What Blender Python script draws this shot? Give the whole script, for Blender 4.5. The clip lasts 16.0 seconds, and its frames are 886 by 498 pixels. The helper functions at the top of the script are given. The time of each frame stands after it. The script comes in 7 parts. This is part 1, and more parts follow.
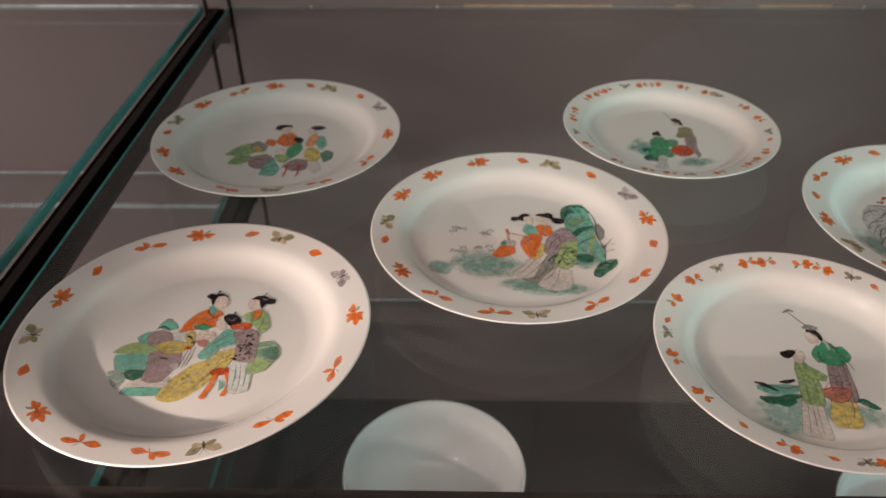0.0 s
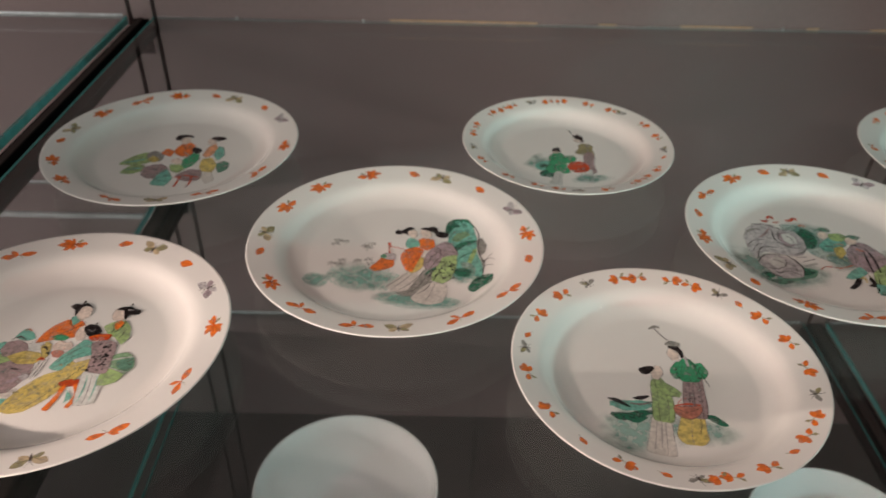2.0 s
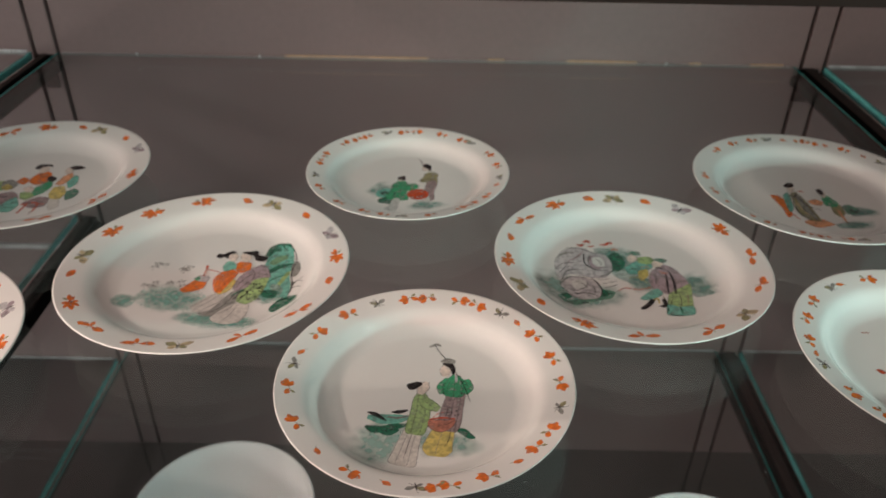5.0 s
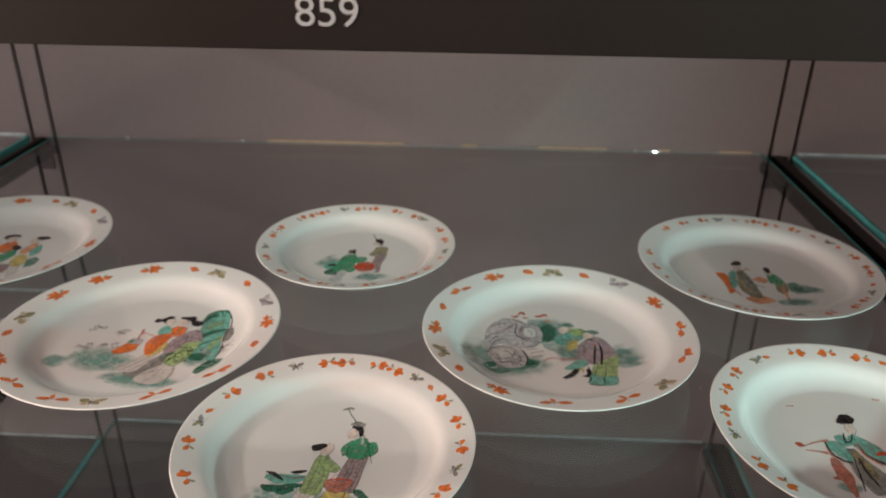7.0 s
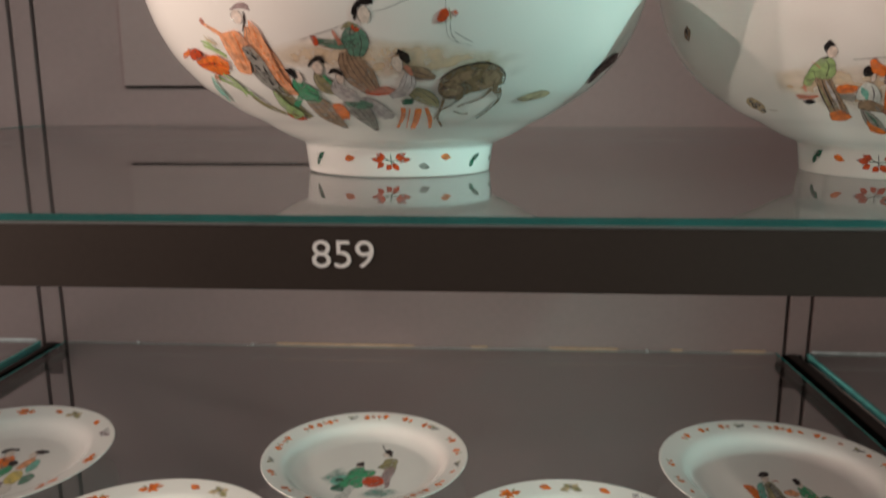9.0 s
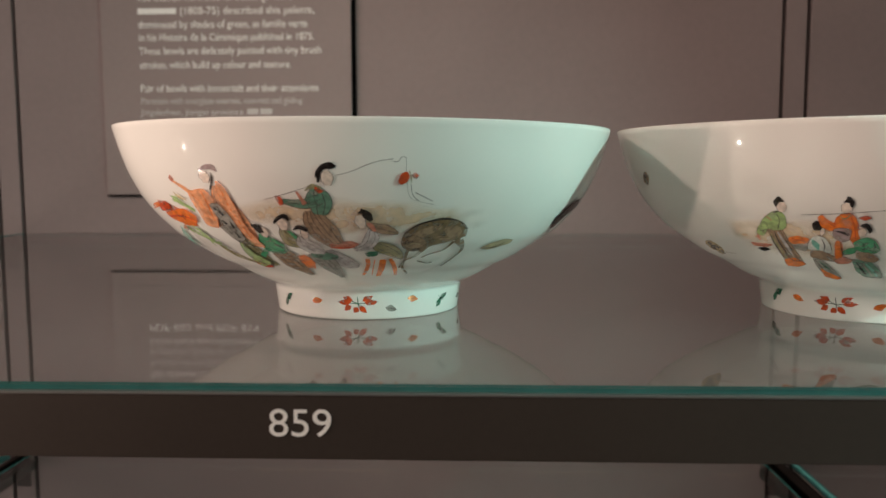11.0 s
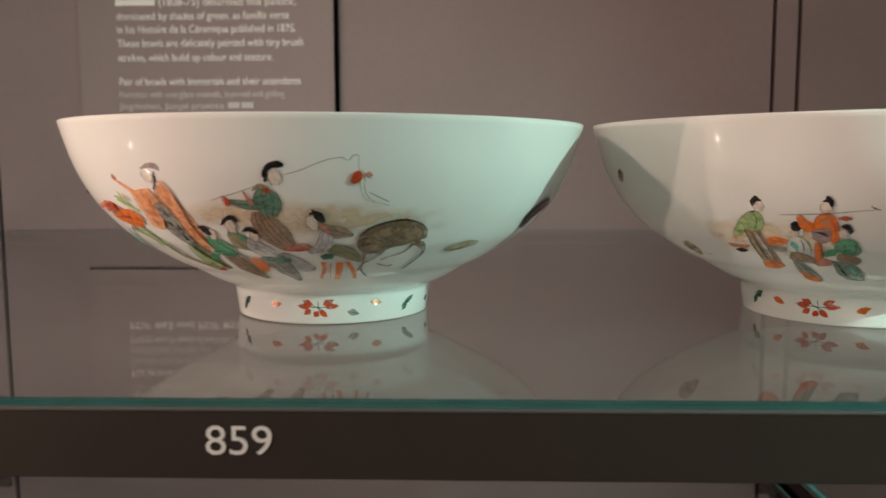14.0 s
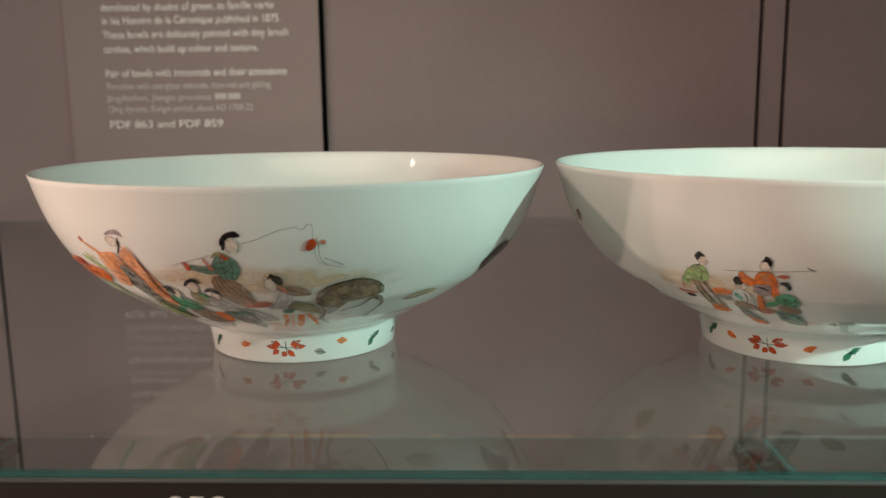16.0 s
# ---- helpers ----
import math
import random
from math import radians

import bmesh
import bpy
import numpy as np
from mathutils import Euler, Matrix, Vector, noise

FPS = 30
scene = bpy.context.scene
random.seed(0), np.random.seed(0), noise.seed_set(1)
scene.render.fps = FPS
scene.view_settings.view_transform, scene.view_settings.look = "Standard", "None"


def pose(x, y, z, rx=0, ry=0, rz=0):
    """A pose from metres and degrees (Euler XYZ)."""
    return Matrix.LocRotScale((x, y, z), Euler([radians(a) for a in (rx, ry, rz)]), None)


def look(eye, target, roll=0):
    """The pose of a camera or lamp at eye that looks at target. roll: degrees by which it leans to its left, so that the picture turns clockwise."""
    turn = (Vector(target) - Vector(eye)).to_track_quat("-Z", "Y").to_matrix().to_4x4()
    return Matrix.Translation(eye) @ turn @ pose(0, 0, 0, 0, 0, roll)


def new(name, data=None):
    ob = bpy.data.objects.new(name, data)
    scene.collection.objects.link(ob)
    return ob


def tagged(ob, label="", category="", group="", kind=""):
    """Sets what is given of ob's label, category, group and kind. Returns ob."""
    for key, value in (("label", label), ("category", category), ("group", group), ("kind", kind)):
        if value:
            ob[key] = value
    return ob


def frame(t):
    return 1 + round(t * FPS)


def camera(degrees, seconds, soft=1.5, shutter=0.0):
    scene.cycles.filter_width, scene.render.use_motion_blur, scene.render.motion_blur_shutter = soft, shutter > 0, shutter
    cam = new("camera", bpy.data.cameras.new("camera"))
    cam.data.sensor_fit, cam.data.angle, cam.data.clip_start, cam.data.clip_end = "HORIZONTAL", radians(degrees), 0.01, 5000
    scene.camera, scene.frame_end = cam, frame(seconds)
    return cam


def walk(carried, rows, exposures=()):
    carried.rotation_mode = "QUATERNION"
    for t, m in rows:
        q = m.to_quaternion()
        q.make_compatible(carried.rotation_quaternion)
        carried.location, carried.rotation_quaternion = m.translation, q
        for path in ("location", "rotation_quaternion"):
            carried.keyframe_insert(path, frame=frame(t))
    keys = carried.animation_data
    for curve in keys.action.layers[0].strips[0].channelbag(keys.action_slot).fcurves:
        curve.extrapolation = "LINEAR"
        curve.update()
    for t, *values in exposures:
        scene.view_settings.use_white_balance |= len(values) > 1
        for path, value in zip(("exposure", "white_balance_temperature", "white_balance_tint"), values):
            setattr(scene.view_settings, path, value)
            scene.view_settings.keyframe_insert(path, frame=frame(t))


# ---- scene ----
cam = camera(60.2, 16.0, shutter=0.5)
METRES, EYE, TILT, LEAN, TURN = 0.6, 1.4, 0.0, 0.0, 1.4
ROWS = [
    (0.0, 0.0, 0.0, 0.0, -0.27, -36.55, 0.37),
    (0.5, 0.027, -0.0004, -0.0008, -0.33, -36.3, 0.05),
    (1.0, 0.0689, -0.001, -0.004, -0.5, -36.08, -0.39),
    (1.5, 0.1047, -0.0034, -0.0049, -0.75, -35.74, -0.79),
    (2.0, 0.1482, 0.0003, -0.0046, -1.1, -35.39, -1.13),
    (2.5, 0.1979, -0.0042, -0.0029, -1.45, -34.97, -1.38),
    (3.0, 0.2485, -0.0094, -0.0005, -1.62, -34.64, -1.48),
    (3.5, 0.3018, -0.0167, 0.0042, -1.64, -34.28, -1.47),
    (4.0, 0.3494, -0.0292, 0.01, -1.55, -33.98, -1.34),
    (6.5, 0.5625, -0.0802, -0.0028, 0.49, -28.13, -0.72),
    (7.0, 0.5971, -0.0907, -0.0162, 1.24, -25.59, -0.68),
    (7.5, 0.6157, -0.0935, -0.0228, 1.78, -22.42, -0.59),
    (8.0, 0.6058, -0.093, -0.0163, 2.01, -18.68, -0.36),
    (8.5, 0.5982, -0.0793, -0.0084, 1.95, -14.9, -0.16),
    (9.0, 0.5913, -0.0687, 0.0133, 1.64, -11.48, 0.03),
    (9.5, 0.585, -0.0696, 0.0404, 1.31, -8.87, 0.16),
    (10.0, 0.5891, -0.0665, 0.0639, 0.96, -6.97, 0.21),
    (12.5, 0.64, -0.0675, 0.0759, 0.53, -4.69, 0.08),
    (13.0, 0.6172, -0.0467, 0.0771, 0.63, -5.06, 0.01),
    (13.5, 0.6182, -0.0369, 0.0799, 0.59, -5.4, 0.05),
    (14.0, 0.6452, -0.0305, 0.0779, 0.47, -5.71, 0.23),
    (14.5, 0.6738, -0.0227, 0.0795, 0.36, -6.06, 0.48),
    (15.0, 0.6848, -0.03, 0.1065, 0.32, -6.63, 0.68),
    (15.5, 0.6832, -0.041, 0.1415, 0.4, -7.67, 0.8),
    (16.0, 0.6887, -0.0433, 0.1668, 0.7, -9.05, 0.78),
]
walk(cam, [(t, pose(0, 0, EYE, TILT, LEAN, TURN) @ pose(METRES * x, METRES * y, METRES * z, 90 + pitch, roll, yaw)) for t, x, y, z, yaw, pitch, roll in ROWS],
     [(0.0, 0.0, 6300, 10), (4.2, 0.02, 6300, 10), (6.5, 0.12, 6200, 10), (7.5, 0.12, 6200, 10), (9.5, -0.02, 6600, 10), (14.5, 0.0, 6800, 10), (16.0, -0.08, 6850, 10)])
cam.data.dof.use_dof, cam.data.dof.focus_distance, cam.data.dof.aperture_fstop = True, 0.46, 11.0

# ---- light ----
world = bpy.data.worlds.new("gallery_dusk")
scene.world = world
world.use_nodes = True
world.node_tree.nodes["Background"].inputs[0].default_value = (0.9, 0.85, 0.82, 1)
world.node_tree.nodes["Background"].inputs[1].default_value = 0.03


def spotlight(name, eye, target, watts, colour, size=0.03, cone=60):
    lamp = bpy.data.lights.new(name, "SPOT")
    lamp.energy, lamp.color, lamp.shadow_soft_size = watts, colour, size
    lamp.spot_size, lamp.spot_blend = radians(cone), 1.0
    ob = new(name, lamp)
    ob.matrix_world = look(eye, target)
    return ob


WARM, MINT, PALE_MINT = (1.0, 0.78, 0.665), (0.56, 0.98, 0.91), (0.58, 0.96, 0.89)


def light_panel(name, eye, target, watts, colour, wide, tall):
    """A flat panel of light."""
    lamp = bpy.data.lights.new(name, "AREA")
    lamp.shape, lamp.size, lamp.size_y = "RECTANGLE", wide, tall
    lamp.energy, lamp.color = watts, colour
    ob = new(name, lamp)
    ob.matrix_world = look(eye, target)
    return ob


# upright bars of small spotlights at the front edges of the bay, warm on one side and mint on the other, then added
# fill lamps
# the lowest lamp of each bar is added to lighten the space below
for z, watts, x, y, aim, cone in ((0.28, 6.0, 0.70, 0.66, 0.30, 125), (0.60, 4.0, 0.70, 0.66, 0.40, 105), (0.75, 4.5, 0.45, 0.80, 0.40, 90), (1.10, 7.3, 0.47, 0.74, 0.84, 86),
                                  (1.33, 6.4, 0.70, 0.66, 1.34, 115), (1.50, 5.0, 0.54, 0.68, 1.44, 110), (1.92, 12.0, 0.52, 0.68, 1.58, 112)):
    spotlight("light_bar_left", (-0.39, 0.13, z), (x, y, aim), watts, WARM, 0.0035, cone)
for z, watts, aim, colour, cone in ((0.30, 3.0, 0.30, PALE_MINT, 110), (0.63, 5.0, 0.56, PALE_MINT, 100), (1.07, 8.5, 0.98, PALE_MINT, 92), (1.62, 14.0, 1.37, MINT, 76)):
    spotlight("light_bar_right", (0.93, 0.10, z), (0.26, 0.80, aim), watts, colour, 0.0035, cone)
# unseen lamps added beyond both sides to brighten the back wall
for z, watts in ((0.40, 22.0), (0.80, 8.0), (1.33, 20.0), (1.92, 24.0)):
    spotlight("side_wall_fill", (-1.64, 0.13, z), (-0.50, 1.10, z), watts, (1.0, 0.89, 0.82), 0.0035, 110)
    spotlight("side_wall_fill", (2.16, 0.10, z), (1.50, 1.10, z), watts * 0.22, PALE_MINT, 0.0035, 100)
# broad warm fill added from behind to lift the whole case
light_panel("fill_panel", (0.3, -1.6, 3.05), (0.3, 0.4, 1.0), 43, (1.0, 0.80, 0.73), 3.0, 1.6)

# ---- materials ----


def material(name, colour, rough=0.5, metal=0.0, grain=0.0, scale=40.0, bump=0.0, coat=0.0, spec=0.5):
    m = bpy.data.materials.new(name)
    m.use_nodes = True
    nt = m.node_tree
    b = nt.nodes["Principled BSDF"]
    b.inputs["Base Color"].default_value = (*colour, 1)
    b.inputs["Roughness"].default_value = rough
    b.inputs["Metallic"].default_value = metal
    b.inputs["Coat Weight"].default_value = coat
    b.inputs["Coat Roughness"].default_value = 0.03
    b.inputs["Specular IOR Level"].default_value = spec
    if grain or bump:
        tc = nt.nodes.new("ShaderNodeTexCoord")
        n1 = nt.nodes.new("ShaderNodeTexNoise")
        n1.inputs["Scale"].default_value = scale
        n1.inputs["Detail"].default_value = 6
        n2 = nt.nodes.new("ShaderNodeTexNoise")
        n2.inputs["Scale"].default_value = scale / 14
        nt.links.new(tc.outputs["Object"], n1.inputs["Vector"])
        nt.links.new(tc.outputs["Object"], n2.inputs["Vector"])
        add = nt.nodes.new("ShaderNodeMath")
        add.operation = "ADD"
        nt.links.new(n1.outputs["Fac"], add.inputs[0])
        nt.links.new(n2.outputs["Fac"], add.inputs[1])
        span = nt.nodes.new("ShaderNodeMapRange")
        span.inputs["From Min"].default_value = 0.6
        span.inputs["From Max"].default_value = 1.4
        nt.links.new(add.outputs[0], span.inputs["Value"])
        mix = nt.nodes.new("ShaderNodeMix")
        mix.data_type = "RGBA"
        mix.inputs[6].default_value = (*[c * (1 - grain) for c in colour], 1)
        mix.inputs[7].default_value = (*[min(1, c * (1 + grain)) for c in colour], 1)
        nt.links.new(span.outputs[0], mix.inputs[0])
        nt.links.new(mix.outputs[2], b.inputs["Base Color"])
        if bump:
            bp = nt.nodes.new("ShaderNodeBump")
            bp.inputs["Strength"].default_value = bump
            bp.inputs["Distance"].default_value = 0.002
            nt.links.new(n1.outputs["Fac"], bp.inputs["Height"])
            nt.links.new(bp.outputs[0], b.inputs["Normal"])
    return m


def clear_glass(name, tint, dust=0.0):
    """Clear sheet glass: what lies behind shows through, with a gloss that grows at grazing angles and, if asked, a
    thin, uneven pale film that lightens it.
    """
    m = bpy.data.materials.new(name)
    m.use_nodes = True
    nt = m.node_tree
    nt.nodes.clear()
    out = nt.nodes.new("ShaderNodeOutputMaterial")
    mix = nt.nodes.new("ShaderNodeMixShader")
    clear = nt.nodes.new("ShaderNodeBsdfTransparent")
    clear.inputs[0].default_value = (*tint, 1)
    gloss = nt.nodes.new("ShaderNodeBsdfGlossy")
    gloss.inputs["Roughness"].default_value = 0.0
    facing = nt.nodes.new("ShaderNodeLayerWeight")
    facing.inputs[0].default_value = 0.5
    power = nt.nodes.new("ShaderNodeMath")
    power.operation = "POWER"
    power.inputs[1].default_value = 4.7
    scale = nt.nodes.new("ShaderNodeMath")
    scale.operation = "MULTIPLY_ADD"
    scale.inputs[1].default_value, scale.inputs[2].default_value = 0.96, 0.06
    nt.links.new(facing.outputs["Facing"], power.inputs[0])
    nt.links.new(power.outputs[0], scale.inputs[0])
    nt.links.new(scale.outputs[0], mix.inputs[0])
    nt.links.new(clear.outputs[0], mix.inputs[1])
    nt.links.new(gloss.outputs[0], mix.inputs[2])
    # pale diffuse film, mixed in to lighten the sheet
    if dust:
        film, coat, cloud, amount, tc = (nt.nodes.new(k) for k in ("ShaderNodeMixShader", "ShaderNodeBsdfDiffuse", "ShaderNodeTexNoise", "ShaderNodeMapRange", "ShaderNodeTexCoord"))
        coat.inputs[0].default_value = (0.72, 0.70, 0.67, 1)
        cloud.inputs["Scale"].default_value, cloud.inputs["Detail"].default_value = 9, 5
        amount.inputs["From Min"].default_value, amount.inputs["From Max"].default_value = 0.3, 0.7
        amount.inputs["To Min"].default_value, amount.inputs["To Max"].default_value = 0.6 * dust, 1.4 * dust
        nt.links.new(tc.outputs["Object"], cloud.inputs["Vector"])
        nt.links.new(cloud.outputs["Fac"], amount.inputs["Value"])
        nt.links.new(amount.outputs[0], film.inputs[0])
        nt.links.new(mix.outputs[0], film.inputs[1])
        nt.links.new(coat.outputs[0], film.inputs[2])
        nt.links.new(film.outputs[0], out.inputs[0])
    else:
        nt.links.new(mix.outputs[0], out.inputs[0])
    return m


WALL = material("grey_brown_wall_paint", (0.240, 0.180, 0.173), 0.75, grain=0.06, scale=90, bump=0.08)
PANEL = material("grey_brown_label_panel", (0.255, 0.195, 0.186), 0.6, grain=0.05, scale=120, bump=0.05)
BLACK_GAP = material("matt_black_slot", (0.0018, 0.0018, 0.0018), 0.9, spec=0.03)
BRACKET = material("black_steel_bracket", (0.002, 0.002, 0.002), 0.7, spec=0.05)
RUBBER = material("dark_brown_rubber", (0.026, 0.018, 0.015), 0.55, grain=0.2, scale=40, spec=0.25)
RAIL = material("dark_bronze_anodised_rail", (0.060, 0.046, 0.039), 0.42, metal=0.35, grain=0.08, scale=300)
LIP = material("bare_aluminium_lip", (0.35, 0.34, 0.33), 0.4, metal=0.8)
GLASS = clear_glass("clear_shelf_glass", (0.96, 0.97, 0.97))
FILMED = clear_glass("filmed_shelf_glass", (0.96, 0.97, 0.97), 0.020)
EDGE = material("dark_green_glass_edge", (0.026, 0.130, 0.122), 0.15, grain=0.3, scale=50, coat=0.5)
# SIDE's very bright base colour stands in for light guided through the glass
SIDE = material("lit_green_glass_side", (0.22, 0.90, 0.82), 0.12, grain=0.35, scale=60, coat=0.6)
SIDE_DARK = material("dark_green_arris", (0.05, 0.30, 0.28), 0.15, grain=0.4, scale=30)
TINTED = clear_glass("tinted_glass_side", (0.42, 0.66, 0.63))
FROSTED = material("frosted_clear_strip", (0.62, 0.66, 0.66), 0.35, grain=0.5, scale=60)
GROUND_EDGE = material("ground_glass_edge", (0.26, 0.27, 0.265), 0.35, grain=0.3, scale=25)
BACK_LINE = material("pale_back_line", (0.36, 0.35, 0.34), 0.4, grain=0.45, scale=14)
# AMBER is the colour of warm reflections in the polished back edge
AMBER = material("amber_edge_reflection", (0.60, 0.40, 0.24), 0.45, grain=0.25, scale=60)
PORCELAIN = material("white_glazed_porcelain", (0.82, 0.80, 0.755), 0.04, grain=0.025, scale=30)
WHITEWARE = material("bluish_white_porcelain", (0.78, 0.80, 0.79), 0.04, grain=0.02, scale=30)
LETTER = material("white_print", (0.82, 0.79, 0.76), 0.6)
FAINT = material("pale_grey_print", (0.52, 0.48, 0.46), 0.6)
FLOOR = material("dark_gallery_floor", (0.10, 0.07, 0.05), 0.45, grain=0.2, scale=8)
ROOM = material("dark_gallery_wall", (0.10, 0.095, 0.09), 0.8, grain=0.05, scale=6)

# ---- mesh tools ----


def mesh_object(name, bm, mats, parent=None, label="", smooth=False):
    me = bpy.data.meshes.new(name)
    bmesh.ops.recalc_face_normals(bm, faces=bm.faces)
    bm.to_mesh(me)
    bm.free()
    for m in mats if isinstance(mats, (list, tuple)) else [mats]:
        me.materials.append(m)
    if smooth:
        for p in me.polygons:
            p.use_smooth = True
    ob = new(name, me)
    if parent:
        ob.parent = parent
    if label:
        ob["label"] = label
    return ob


def box_bm(x0, x1, y0, y1, z0, z1, bevel=0.0):
    bm = bmesh.new()
    bmesh.ops.create_cube(bm, size=1)
    bmesh.ops.scale(bm, vec=(x1 - x0, y1 - y0, z1 - z0), verts=bm.verts)
    bmesh.ops.translate(bm, vec=((x0 + x1) / 2, (y0 + y1) / 2, (z0 + z1) / 2), verts=bm.verts)
    if bevel:
        bmesh.ops.bevel(bm, geom=bm.edges[:], offset=bevel, segments=2, affect="EDGES")
    return bm


def box(name, x0, x1, y0, y1, z0, z1, mat, parent=None, label="", bevel=0.0):
    return mesh_object(name, box_bm(x0, x1, y0, y1, z0, z1, bevel), mat, parent, label)


def lathe_bm(profile, steps=96):
    """A closed solid of revolution round z from (radius, height) pairs."""
    bm = bmesh.new()
    rings = []
    for r, z in profile:
        if r < 1e-6:
            rings.append([bm.verts.new((0, 0, z))])
        else:
            rings.append([bm.verts.new((r * math.cos(a), r * math.sin(a), z)) for a in (2 * math.pi * i / steps for i in range(steps))])
    for a, b in zip(rings, rings[1:]):
        for i in range(steps):
            j = (i + 1) % steps
            if len(a) == 1 and len(b) == 1:
                continue
            if len(a) == 1:
                bm.faces.new((a[0], b[i], b[j]))
            elif len(b) == 1:
                bm.faces.new((a[i], a[j], b[0]))
            else:
                bm.faces.new((a[i], a[j], b[j], b[i]))
    return bm


def smooth_profile(points, per=5):
    """Catmull-Rom through (radius, height) pairs."""
    out = []
    for i in range(len(points) - 1):
        p0, p1, p2, p3 = (np.array(points[min(max(k, 0), len(points) - 1)]) for k in (i - 1, i, i + 1, i + 2))
        for s in range(per):
            t = s / per
            q = 0.5 * (2 * p1 + (p2 - p0) * t + (2 * p0 - 5 * p1 + 4 * p2 - p3) * t * t + (3 * p1 - p0 - 3 * p2 + p3) * t ** 3)
            out.append((max(0.0, float(q[0])), float(q[1])))
    out.append(tuple(points[-1]))
    return out


def thing(name, label, category, group="", at=(0, 0, 0), turn=0.0):
    ob = new(name)
    ob.matrix_world = pose(*at, 0, 0, turn)
    return tagged(ob, label, category, group)


# ---- the case: levels and bays ----
BACK, FRONT = 1.198, 0.287
SHELF, UPPER, LOWER, THICK = 0.988, 1.357, 0.380, 0.012
WALL_Y = 1.200
BAY = (-0.366, 0.842)
SLOTS = (-0.405, -0.366, 0.855, 0.893)


def setting(ob, label, category):
    return tagged(ob, label, category, kind="structure")


# back wall in panels, with a narrow upright strip between each pair of black slots
edges = [-2.2, *SLOTS, 2.6]
for i in range(5):
    setting(box(f"wall_back_{i + 1}", edges[i] + (0.0035 if i else 0), edges[i + 1] - (0.0035 if i < 4 else 0), WALL_Y, WALL_Y + 0.02, 0.0, 2.6, WALL),
            "grey-brown painted back wall panel of the display case", "wall")
setting(box("wall_backing", -2.2, 2.6, WALL_Y + 0.022, WALL_Y + 0.04, 0.0, 2.6, BLACK_GAP), "black backing behind the slots of the wall", "wall")
setting(box("case_side_left", -2.22, -2.2, 0.2, 1.25, 0.0, 2.6, WALL), "grey-brown end wall of the display case", "wall")
setting(box("case_side_right", 2.6, 2.62, 0.2, 1.25, 0.0, 2.6, WALL), "grey-brown end wall of the display case", "wall")
setting(box("floor", -5, 5, -5, 1.3, -0.1, 0.0, FLOOR), "dark gallery floor", "floor")
setting(box("ceiling", -5, 5, -5, 1.3, 3.1, 3.2, ROOM), "dark gallery ceiling", "ceiling")
setting(box("wall_south", -5, 5, -5.1, -5.0, 0, 3.1, ROOM), "dark gallery wall opposite the case", "wall")
setting(box("wall_west", -5.1, -5, -5, 1.3, 0, 3.1, ROOM), "dark gallery side wall", "wall")
setting(box("wall_east", 5, 5.1, -5, 1.3, 0, 3.1, ROOM), "dark gallery side wall", "wall")
setting(box("case_plinth", -2.2, 2.6, 0.25, WALL_Y, 0.0, 0.08, ROOM), "dark plinth at the foot of the display case", "plinth")


def shelf(name, x0, x1, top, label, side=None, front=FRONT):
    s = thing(name, label, "shelf")
    bm = box_bm(x0, x1, front, BACK, top - THICK, top, 0.0008)
    for f in bm.faces:
        f.material_index = 0 if abs(f.normal.z) > 0.9 or f.normal.y > 0.5 else (2 if abs(f.normal.x) > 0.5 else 1)
    mesh_object("glass_sheet", bm, [FILMED if top == UPPER else GLASS, EDGE, side or TINTED], s, "clear glass with a green polished edge")
    box("front_rail", x0, x1, front - 0.0035, front - 0.0006, top - 0.032, top - 0.0042, RAIL, s, "dark bronze anodised front rail", 0.0004)
    box("rail_lip", x0, x1, front - 0.0036, front - 0.0005, top - 0.0040, top - 0.0032, LIP, s, "bare metal lip of the rail")
    box("rail_shelf", x0, x1, front - 0.0004, front + 0.02, top - 0.032, top - 0.0125, RAIL, s)
    for x in (x0, x1 - 0.0022):
        box("arris", x, x + 0.0022, front + 0.001, BACK - 0.001, top + 0.0001, top + 0.0006, SIDE_DARK, s, "green polished arris of the glass")
    box("back_edge", x0 + 0.004, x1 - 0.004, BACK + 0.0002, BACK + 0.0016, top - 0.0042, top - 0.0012, GROUND_EDGE, s, "ground grey back edge of the glass")
    # pale strip added so the glass's back edge shows as a bright line
    if top != UPPER:
        slim = side is None and top == SHELF
        box("pale_line", x0 + 0.006, x1 - 0.006, BACK - 0.0016, BACK - 0.0013, top + 0.0002, top + (0.0011 if slim else 0.0040), BACK_LINE if slim else FROSTED, s, "pale strip drawing the bright line of the back edge")
    return s


upper_shelf = shelf("upper_glass_shelf", *BAY, UPPER, "upper clear glass shelf with green edge and dark rail")
main_shelf = shelf("plate_glass_shelf", *BAY, SHELF, "clear glass shelf with green edges carrying painted plates")
# warm reflections along the back edge, laid on as amber strips
for a, b in ((0.006, 0.240), (0.338, 0.365), (0.468, 0.582), (0.669, 0.688), (0.770, 0.823)):
    box("back_strip", a, b, BACK - 0.0012, BACK, SHELF + 0.0002, SHELF + 0.0036, AMBER, main_shelf, "amber strip standing in for a warm reflection at the back edge")
# glints on the back edge, made as tiny white balls
for x in (-0.235, -0.035, 0.630):
    bm = bmesh.new()
    bmesh.ops.create_uvsphere(bm, u_segments=12, v_segments=8, radius=0.0020, matrix=Matrix.Translation((x, BACK - 0.003, SHELF + 0.0018)))
    mesh_object("edge_glint", bm, FROSTED, main_shelf, "tiny white ball standing in for a glint at the back edge", True)
low_shelf = shelf("lower_glass_shelf", *BAY, LOWER, "lower clear glass shelf carrying plain white bowls")
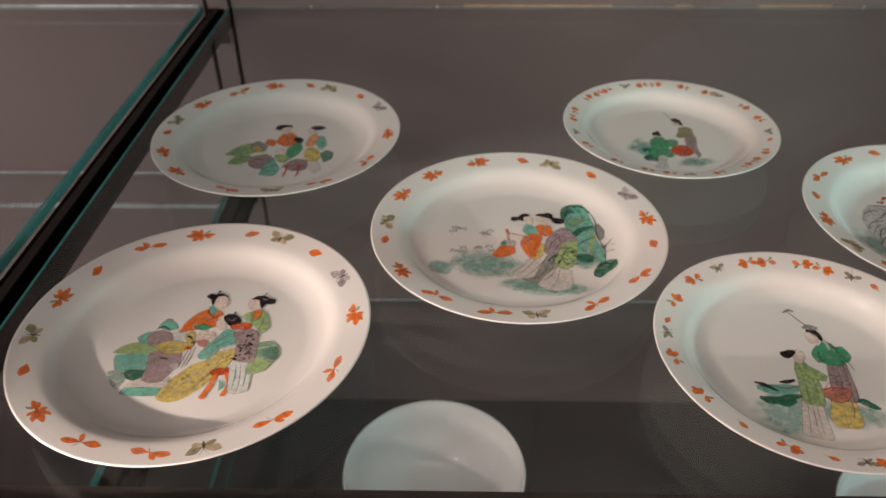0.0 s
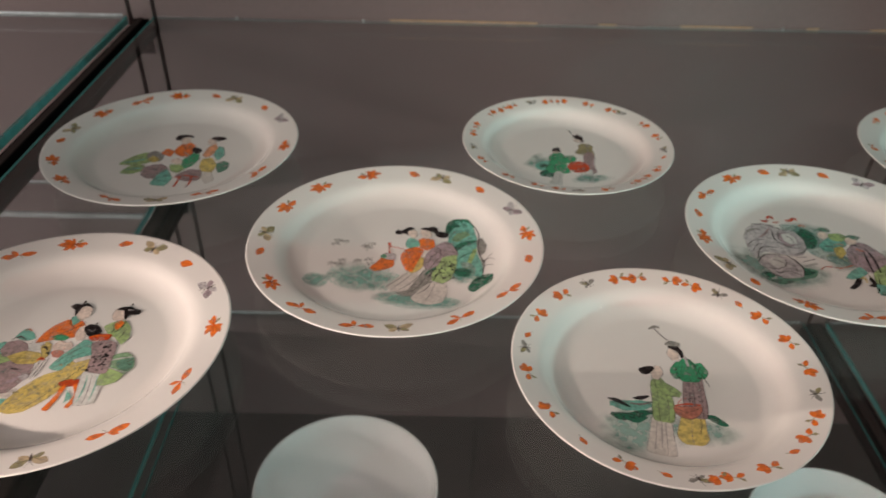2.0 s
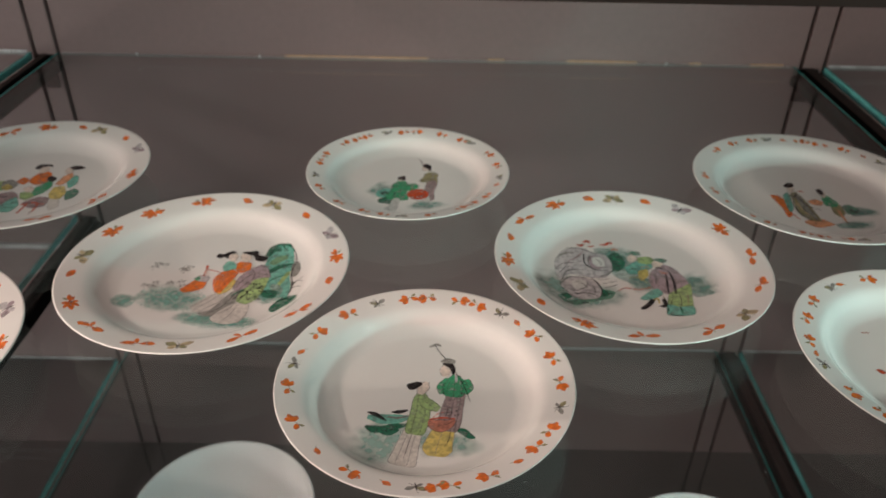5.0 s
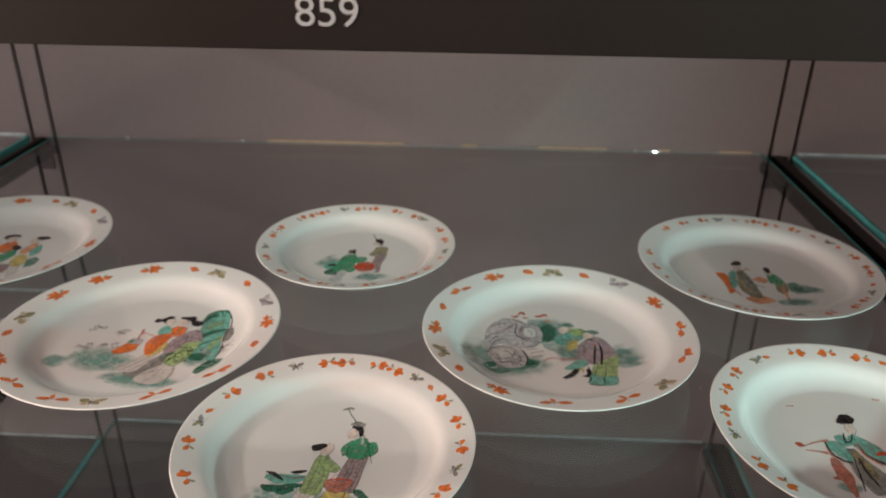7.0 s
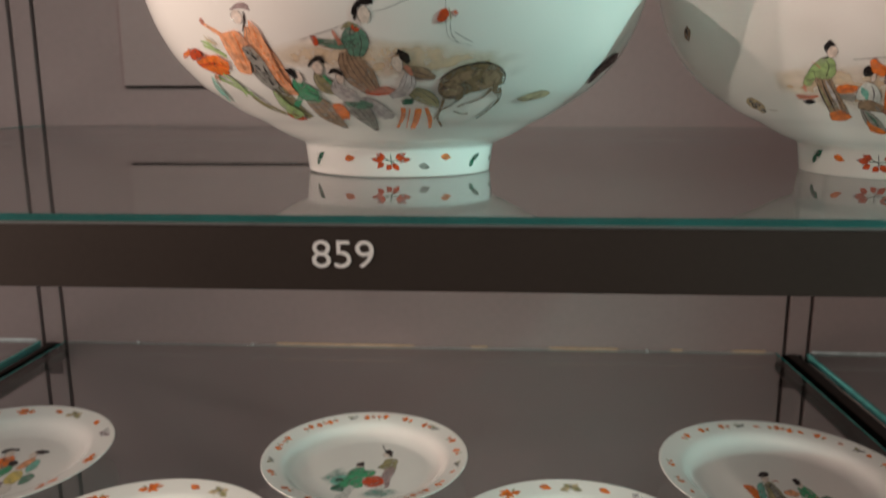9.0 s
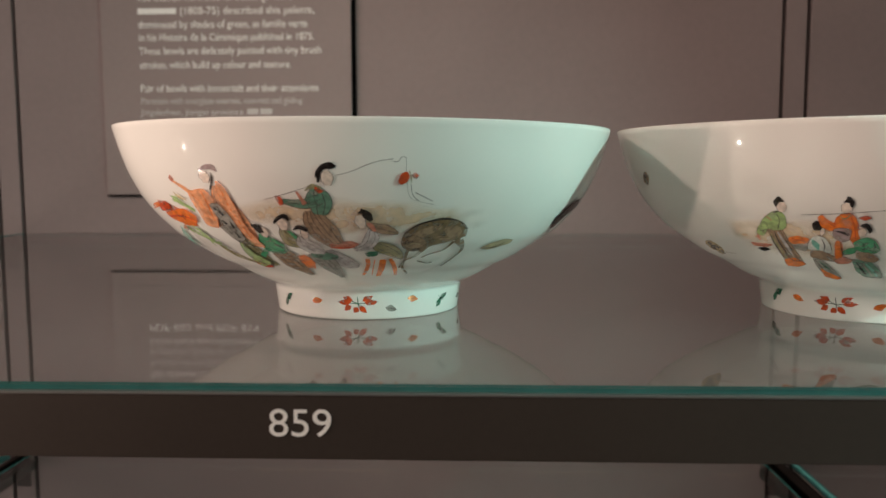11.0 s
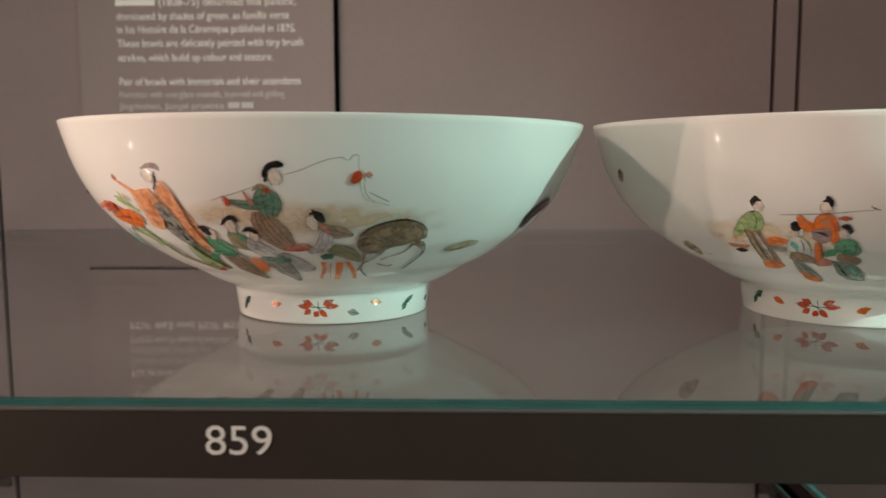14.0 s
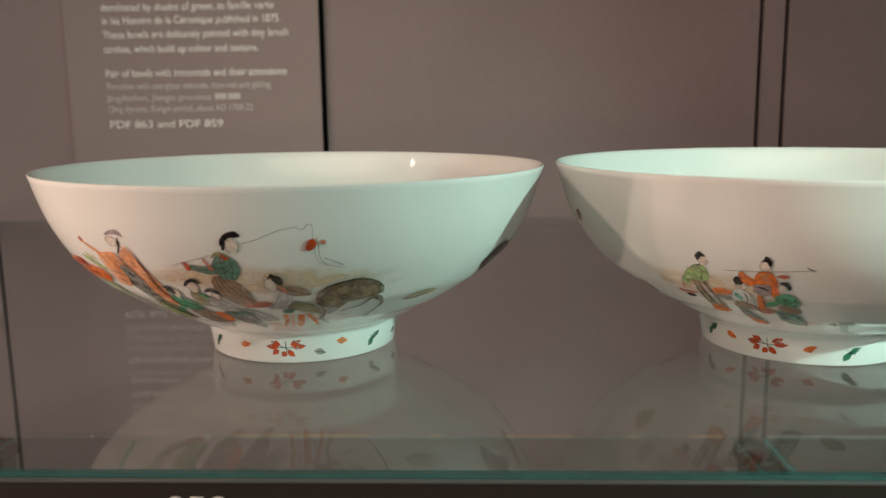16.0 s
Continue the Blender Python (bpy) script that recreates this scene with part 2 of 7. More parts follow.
for a, b in ((0.452, 0.690), (0.790, 0.836)):
    box("back_strip", a, b, BACK - 0.0012, BACK, LOWER + 0.0002, LOWER + 0.0030, FROSTED, low_shelf, "clear packing strip at the back edge")
shelf("neighbour_glass_shelf", -1.60, -0.409, SHELF, "empty glass shelf of the next bay with bright green edge", SIDE)
next_shelf = shelf("neighbour_glass_shelf", -1.60, -0.409, 0.680, "empty lower glass shelf of the next bay", SIDE)
box("support_rail", -1.60, -0.43, WALL_Y - 0.006, WALL_Y - 0.0005, 0.606, 0.615, FROSTED, next_shelf, "pale rail on the wall below the glass")
shelf("neighbour_glass_shelf", -1.60, -0.409, 0.330, "empty lowest glass shelf of the next bay", SIDE)
shelf("neighbour_glass_shelf", 0.892, 2.2, SHELF, "empty glass shelf of the next bay with green edge", SIDE)
shelf("neighbour_glass_shelf", 0.892, 2.2, LOWER, "empty lower glass shelf of the next bay", SIDE)


def bracket(x0, x1, top):
    """A slim arm in the gap between two sheets, with a rubber strip along its top and a slotted plate at the wall."""
    b = thing("shelf_bracket", "matt black steel bracket between two glass shelves", "bracket", "shelf brackets")
    box("arm", x0 + 0.011, x1 - 0.011, FRONT + 0.01, WALL_Y - 0.001, top - 0.030, top - 0.0035, BRACKET, b, bevel=0.001)
    box("cover_strip", x0 + 0.0135, x1 - 0.0135, FRONT + 0.012, WALL_Y - 0.002, top - 0.0035, top - 0.0022, RUBBER, b, "dark brown rubber strip")
    for x, far in ((x0 - 0.0040, x0 + 0.0108), (x1 - 0.0108, x1 + 0.0040)):
        box("ledge", x, far, FRONT + 0.01, WALL_Y - 0.001, top - 0.030, top - 0.0155, BRACKET, b, "black ledge under the glass")
    box("wall_plate", x0 + 0.006, x1 - 0.006, WALL_Y - 0.004, WALL_Y - 0.0004, top - 0.060, top - 0.004, BRACKET, b, "black plate at the wall")
    return b


for z in (SHELF, UPPER):
    bracket(-0.4055, -0.3695, z)
    bracket(0.8455, 0.8885, z)
bracket(-0.4055, -0.3695, 0.680)
bracket(0.8455, 0.8885, LOWER)

# ---- plates ----


def plate_profile(r):
    """Upper surface of a plate of radius r, from the middle to the lip, then the underside to the foot."""
    up = [(0.0, 0.0072), (0.30 * r, 0.0072), (0.55 * r, 0.0074), (0.64 * r, 0.0082), (0.72 * r, 0.0125), (0.785 * r, 0.0200), (0.83 * r, 0.0232), (0.90 * r, 0.0254), (0.985 * r, 0.0276)]
    return up


def plate(name, x, y, r, turn, label):
    p = thing(name, label, "plate", "painted plates on the glass shelf", (x, y, SHELF), turn)
    up = smooth_profile(plate_profile(r), 5)
    under = [(0.997 * r, 0.0280), (r, 0.0272), (0.995 * r, 0.0262), (0.90 * r, 0.0228), (0.82 * r, 0.0190), (0.76 * r, 0.0125), (0.70 * r, 0.0070), (0.62 * r, 0.0048),
             (0.60 * r, 0.0), (0.575 * r, 0.0), (0.56 * r, 0.0040), (0.0, 0.0040)]
    mesh_object("body", lathe_bm(up + under, 128), PORCELAIN, p, "white glazed porcelain", True)
    return p


PLATES = {}
for key, x, y, r, label in (
    ("a", -0.194, 0.7305, 0.1310, "white porcelain plate painted with an orange and green group"),
    ("b", 0.0524, 0.5549, 0.1294, "white porcelain plate painted with lilac robes beside a green rock"),
    ("c", 0.2275, 0.7493, 0.1138, "smaller white porcelain plate with faint green painted scene"),
    ("d", 0.2556, 0.4054, 0.1120, "white porcelain plate painted with green and yellow robes"),
    ("e", 0.4439, 0.5757, 0.1279, "white porcelain plate painted with a lilac rock and robes"),
    ("f", 0.6780, 0.7330, 0.1290, "white porcelain plate painted with two small dark robes"),
    ("g", 0.6715, 0.4425, 0.1180, "white porcelain plate painted with one dark striped robe"),
    ("h", -0.1965, 0.4235, 0.1312, "large white porcelain plate painted with an orange and lilac group"),
):
    PLATES[key] = (plate("painted_plate", x, y, r, 0, label), r)

# ---- footed bowls on the upper shelf ----
BOWL_OUT = [(0.0640, 0.0165), (0.0660, 0.0190), (0.0765, 0.0238), (0.0905, 0.0318), (0.102, 0.0375), (0.118, 0.0478), (0.129, 0.0560), (0.1425, 0.0710), (0.1512, 0.0855), (0.157, 0.0995), (0.1628, 0.1190)]


def lean(y, z):
    """The rim of both bowls dips a little towards the front."""
    return 0.018 * y * max(0.0, z - 0.018) / 0.10


def footed_bowl(x, y, turn, label):
    b = thing("footed_bowl", label, "bowl", "pair of footed bowls", (x, y, UPPER), turn)
    outer = smooth_profile(BOWL_OUT, 5)
    lip = [(0.1625, 0.1197), (0.1616, 0.1197)]
    inner = smooth_profile([(0.1605, 0.1180), (0.1545, 0.0995), (0.1480, 0.0860), (0.1390, 0.0730), (0.1260, 0.0590), (0.1000, 0.0415), (0.0740, 0.0290), (0.0400, 0.0225), (0.0, 0.021)], 4)
    foot = [(0.0, 0.012), (0.056, 0.012), (0.0585, 0.0), (0.0615, 0.0), (0.0622, 0.001), (0.0639, 0.0155)]
    bm = lathe_bm(foot + outer + lip + inner, 160)
    for v in bm.verts:
        v.co.z += lean(v.co.y, v.co.z)
    mesh_object("body", bm, PORCELAIN, b, "white glazed porcelain", True)
    return b


BOWL_P = footed_bowl(0.2976, 0.497, 0, "large footed white porcelain bowl painted with figures and a grey deer")
BOWL_P.matrix_world = pose(0.2976, 0.497, UPPER + 0.0005, 0, 0.4, 0)
BOWL_Q = footed_bowl(0.632, 0.490, 0, "large footed white porcelain bowl painted with a small group")


# ---- plain bowls on the lower shelf ----
def white_bowl(x, y, r):
    b = thing("white_bowl", "plain white porcelain bowl standing on the lower glass shelf", "bowl", "plain bowls on the lower shelf", (x, y, LOWER))
    k = r / 0.13
    out = smooth_profile([(0.048, 0.012), (0.06, 0.014), (0.09, 0.034), (0.112, 0.066), (0.124, 0.1), (0.13, 0.13)], 5)
    inn = smooth_profile([(0.127, 0.129), (0.121, 0.1), (0.109, 0.068), (0.086, 0.038), (0.05, 0.02), (0.0, 0.017)], 5)
    prof = [(0.0, 0.008), (0.044, 0.008), (0.045, 0.0), (0.048, 0.0)] + out + [(0.1295, 0.131), (0.128, 0.131)] + inn
    mesh_object("body", lathe_bm([(a * k, z * 0.14 / 0.131) for a, z in prof], 96), WHITEWARE, b, "glossy white glaze", True)
    return b


white_bowl(-0.031, 0.6725, 0.127)
white_bowl(0.623, 0.595, 0.1207)


# ---- writing ----
def words(name, text, x, y, z, size, mat, parent=None, thick=0.0):
    cu = bpy.data.curves.new(name, "FONT")
    cu.body, cu.size, cu.offset = text, size, thick
    cu.extrude = 0.0001
    tmp = bpy.data.objects.new(name, cu)
    scene.collection.objects.link(tmp)
    me = bpy.data.meshes.new_from_object(tmp.evaluated_get(bpy.context.evaluated_depsgraph_get()))
    bpy.data.objects.remove(tmp)
    me.materials.clear()
    me.materials.append(mat)
    ob = new(name, me)
    ob.matrix_world = pose(x, y, z, 90, 0, 0)
    if parent:
        ob.parent = parent
    return ob


number = words("shelf_number", "859", 0.2822, FRONT - 0.0037, 1.3352, 0.0171, LETTER, upper_shelf, 0.0)
number.data.transform(Matrix.Diagonal((1.09, 1, 1, 1)))


# ---- dust on the glass ----
def dust(name, x0, x1, y0, y1, z, count, seed):
    """Tiny flecks lying on a shelf."""
    rnd = random.Random(seed)
    bm = bmesh.new()
    for _ in range(count):
        m = Matrix.Translation((rnd.uniform(x0, x1), rnd.uniform(y0, y1), z + 0.0003)) @ Matrix.Rotation(rnd.uniform(0, 3), 4, "Z") @ Matrix.Diagonal((rnd.uniform(0.5, 1.6), 0.6, 0.35, 1))
        bmesh.ops.create_icosphere(bm, subdivisions=1, radius=0.0007 * rnd.uniform(0.4, 1.1), matrix=m)
    ob = mesh_object(name, bm, WHITEWARE)
    return tagged(ob, "pale flecks of dust lying on the glass", "dust", "", "stuff")


dust("dust", -0.34, 0.82, 0.32, 1.15, SHELF, 60, 5)


# ---- painted decoration: thin enamel shapes that follow the glaze ----
def enamel(name, colour, rough=0.12, wash=0.45):
    """Translucent overglaze enamel, thicker and thinner over a few millimetres, so that the white glaze shows through."""
    m = material("enamel_" + name, colour, rough, grain=0.28, scale=420)
    nt = m.node_tree
    tc, n, r = nt.nodes.new("ShaderNodeTexCoord"), nt.nodes.new("ShaderNodeTexNoise"), nt.nodes.new("ShaderNodeMapRange")
    n.inputs["Scale"].default_value, n.inputs["Detail"].default_value = 210, 3
    r.inputs["From Min"].default_value, r.inputs["From Max"].default_value = 0.35, 0.6
    r.inputs["To Min"].default_value, r.inputs["To Max"].default_value = 1 - wash, 1.0
    nt.links.new(tc.outputs["Object"], n.inputs["Vector"])
    nt.links.new(n.outputs["Fac"], r.inputs["Value"])
    nt.links.new(r.outputs[0], nt.nodes["Principled BSDF"].inputs["Alpha"])
    return m


def thin(name, colour, cover):
    """A thin wash whose cover fades out towards its edge."""
    m = material("wash_" + name, colour, 0.1)
    nt = m.node_tree
    at, tc, n, mul, top = (nt.nodes.new(k) for k in ("ShaderNodeAttribute", "ShaderNodeTexCoord", "ShaderNodeTexNoise", "ShaderNodeMath", "ShaderNodeMath"))
    at.attribute_name = "cover"
    n.inputs["Scale"].default_value, n.inputs["Detail"].default_value = 160, 4
    mul.operation = top.operation = "MULTIPLY"
    top.inputs[1].default_value = 2 * cover
    nt.links.new(tc.outputs["Object"], n.inputs["Vector"])
    nt.links.new(at.outputs["Fac"], mul.inputs[0])
    nt.links.new(n.outputs["Fac"], mul.inputs[1])
    nt.links.new(mul.outputs[0], top.inputs[0])
    nt.links.new(top.outputs[0], nt.nodes["Principled BSDF"].inputs["Alpha"])
    return m


INK = enamel("ink", (0.025, 0.022, 0.022), wash=0.25)
BLACK_E = enamel("black", (0.018, 0.014, 0.014), wash=0.1)
ORANGE = enamel("orange", (0.85, 0.19, 0.025))
APRICOT = enamel("apricot", (0.84, 0.37, 0.19))
RED = enamel("iron_red", (0.56, 0.07, 0.015))
ROSE = enamel("rose", (0.58, 0.22, 0.15))
TEAL = enamel("teal", (0.19, 0.50, 0.40))
MIST = enamel("mist_green", (0.30, 0.42, 0.36), wash=0.75)
JADE = enamel("jade", (0.22, 0.37, 0.21))
GREEN = enamel("emerald", (0.06, 0.35, 0.17))
LEAF = enamel("leaf_green", (0.35, 0.50, 0.20))
PINE = enamel("pine_green", (0.03, 0.15, 0.09))
OLIVE = enamel("olive", (0.32, 0.29, 0.15))
YELLOW = enamel("yellow", (0.66, 0.52, 0.15))
LILAC = enamel("lilac", (0.38, 0.30, 0.32))
PLUM = enamel("plum", (0.36, 0.265, 0.265))
STONE = enamel("stone_grey", (0.58, 0.55, 0.55))
GREY = enamel("grey", (0.31, 0.30, 0.27))
PALE = enamel("pale_blue", (0.68, 0.69, 0.65), wash=0.12)
CREAM = enamel("cream", (0.68, 0.64, 0.58), wash=0.12)
BROWN = enamel("brown", (0.33, 0.22, 0.14))
DEER = enamel("deer_brown", (0.20, 0.135, 0.075))
SPRUCE = enamel("spruce", (0.12, 0.25, 0.18))
OCHRE = enamel("pale_ochre", (0.55, 0.44, 0.27))
WASH = thin("tan", (0.80, 0.58, 0.35), 0.46)
SEPIA = enamel("sepia", (0.07, 0.05, 0.045), wash=0.3)
SOFT = enamel("soft_line", (0.22, 0.19, 0.18), wash=0.4)
BLUSH = enamel("blush", (0.80, 0.67, 0.58), wash=0.2)
HAZE = thin("green", (0.22, 0.42, 0.36), 0.55)
BLACK = BLACK_E
LAYER = {}
brush = random.Random(7)


def strip(bm, here, p, q, half, shape, wobble, mat, lift, along=14, across=5):
    """A painted stroke from p to q (millimetres on the surface), half as wide as half, laid on by here(u, v, lift)."""
    dx, dy = q[0] - p[0], q[1] - p[1]
    length = max(math.hypot(dx, dy), 1e-6)
    ex, ey = dx / length, dy / length
    seed = brush.uniform(0, 99)
    rows = []
    for i in range(along + 1):
        t = i / along
        s = 2 * t - 1
        if shape == "oval":
            w = math.sqrt(max(0, 1 - s * s)) ** 0.9
        elif shape == "leaf":
            w = math.sin(math.pi * t ** 0.85) ** 1.15
        elif shape == "petal":
            w = math.sin(math.pi * t ** 1.15) ** 0.8
        elif shape == "hair":
            w = math.sqrt(max(0, 1 - s * s)) * (1.0 - 0.35 * s)
        elif shape == "robe":
            w = robe_width(t)
        elif shape == "rock":
            w = max(0, 1 - abs(s) ** 2.6) ** 0.5
        else:
            w = 1.0 - 0.5 * abs(s) ** 3
        row = []
        for j in range(across + 1):
            c = 2 * j / across - 1
            edge = 1 + wobble * noise.noise((seed + 3.1 * t, 5.0 * (1 if c > 0 else -1) + seed, 0.7 * t))
            off = c * half * w * edge
            bend = wobble * half * 0.6 * noise.noise((seed + 2 * t, 9.0, 1.0))
            u = p[0] + dx * t - ey * (off + bend) + ex * wobble * half * 0.4 * noise.noise((c * 2 + seed, t * 2, 3.0))
            v = p[1] + dy * t + ex * (off + bend)
            row.append(bm.verts.new(here(u, v, lift)))
        rows.append(row)
    for a, b in zip(rows, rows[1:]):
        for j in range(across):
            bm.faces.new((a[j], a[j + 1], b[j + 1], b[j])).material_index = mat


def blot(bm, here, u, v, r, mat, lift, n=7, squash=1.0):
    ring = []
    turn = brush.uniform(0, 6)
    for i in range(n):
        a = 2 * math.pi * i / n
        k = r * brush.uniform(0.75, 1.2)
        x, y = k * math.cos(a), k * math.sin(a) * squash
        ring.append(bm.verts.new(here(u + x * math.cos(turn) - y * math.sin(turn), v + x * math.sin(turn) + y * math.cos(turn), lift)))
    bm.faces.new(ring).material_index = mat


def soak(bm, here, p, q, half, mat, lift, along=22, across=12):
    """One layer of thin wash, full in the middle and fading out to its edge."""
    cover = bm.verts.layers.float.get("cover") or bm.verts.layers.float.new("cover")
    dx, dy = q[0] - p[0], q[1] - p[1]
    length = max(math.hypot(dx, dy), 1e-6)
    nx, ny = -dy / length, dx / length
    seed = brush.uniform(0, 99)
    rows = []
    for i in range(along + 1):
        s = 2.5 * i / along - 1.25
        row = []
        for j in range(across + 1):
            c = 2.5 * j / across - 1.25
            u, v = p[0] + dx * (s + 1) / 2 + nx * c * half, p[1] + dy * (s + 1) / 2 + ny * c * half
            vert = bm.verts.new(here(u, v, lift))
            d = math.hypot(s, c) + 0.35 * noise.noise((seed + u * 0.12, v * 0.12, 0.3))
            vert[cover] = min(1, max(0, (1.12 - d) / 0.55))
            row.append(vert)
        rows.append(row)
    for a, b in zip(rows, rows[1:]):
        for j in range(across):
            bm.faces.new((a[j], a[j + 1], b[j + 1], b[j])).material_index = mat


def robe_width(t):
    """Sloping shoulders, a narrower waist and a hem that spreads."""
    return (0.62 + 0.10 * math.cos(6.0 * t) + 0.33 * t * t) * min(1, 0.35 + 3.2 * t) * (1 - max(0, 2 * t - 1) ** 10 * 0.45)


def stroke(bm, here, pts, halves, mat, lift, fine=4, across=3):
    """A brush stroke along a smooth curve through a few points, with a width at each."""
    row_before = None
    n = len(pts)
    path = []
    for i in range(n - 1):
        a, b, c, d = (pts[max(0, min(n - 1, k))] for k in (i - 1, i, i + 1, i + 2))
        for j in range(fine + (i == n - 2)):
            t = j / fine
            x, y = (0.5 * (2 * b[k] + (c[k] - a[k]) * t + (2 * a[k] - 5 * b[k] + 4 * c[k] - d[k]) * t * t + (3 * b[k] - a[k] - 3 * c[k] + d[k]) * t ** 3) for k in (0, 1))
            e = t * t * (3 - 2 * t)
            path.append((x, y, halves[i] * (1 - e) + halves[i + 1] * e))
    for i, (x, y, h) in enumerate(path):
        g, k = path[max(0, i - 1)], path[min(len(path) - 1, i + 1)]
        tx, ty = k[0] - g[0], k[1] - g[1]
        m = max(math.hypot(tx, ty), 1e-6)
        row = [bm.verts.new(here(x - ty / m * h * (2 * j / across - 1), y + tx / m * h * (2 * j / across - 1), lift)) for j in range(across + 1)]
        if row_before:
            for j in range(across):
                bm.faces.new((row_before[j], row_before[j + 1], row[j + 1], row[j])).material_index = mat
        row_before = row


def laid(owner, here, name, colour, kind, p, q, half, folds, dots):
    """One painted shape as a part of its plate or bowl."""
    n = LAYER.get(owner.name, 0)
    LAYER[owner.name] = n + 1
    lift = 0.07 + 0.010 * n
    bm = bmesh.new()
    if kind in ("robe", "oval"):
        gx, gy = 0.06 * (q[0] - p[0]), 0.06 * (q[1] - p[1])
        p, q, half = (p[0] - gx, p[1] - gy), (q[0] + gx, q[1] + gy), half * (1.22 if kind == "robe" else 1.04)
    dx, dy = q[0] - p[0], q[1] - p[1]
    length = max(math.hypot(dx, dy), 1e-6)
    nx, ny = -dy / length, dx / length
    if kind == "wash":
        soak(bm, here, p, q, half, 0, lift)
        mats = [WASH]
    elif kind == "grass":
        soak(bm, here, p, q, half * 1.05, 2, lift)
        for _ in range(int(min(1500, 1.7 * length * half))):
            a, c = brush.uniform(-1, 1), brush.gauss(0, 0.55)
            if abs(c) > 1 or a * a + c * c > 1.15:
                continue
            t = (a + 1) / 2
            blot(bm, here, p[0] + dx * t + nx * c * half, p[1] + dy * t + ny * c * half, brush.uniform(0.28, 0.55), 1 if brush.random() < 0.12 else 0, lift + 0.006, 5)
        mats = [TEAL, PINE, HAZE]
    elif kind == "sprig":
        for _ in range(4):
            t, c = brush.random(), brush.uniform(-0.6, 0.6)
            u, v = p[0] + dx * t + nx * c * half, p[1] + dy * t + ny * c * half
            for k in range(5):
                a = -0.3 + 0.95 * k + brush.uniform(-0.2, 0.2)
                d = brush.uniform(3.2, 5.2)
                strip(bm, here, (u + 0.5 * math.cos(a), v + 0.5 * math.sin(a)), (u + d * 1.2 * math.cos(a), v + d * math.sin(a)), 0.62, "leaf", 0.1, 0, lift, 6, 2)
            strip(bm, here, (u, v), (u + brush.uniform(-2, 2), v - 6), 0.16, "line", 0.3, 0, lift, 4, 1)
        mats = [colour]
    elif colour is MIST:
        soak(bm, here, p, q, half, 0, lift)
        mats = [HAZE]
    else:
        soft = {"rock": 0.4, "robe": 0.12, "oval": 0.22, "hair": 0.35, "line": 0.1}.get(kind, 0.25)
        if kind == "line":
            strip(bm, here, p, q, half, "line", 0.6, 0, lift, 10, 2)
        else:
            if kind == "hair" and colour is not INK:
                # a plain pale oval below, the dark cap, and a knot on top
                half = max(half, 0.3 * length)
                m = (0.5 * (p[0] + q[0]), 0.5 * (p[1] + q[1]))
                e = (m[0] - 0.10 * length, m[1] - 0.85 * length)
                strip(bm, here, m, e, 0.34 * length, "oval", 0.04, 1, lift - 0.006, 10, 4)
                strip(bm, here, (m[0], m[1] - 0.02 * length), (e[0], e[1] + 0.03 * length), 0.31 * length, "oval", 0.04, 2, lift - 0.003, 10, 4)
                strip(bm, here, (p[0] * 0.9 + q[0] * 0.1, p[1] * 0.9 + q[1] * 0.1), q, half * 0.72, "oval", 0.2, 0, lift)
                strip(bm, here, (q[0] - 0.02 * length, q[1] + 0.1 * half), (q[0] - 0.05 * length, q[1] - 0.45 * length), 0.13 * length, "oval", 0.2, 0, lift, 8, 3)
                k = 0.55 if noise.noise((p[0], p[1], 4)) > 0 else 0.8
                blot(bm, here, p[0] * (1 - k) + q[0] * k, p[1] * (1 - k) + q[1] * k + half * 0.85, half * 0.34, 0, lift, 9)
            else:
                strip(bm, here, p, q, half, kind, soft, 0, lift)
            if kind == "rock" and half > 3 and colour not in (MIST, INK):
                # lobes, each with nested curls: soft bands of a second colour and thin dark contours
                for _ in range(3 + int(half / 4)):
                    ct, cc = brush.uniform(0.2, 0.8), brush.uniform(-0.5, 0.5)
                    a0, size = brush.uniform(0, 6.28), brush.uniform(0.32, 0.5)
                    for ring in range(4):
                        k = size * (1 - 0.22 * ring)
                        band = ring % 2 == 1
                        pts = []
                        for j in range(7):
                            a = a0 + 0.5 * ring + j * 0.5
                            kk = k * (1 - 0.04 * j) * (1 + 0.12 * math.sin(3 * a + a0))
                            t = min(0.97, max(0.03, ct + 0.5 * kk * math.cos(a)))
                            lim = 0.95 * math.sqrt(max(0.02, 1 - abs(2 * t - 1) ** 2.6))
                            c = min(lim, max(-lim, cc + kk * math.sin(a)))
                            pts.append((p[0] + dx * t + nx * c * half, p[1] + dy * t + ny * c * half))
                        wide = (0.10 if band else 0.02) * half + (0.15 if band else 0.14)
                        stroke(bm, here, pts, [wide * g for g in (0.1, 0.6, 1, 1.1, 1, 0.6, 0.1)], 3 if band else 1, lift + (0.003 if band else 0.006), 3, 2)
        if kind == "robe" and folds:
            sway = brush.uniform(-0.25, 0.25)
            for i in range(folds + 2):
                edge = i >= folds
                c = (i - folds) * 2 - 1 if edge else -0.75 + 1.5 * (i + 0.5) / folds + brush.uniform(-0.15, 0.15)
                first = 0.03 if edge else brush.uniform(0.05, 0.4)
                pts = []
                for k in range(5):
                    t = first + (0.96 - first) * k / 4
                    w = (c if edge else c + sway * math.sin(3.1 * t)) * half * robe_width(t)
                    pts.append((p[0] + dx * t + nx * w, p[1] + dy * t + ny * w))
                stroke(bm, here, pts, (0.05, 0.13, 0.16, 0.13, 0.06) if edge else (0.04, 0.11, 0.15, 0.1, 0.03), 1, lift + 0.006, 3, 1)
        for i in range(dots):
            t, c = brush.uniform(0.15, 0.92), brush.uniform(-0.75, 0.75)
            w = half * robe_width(t)
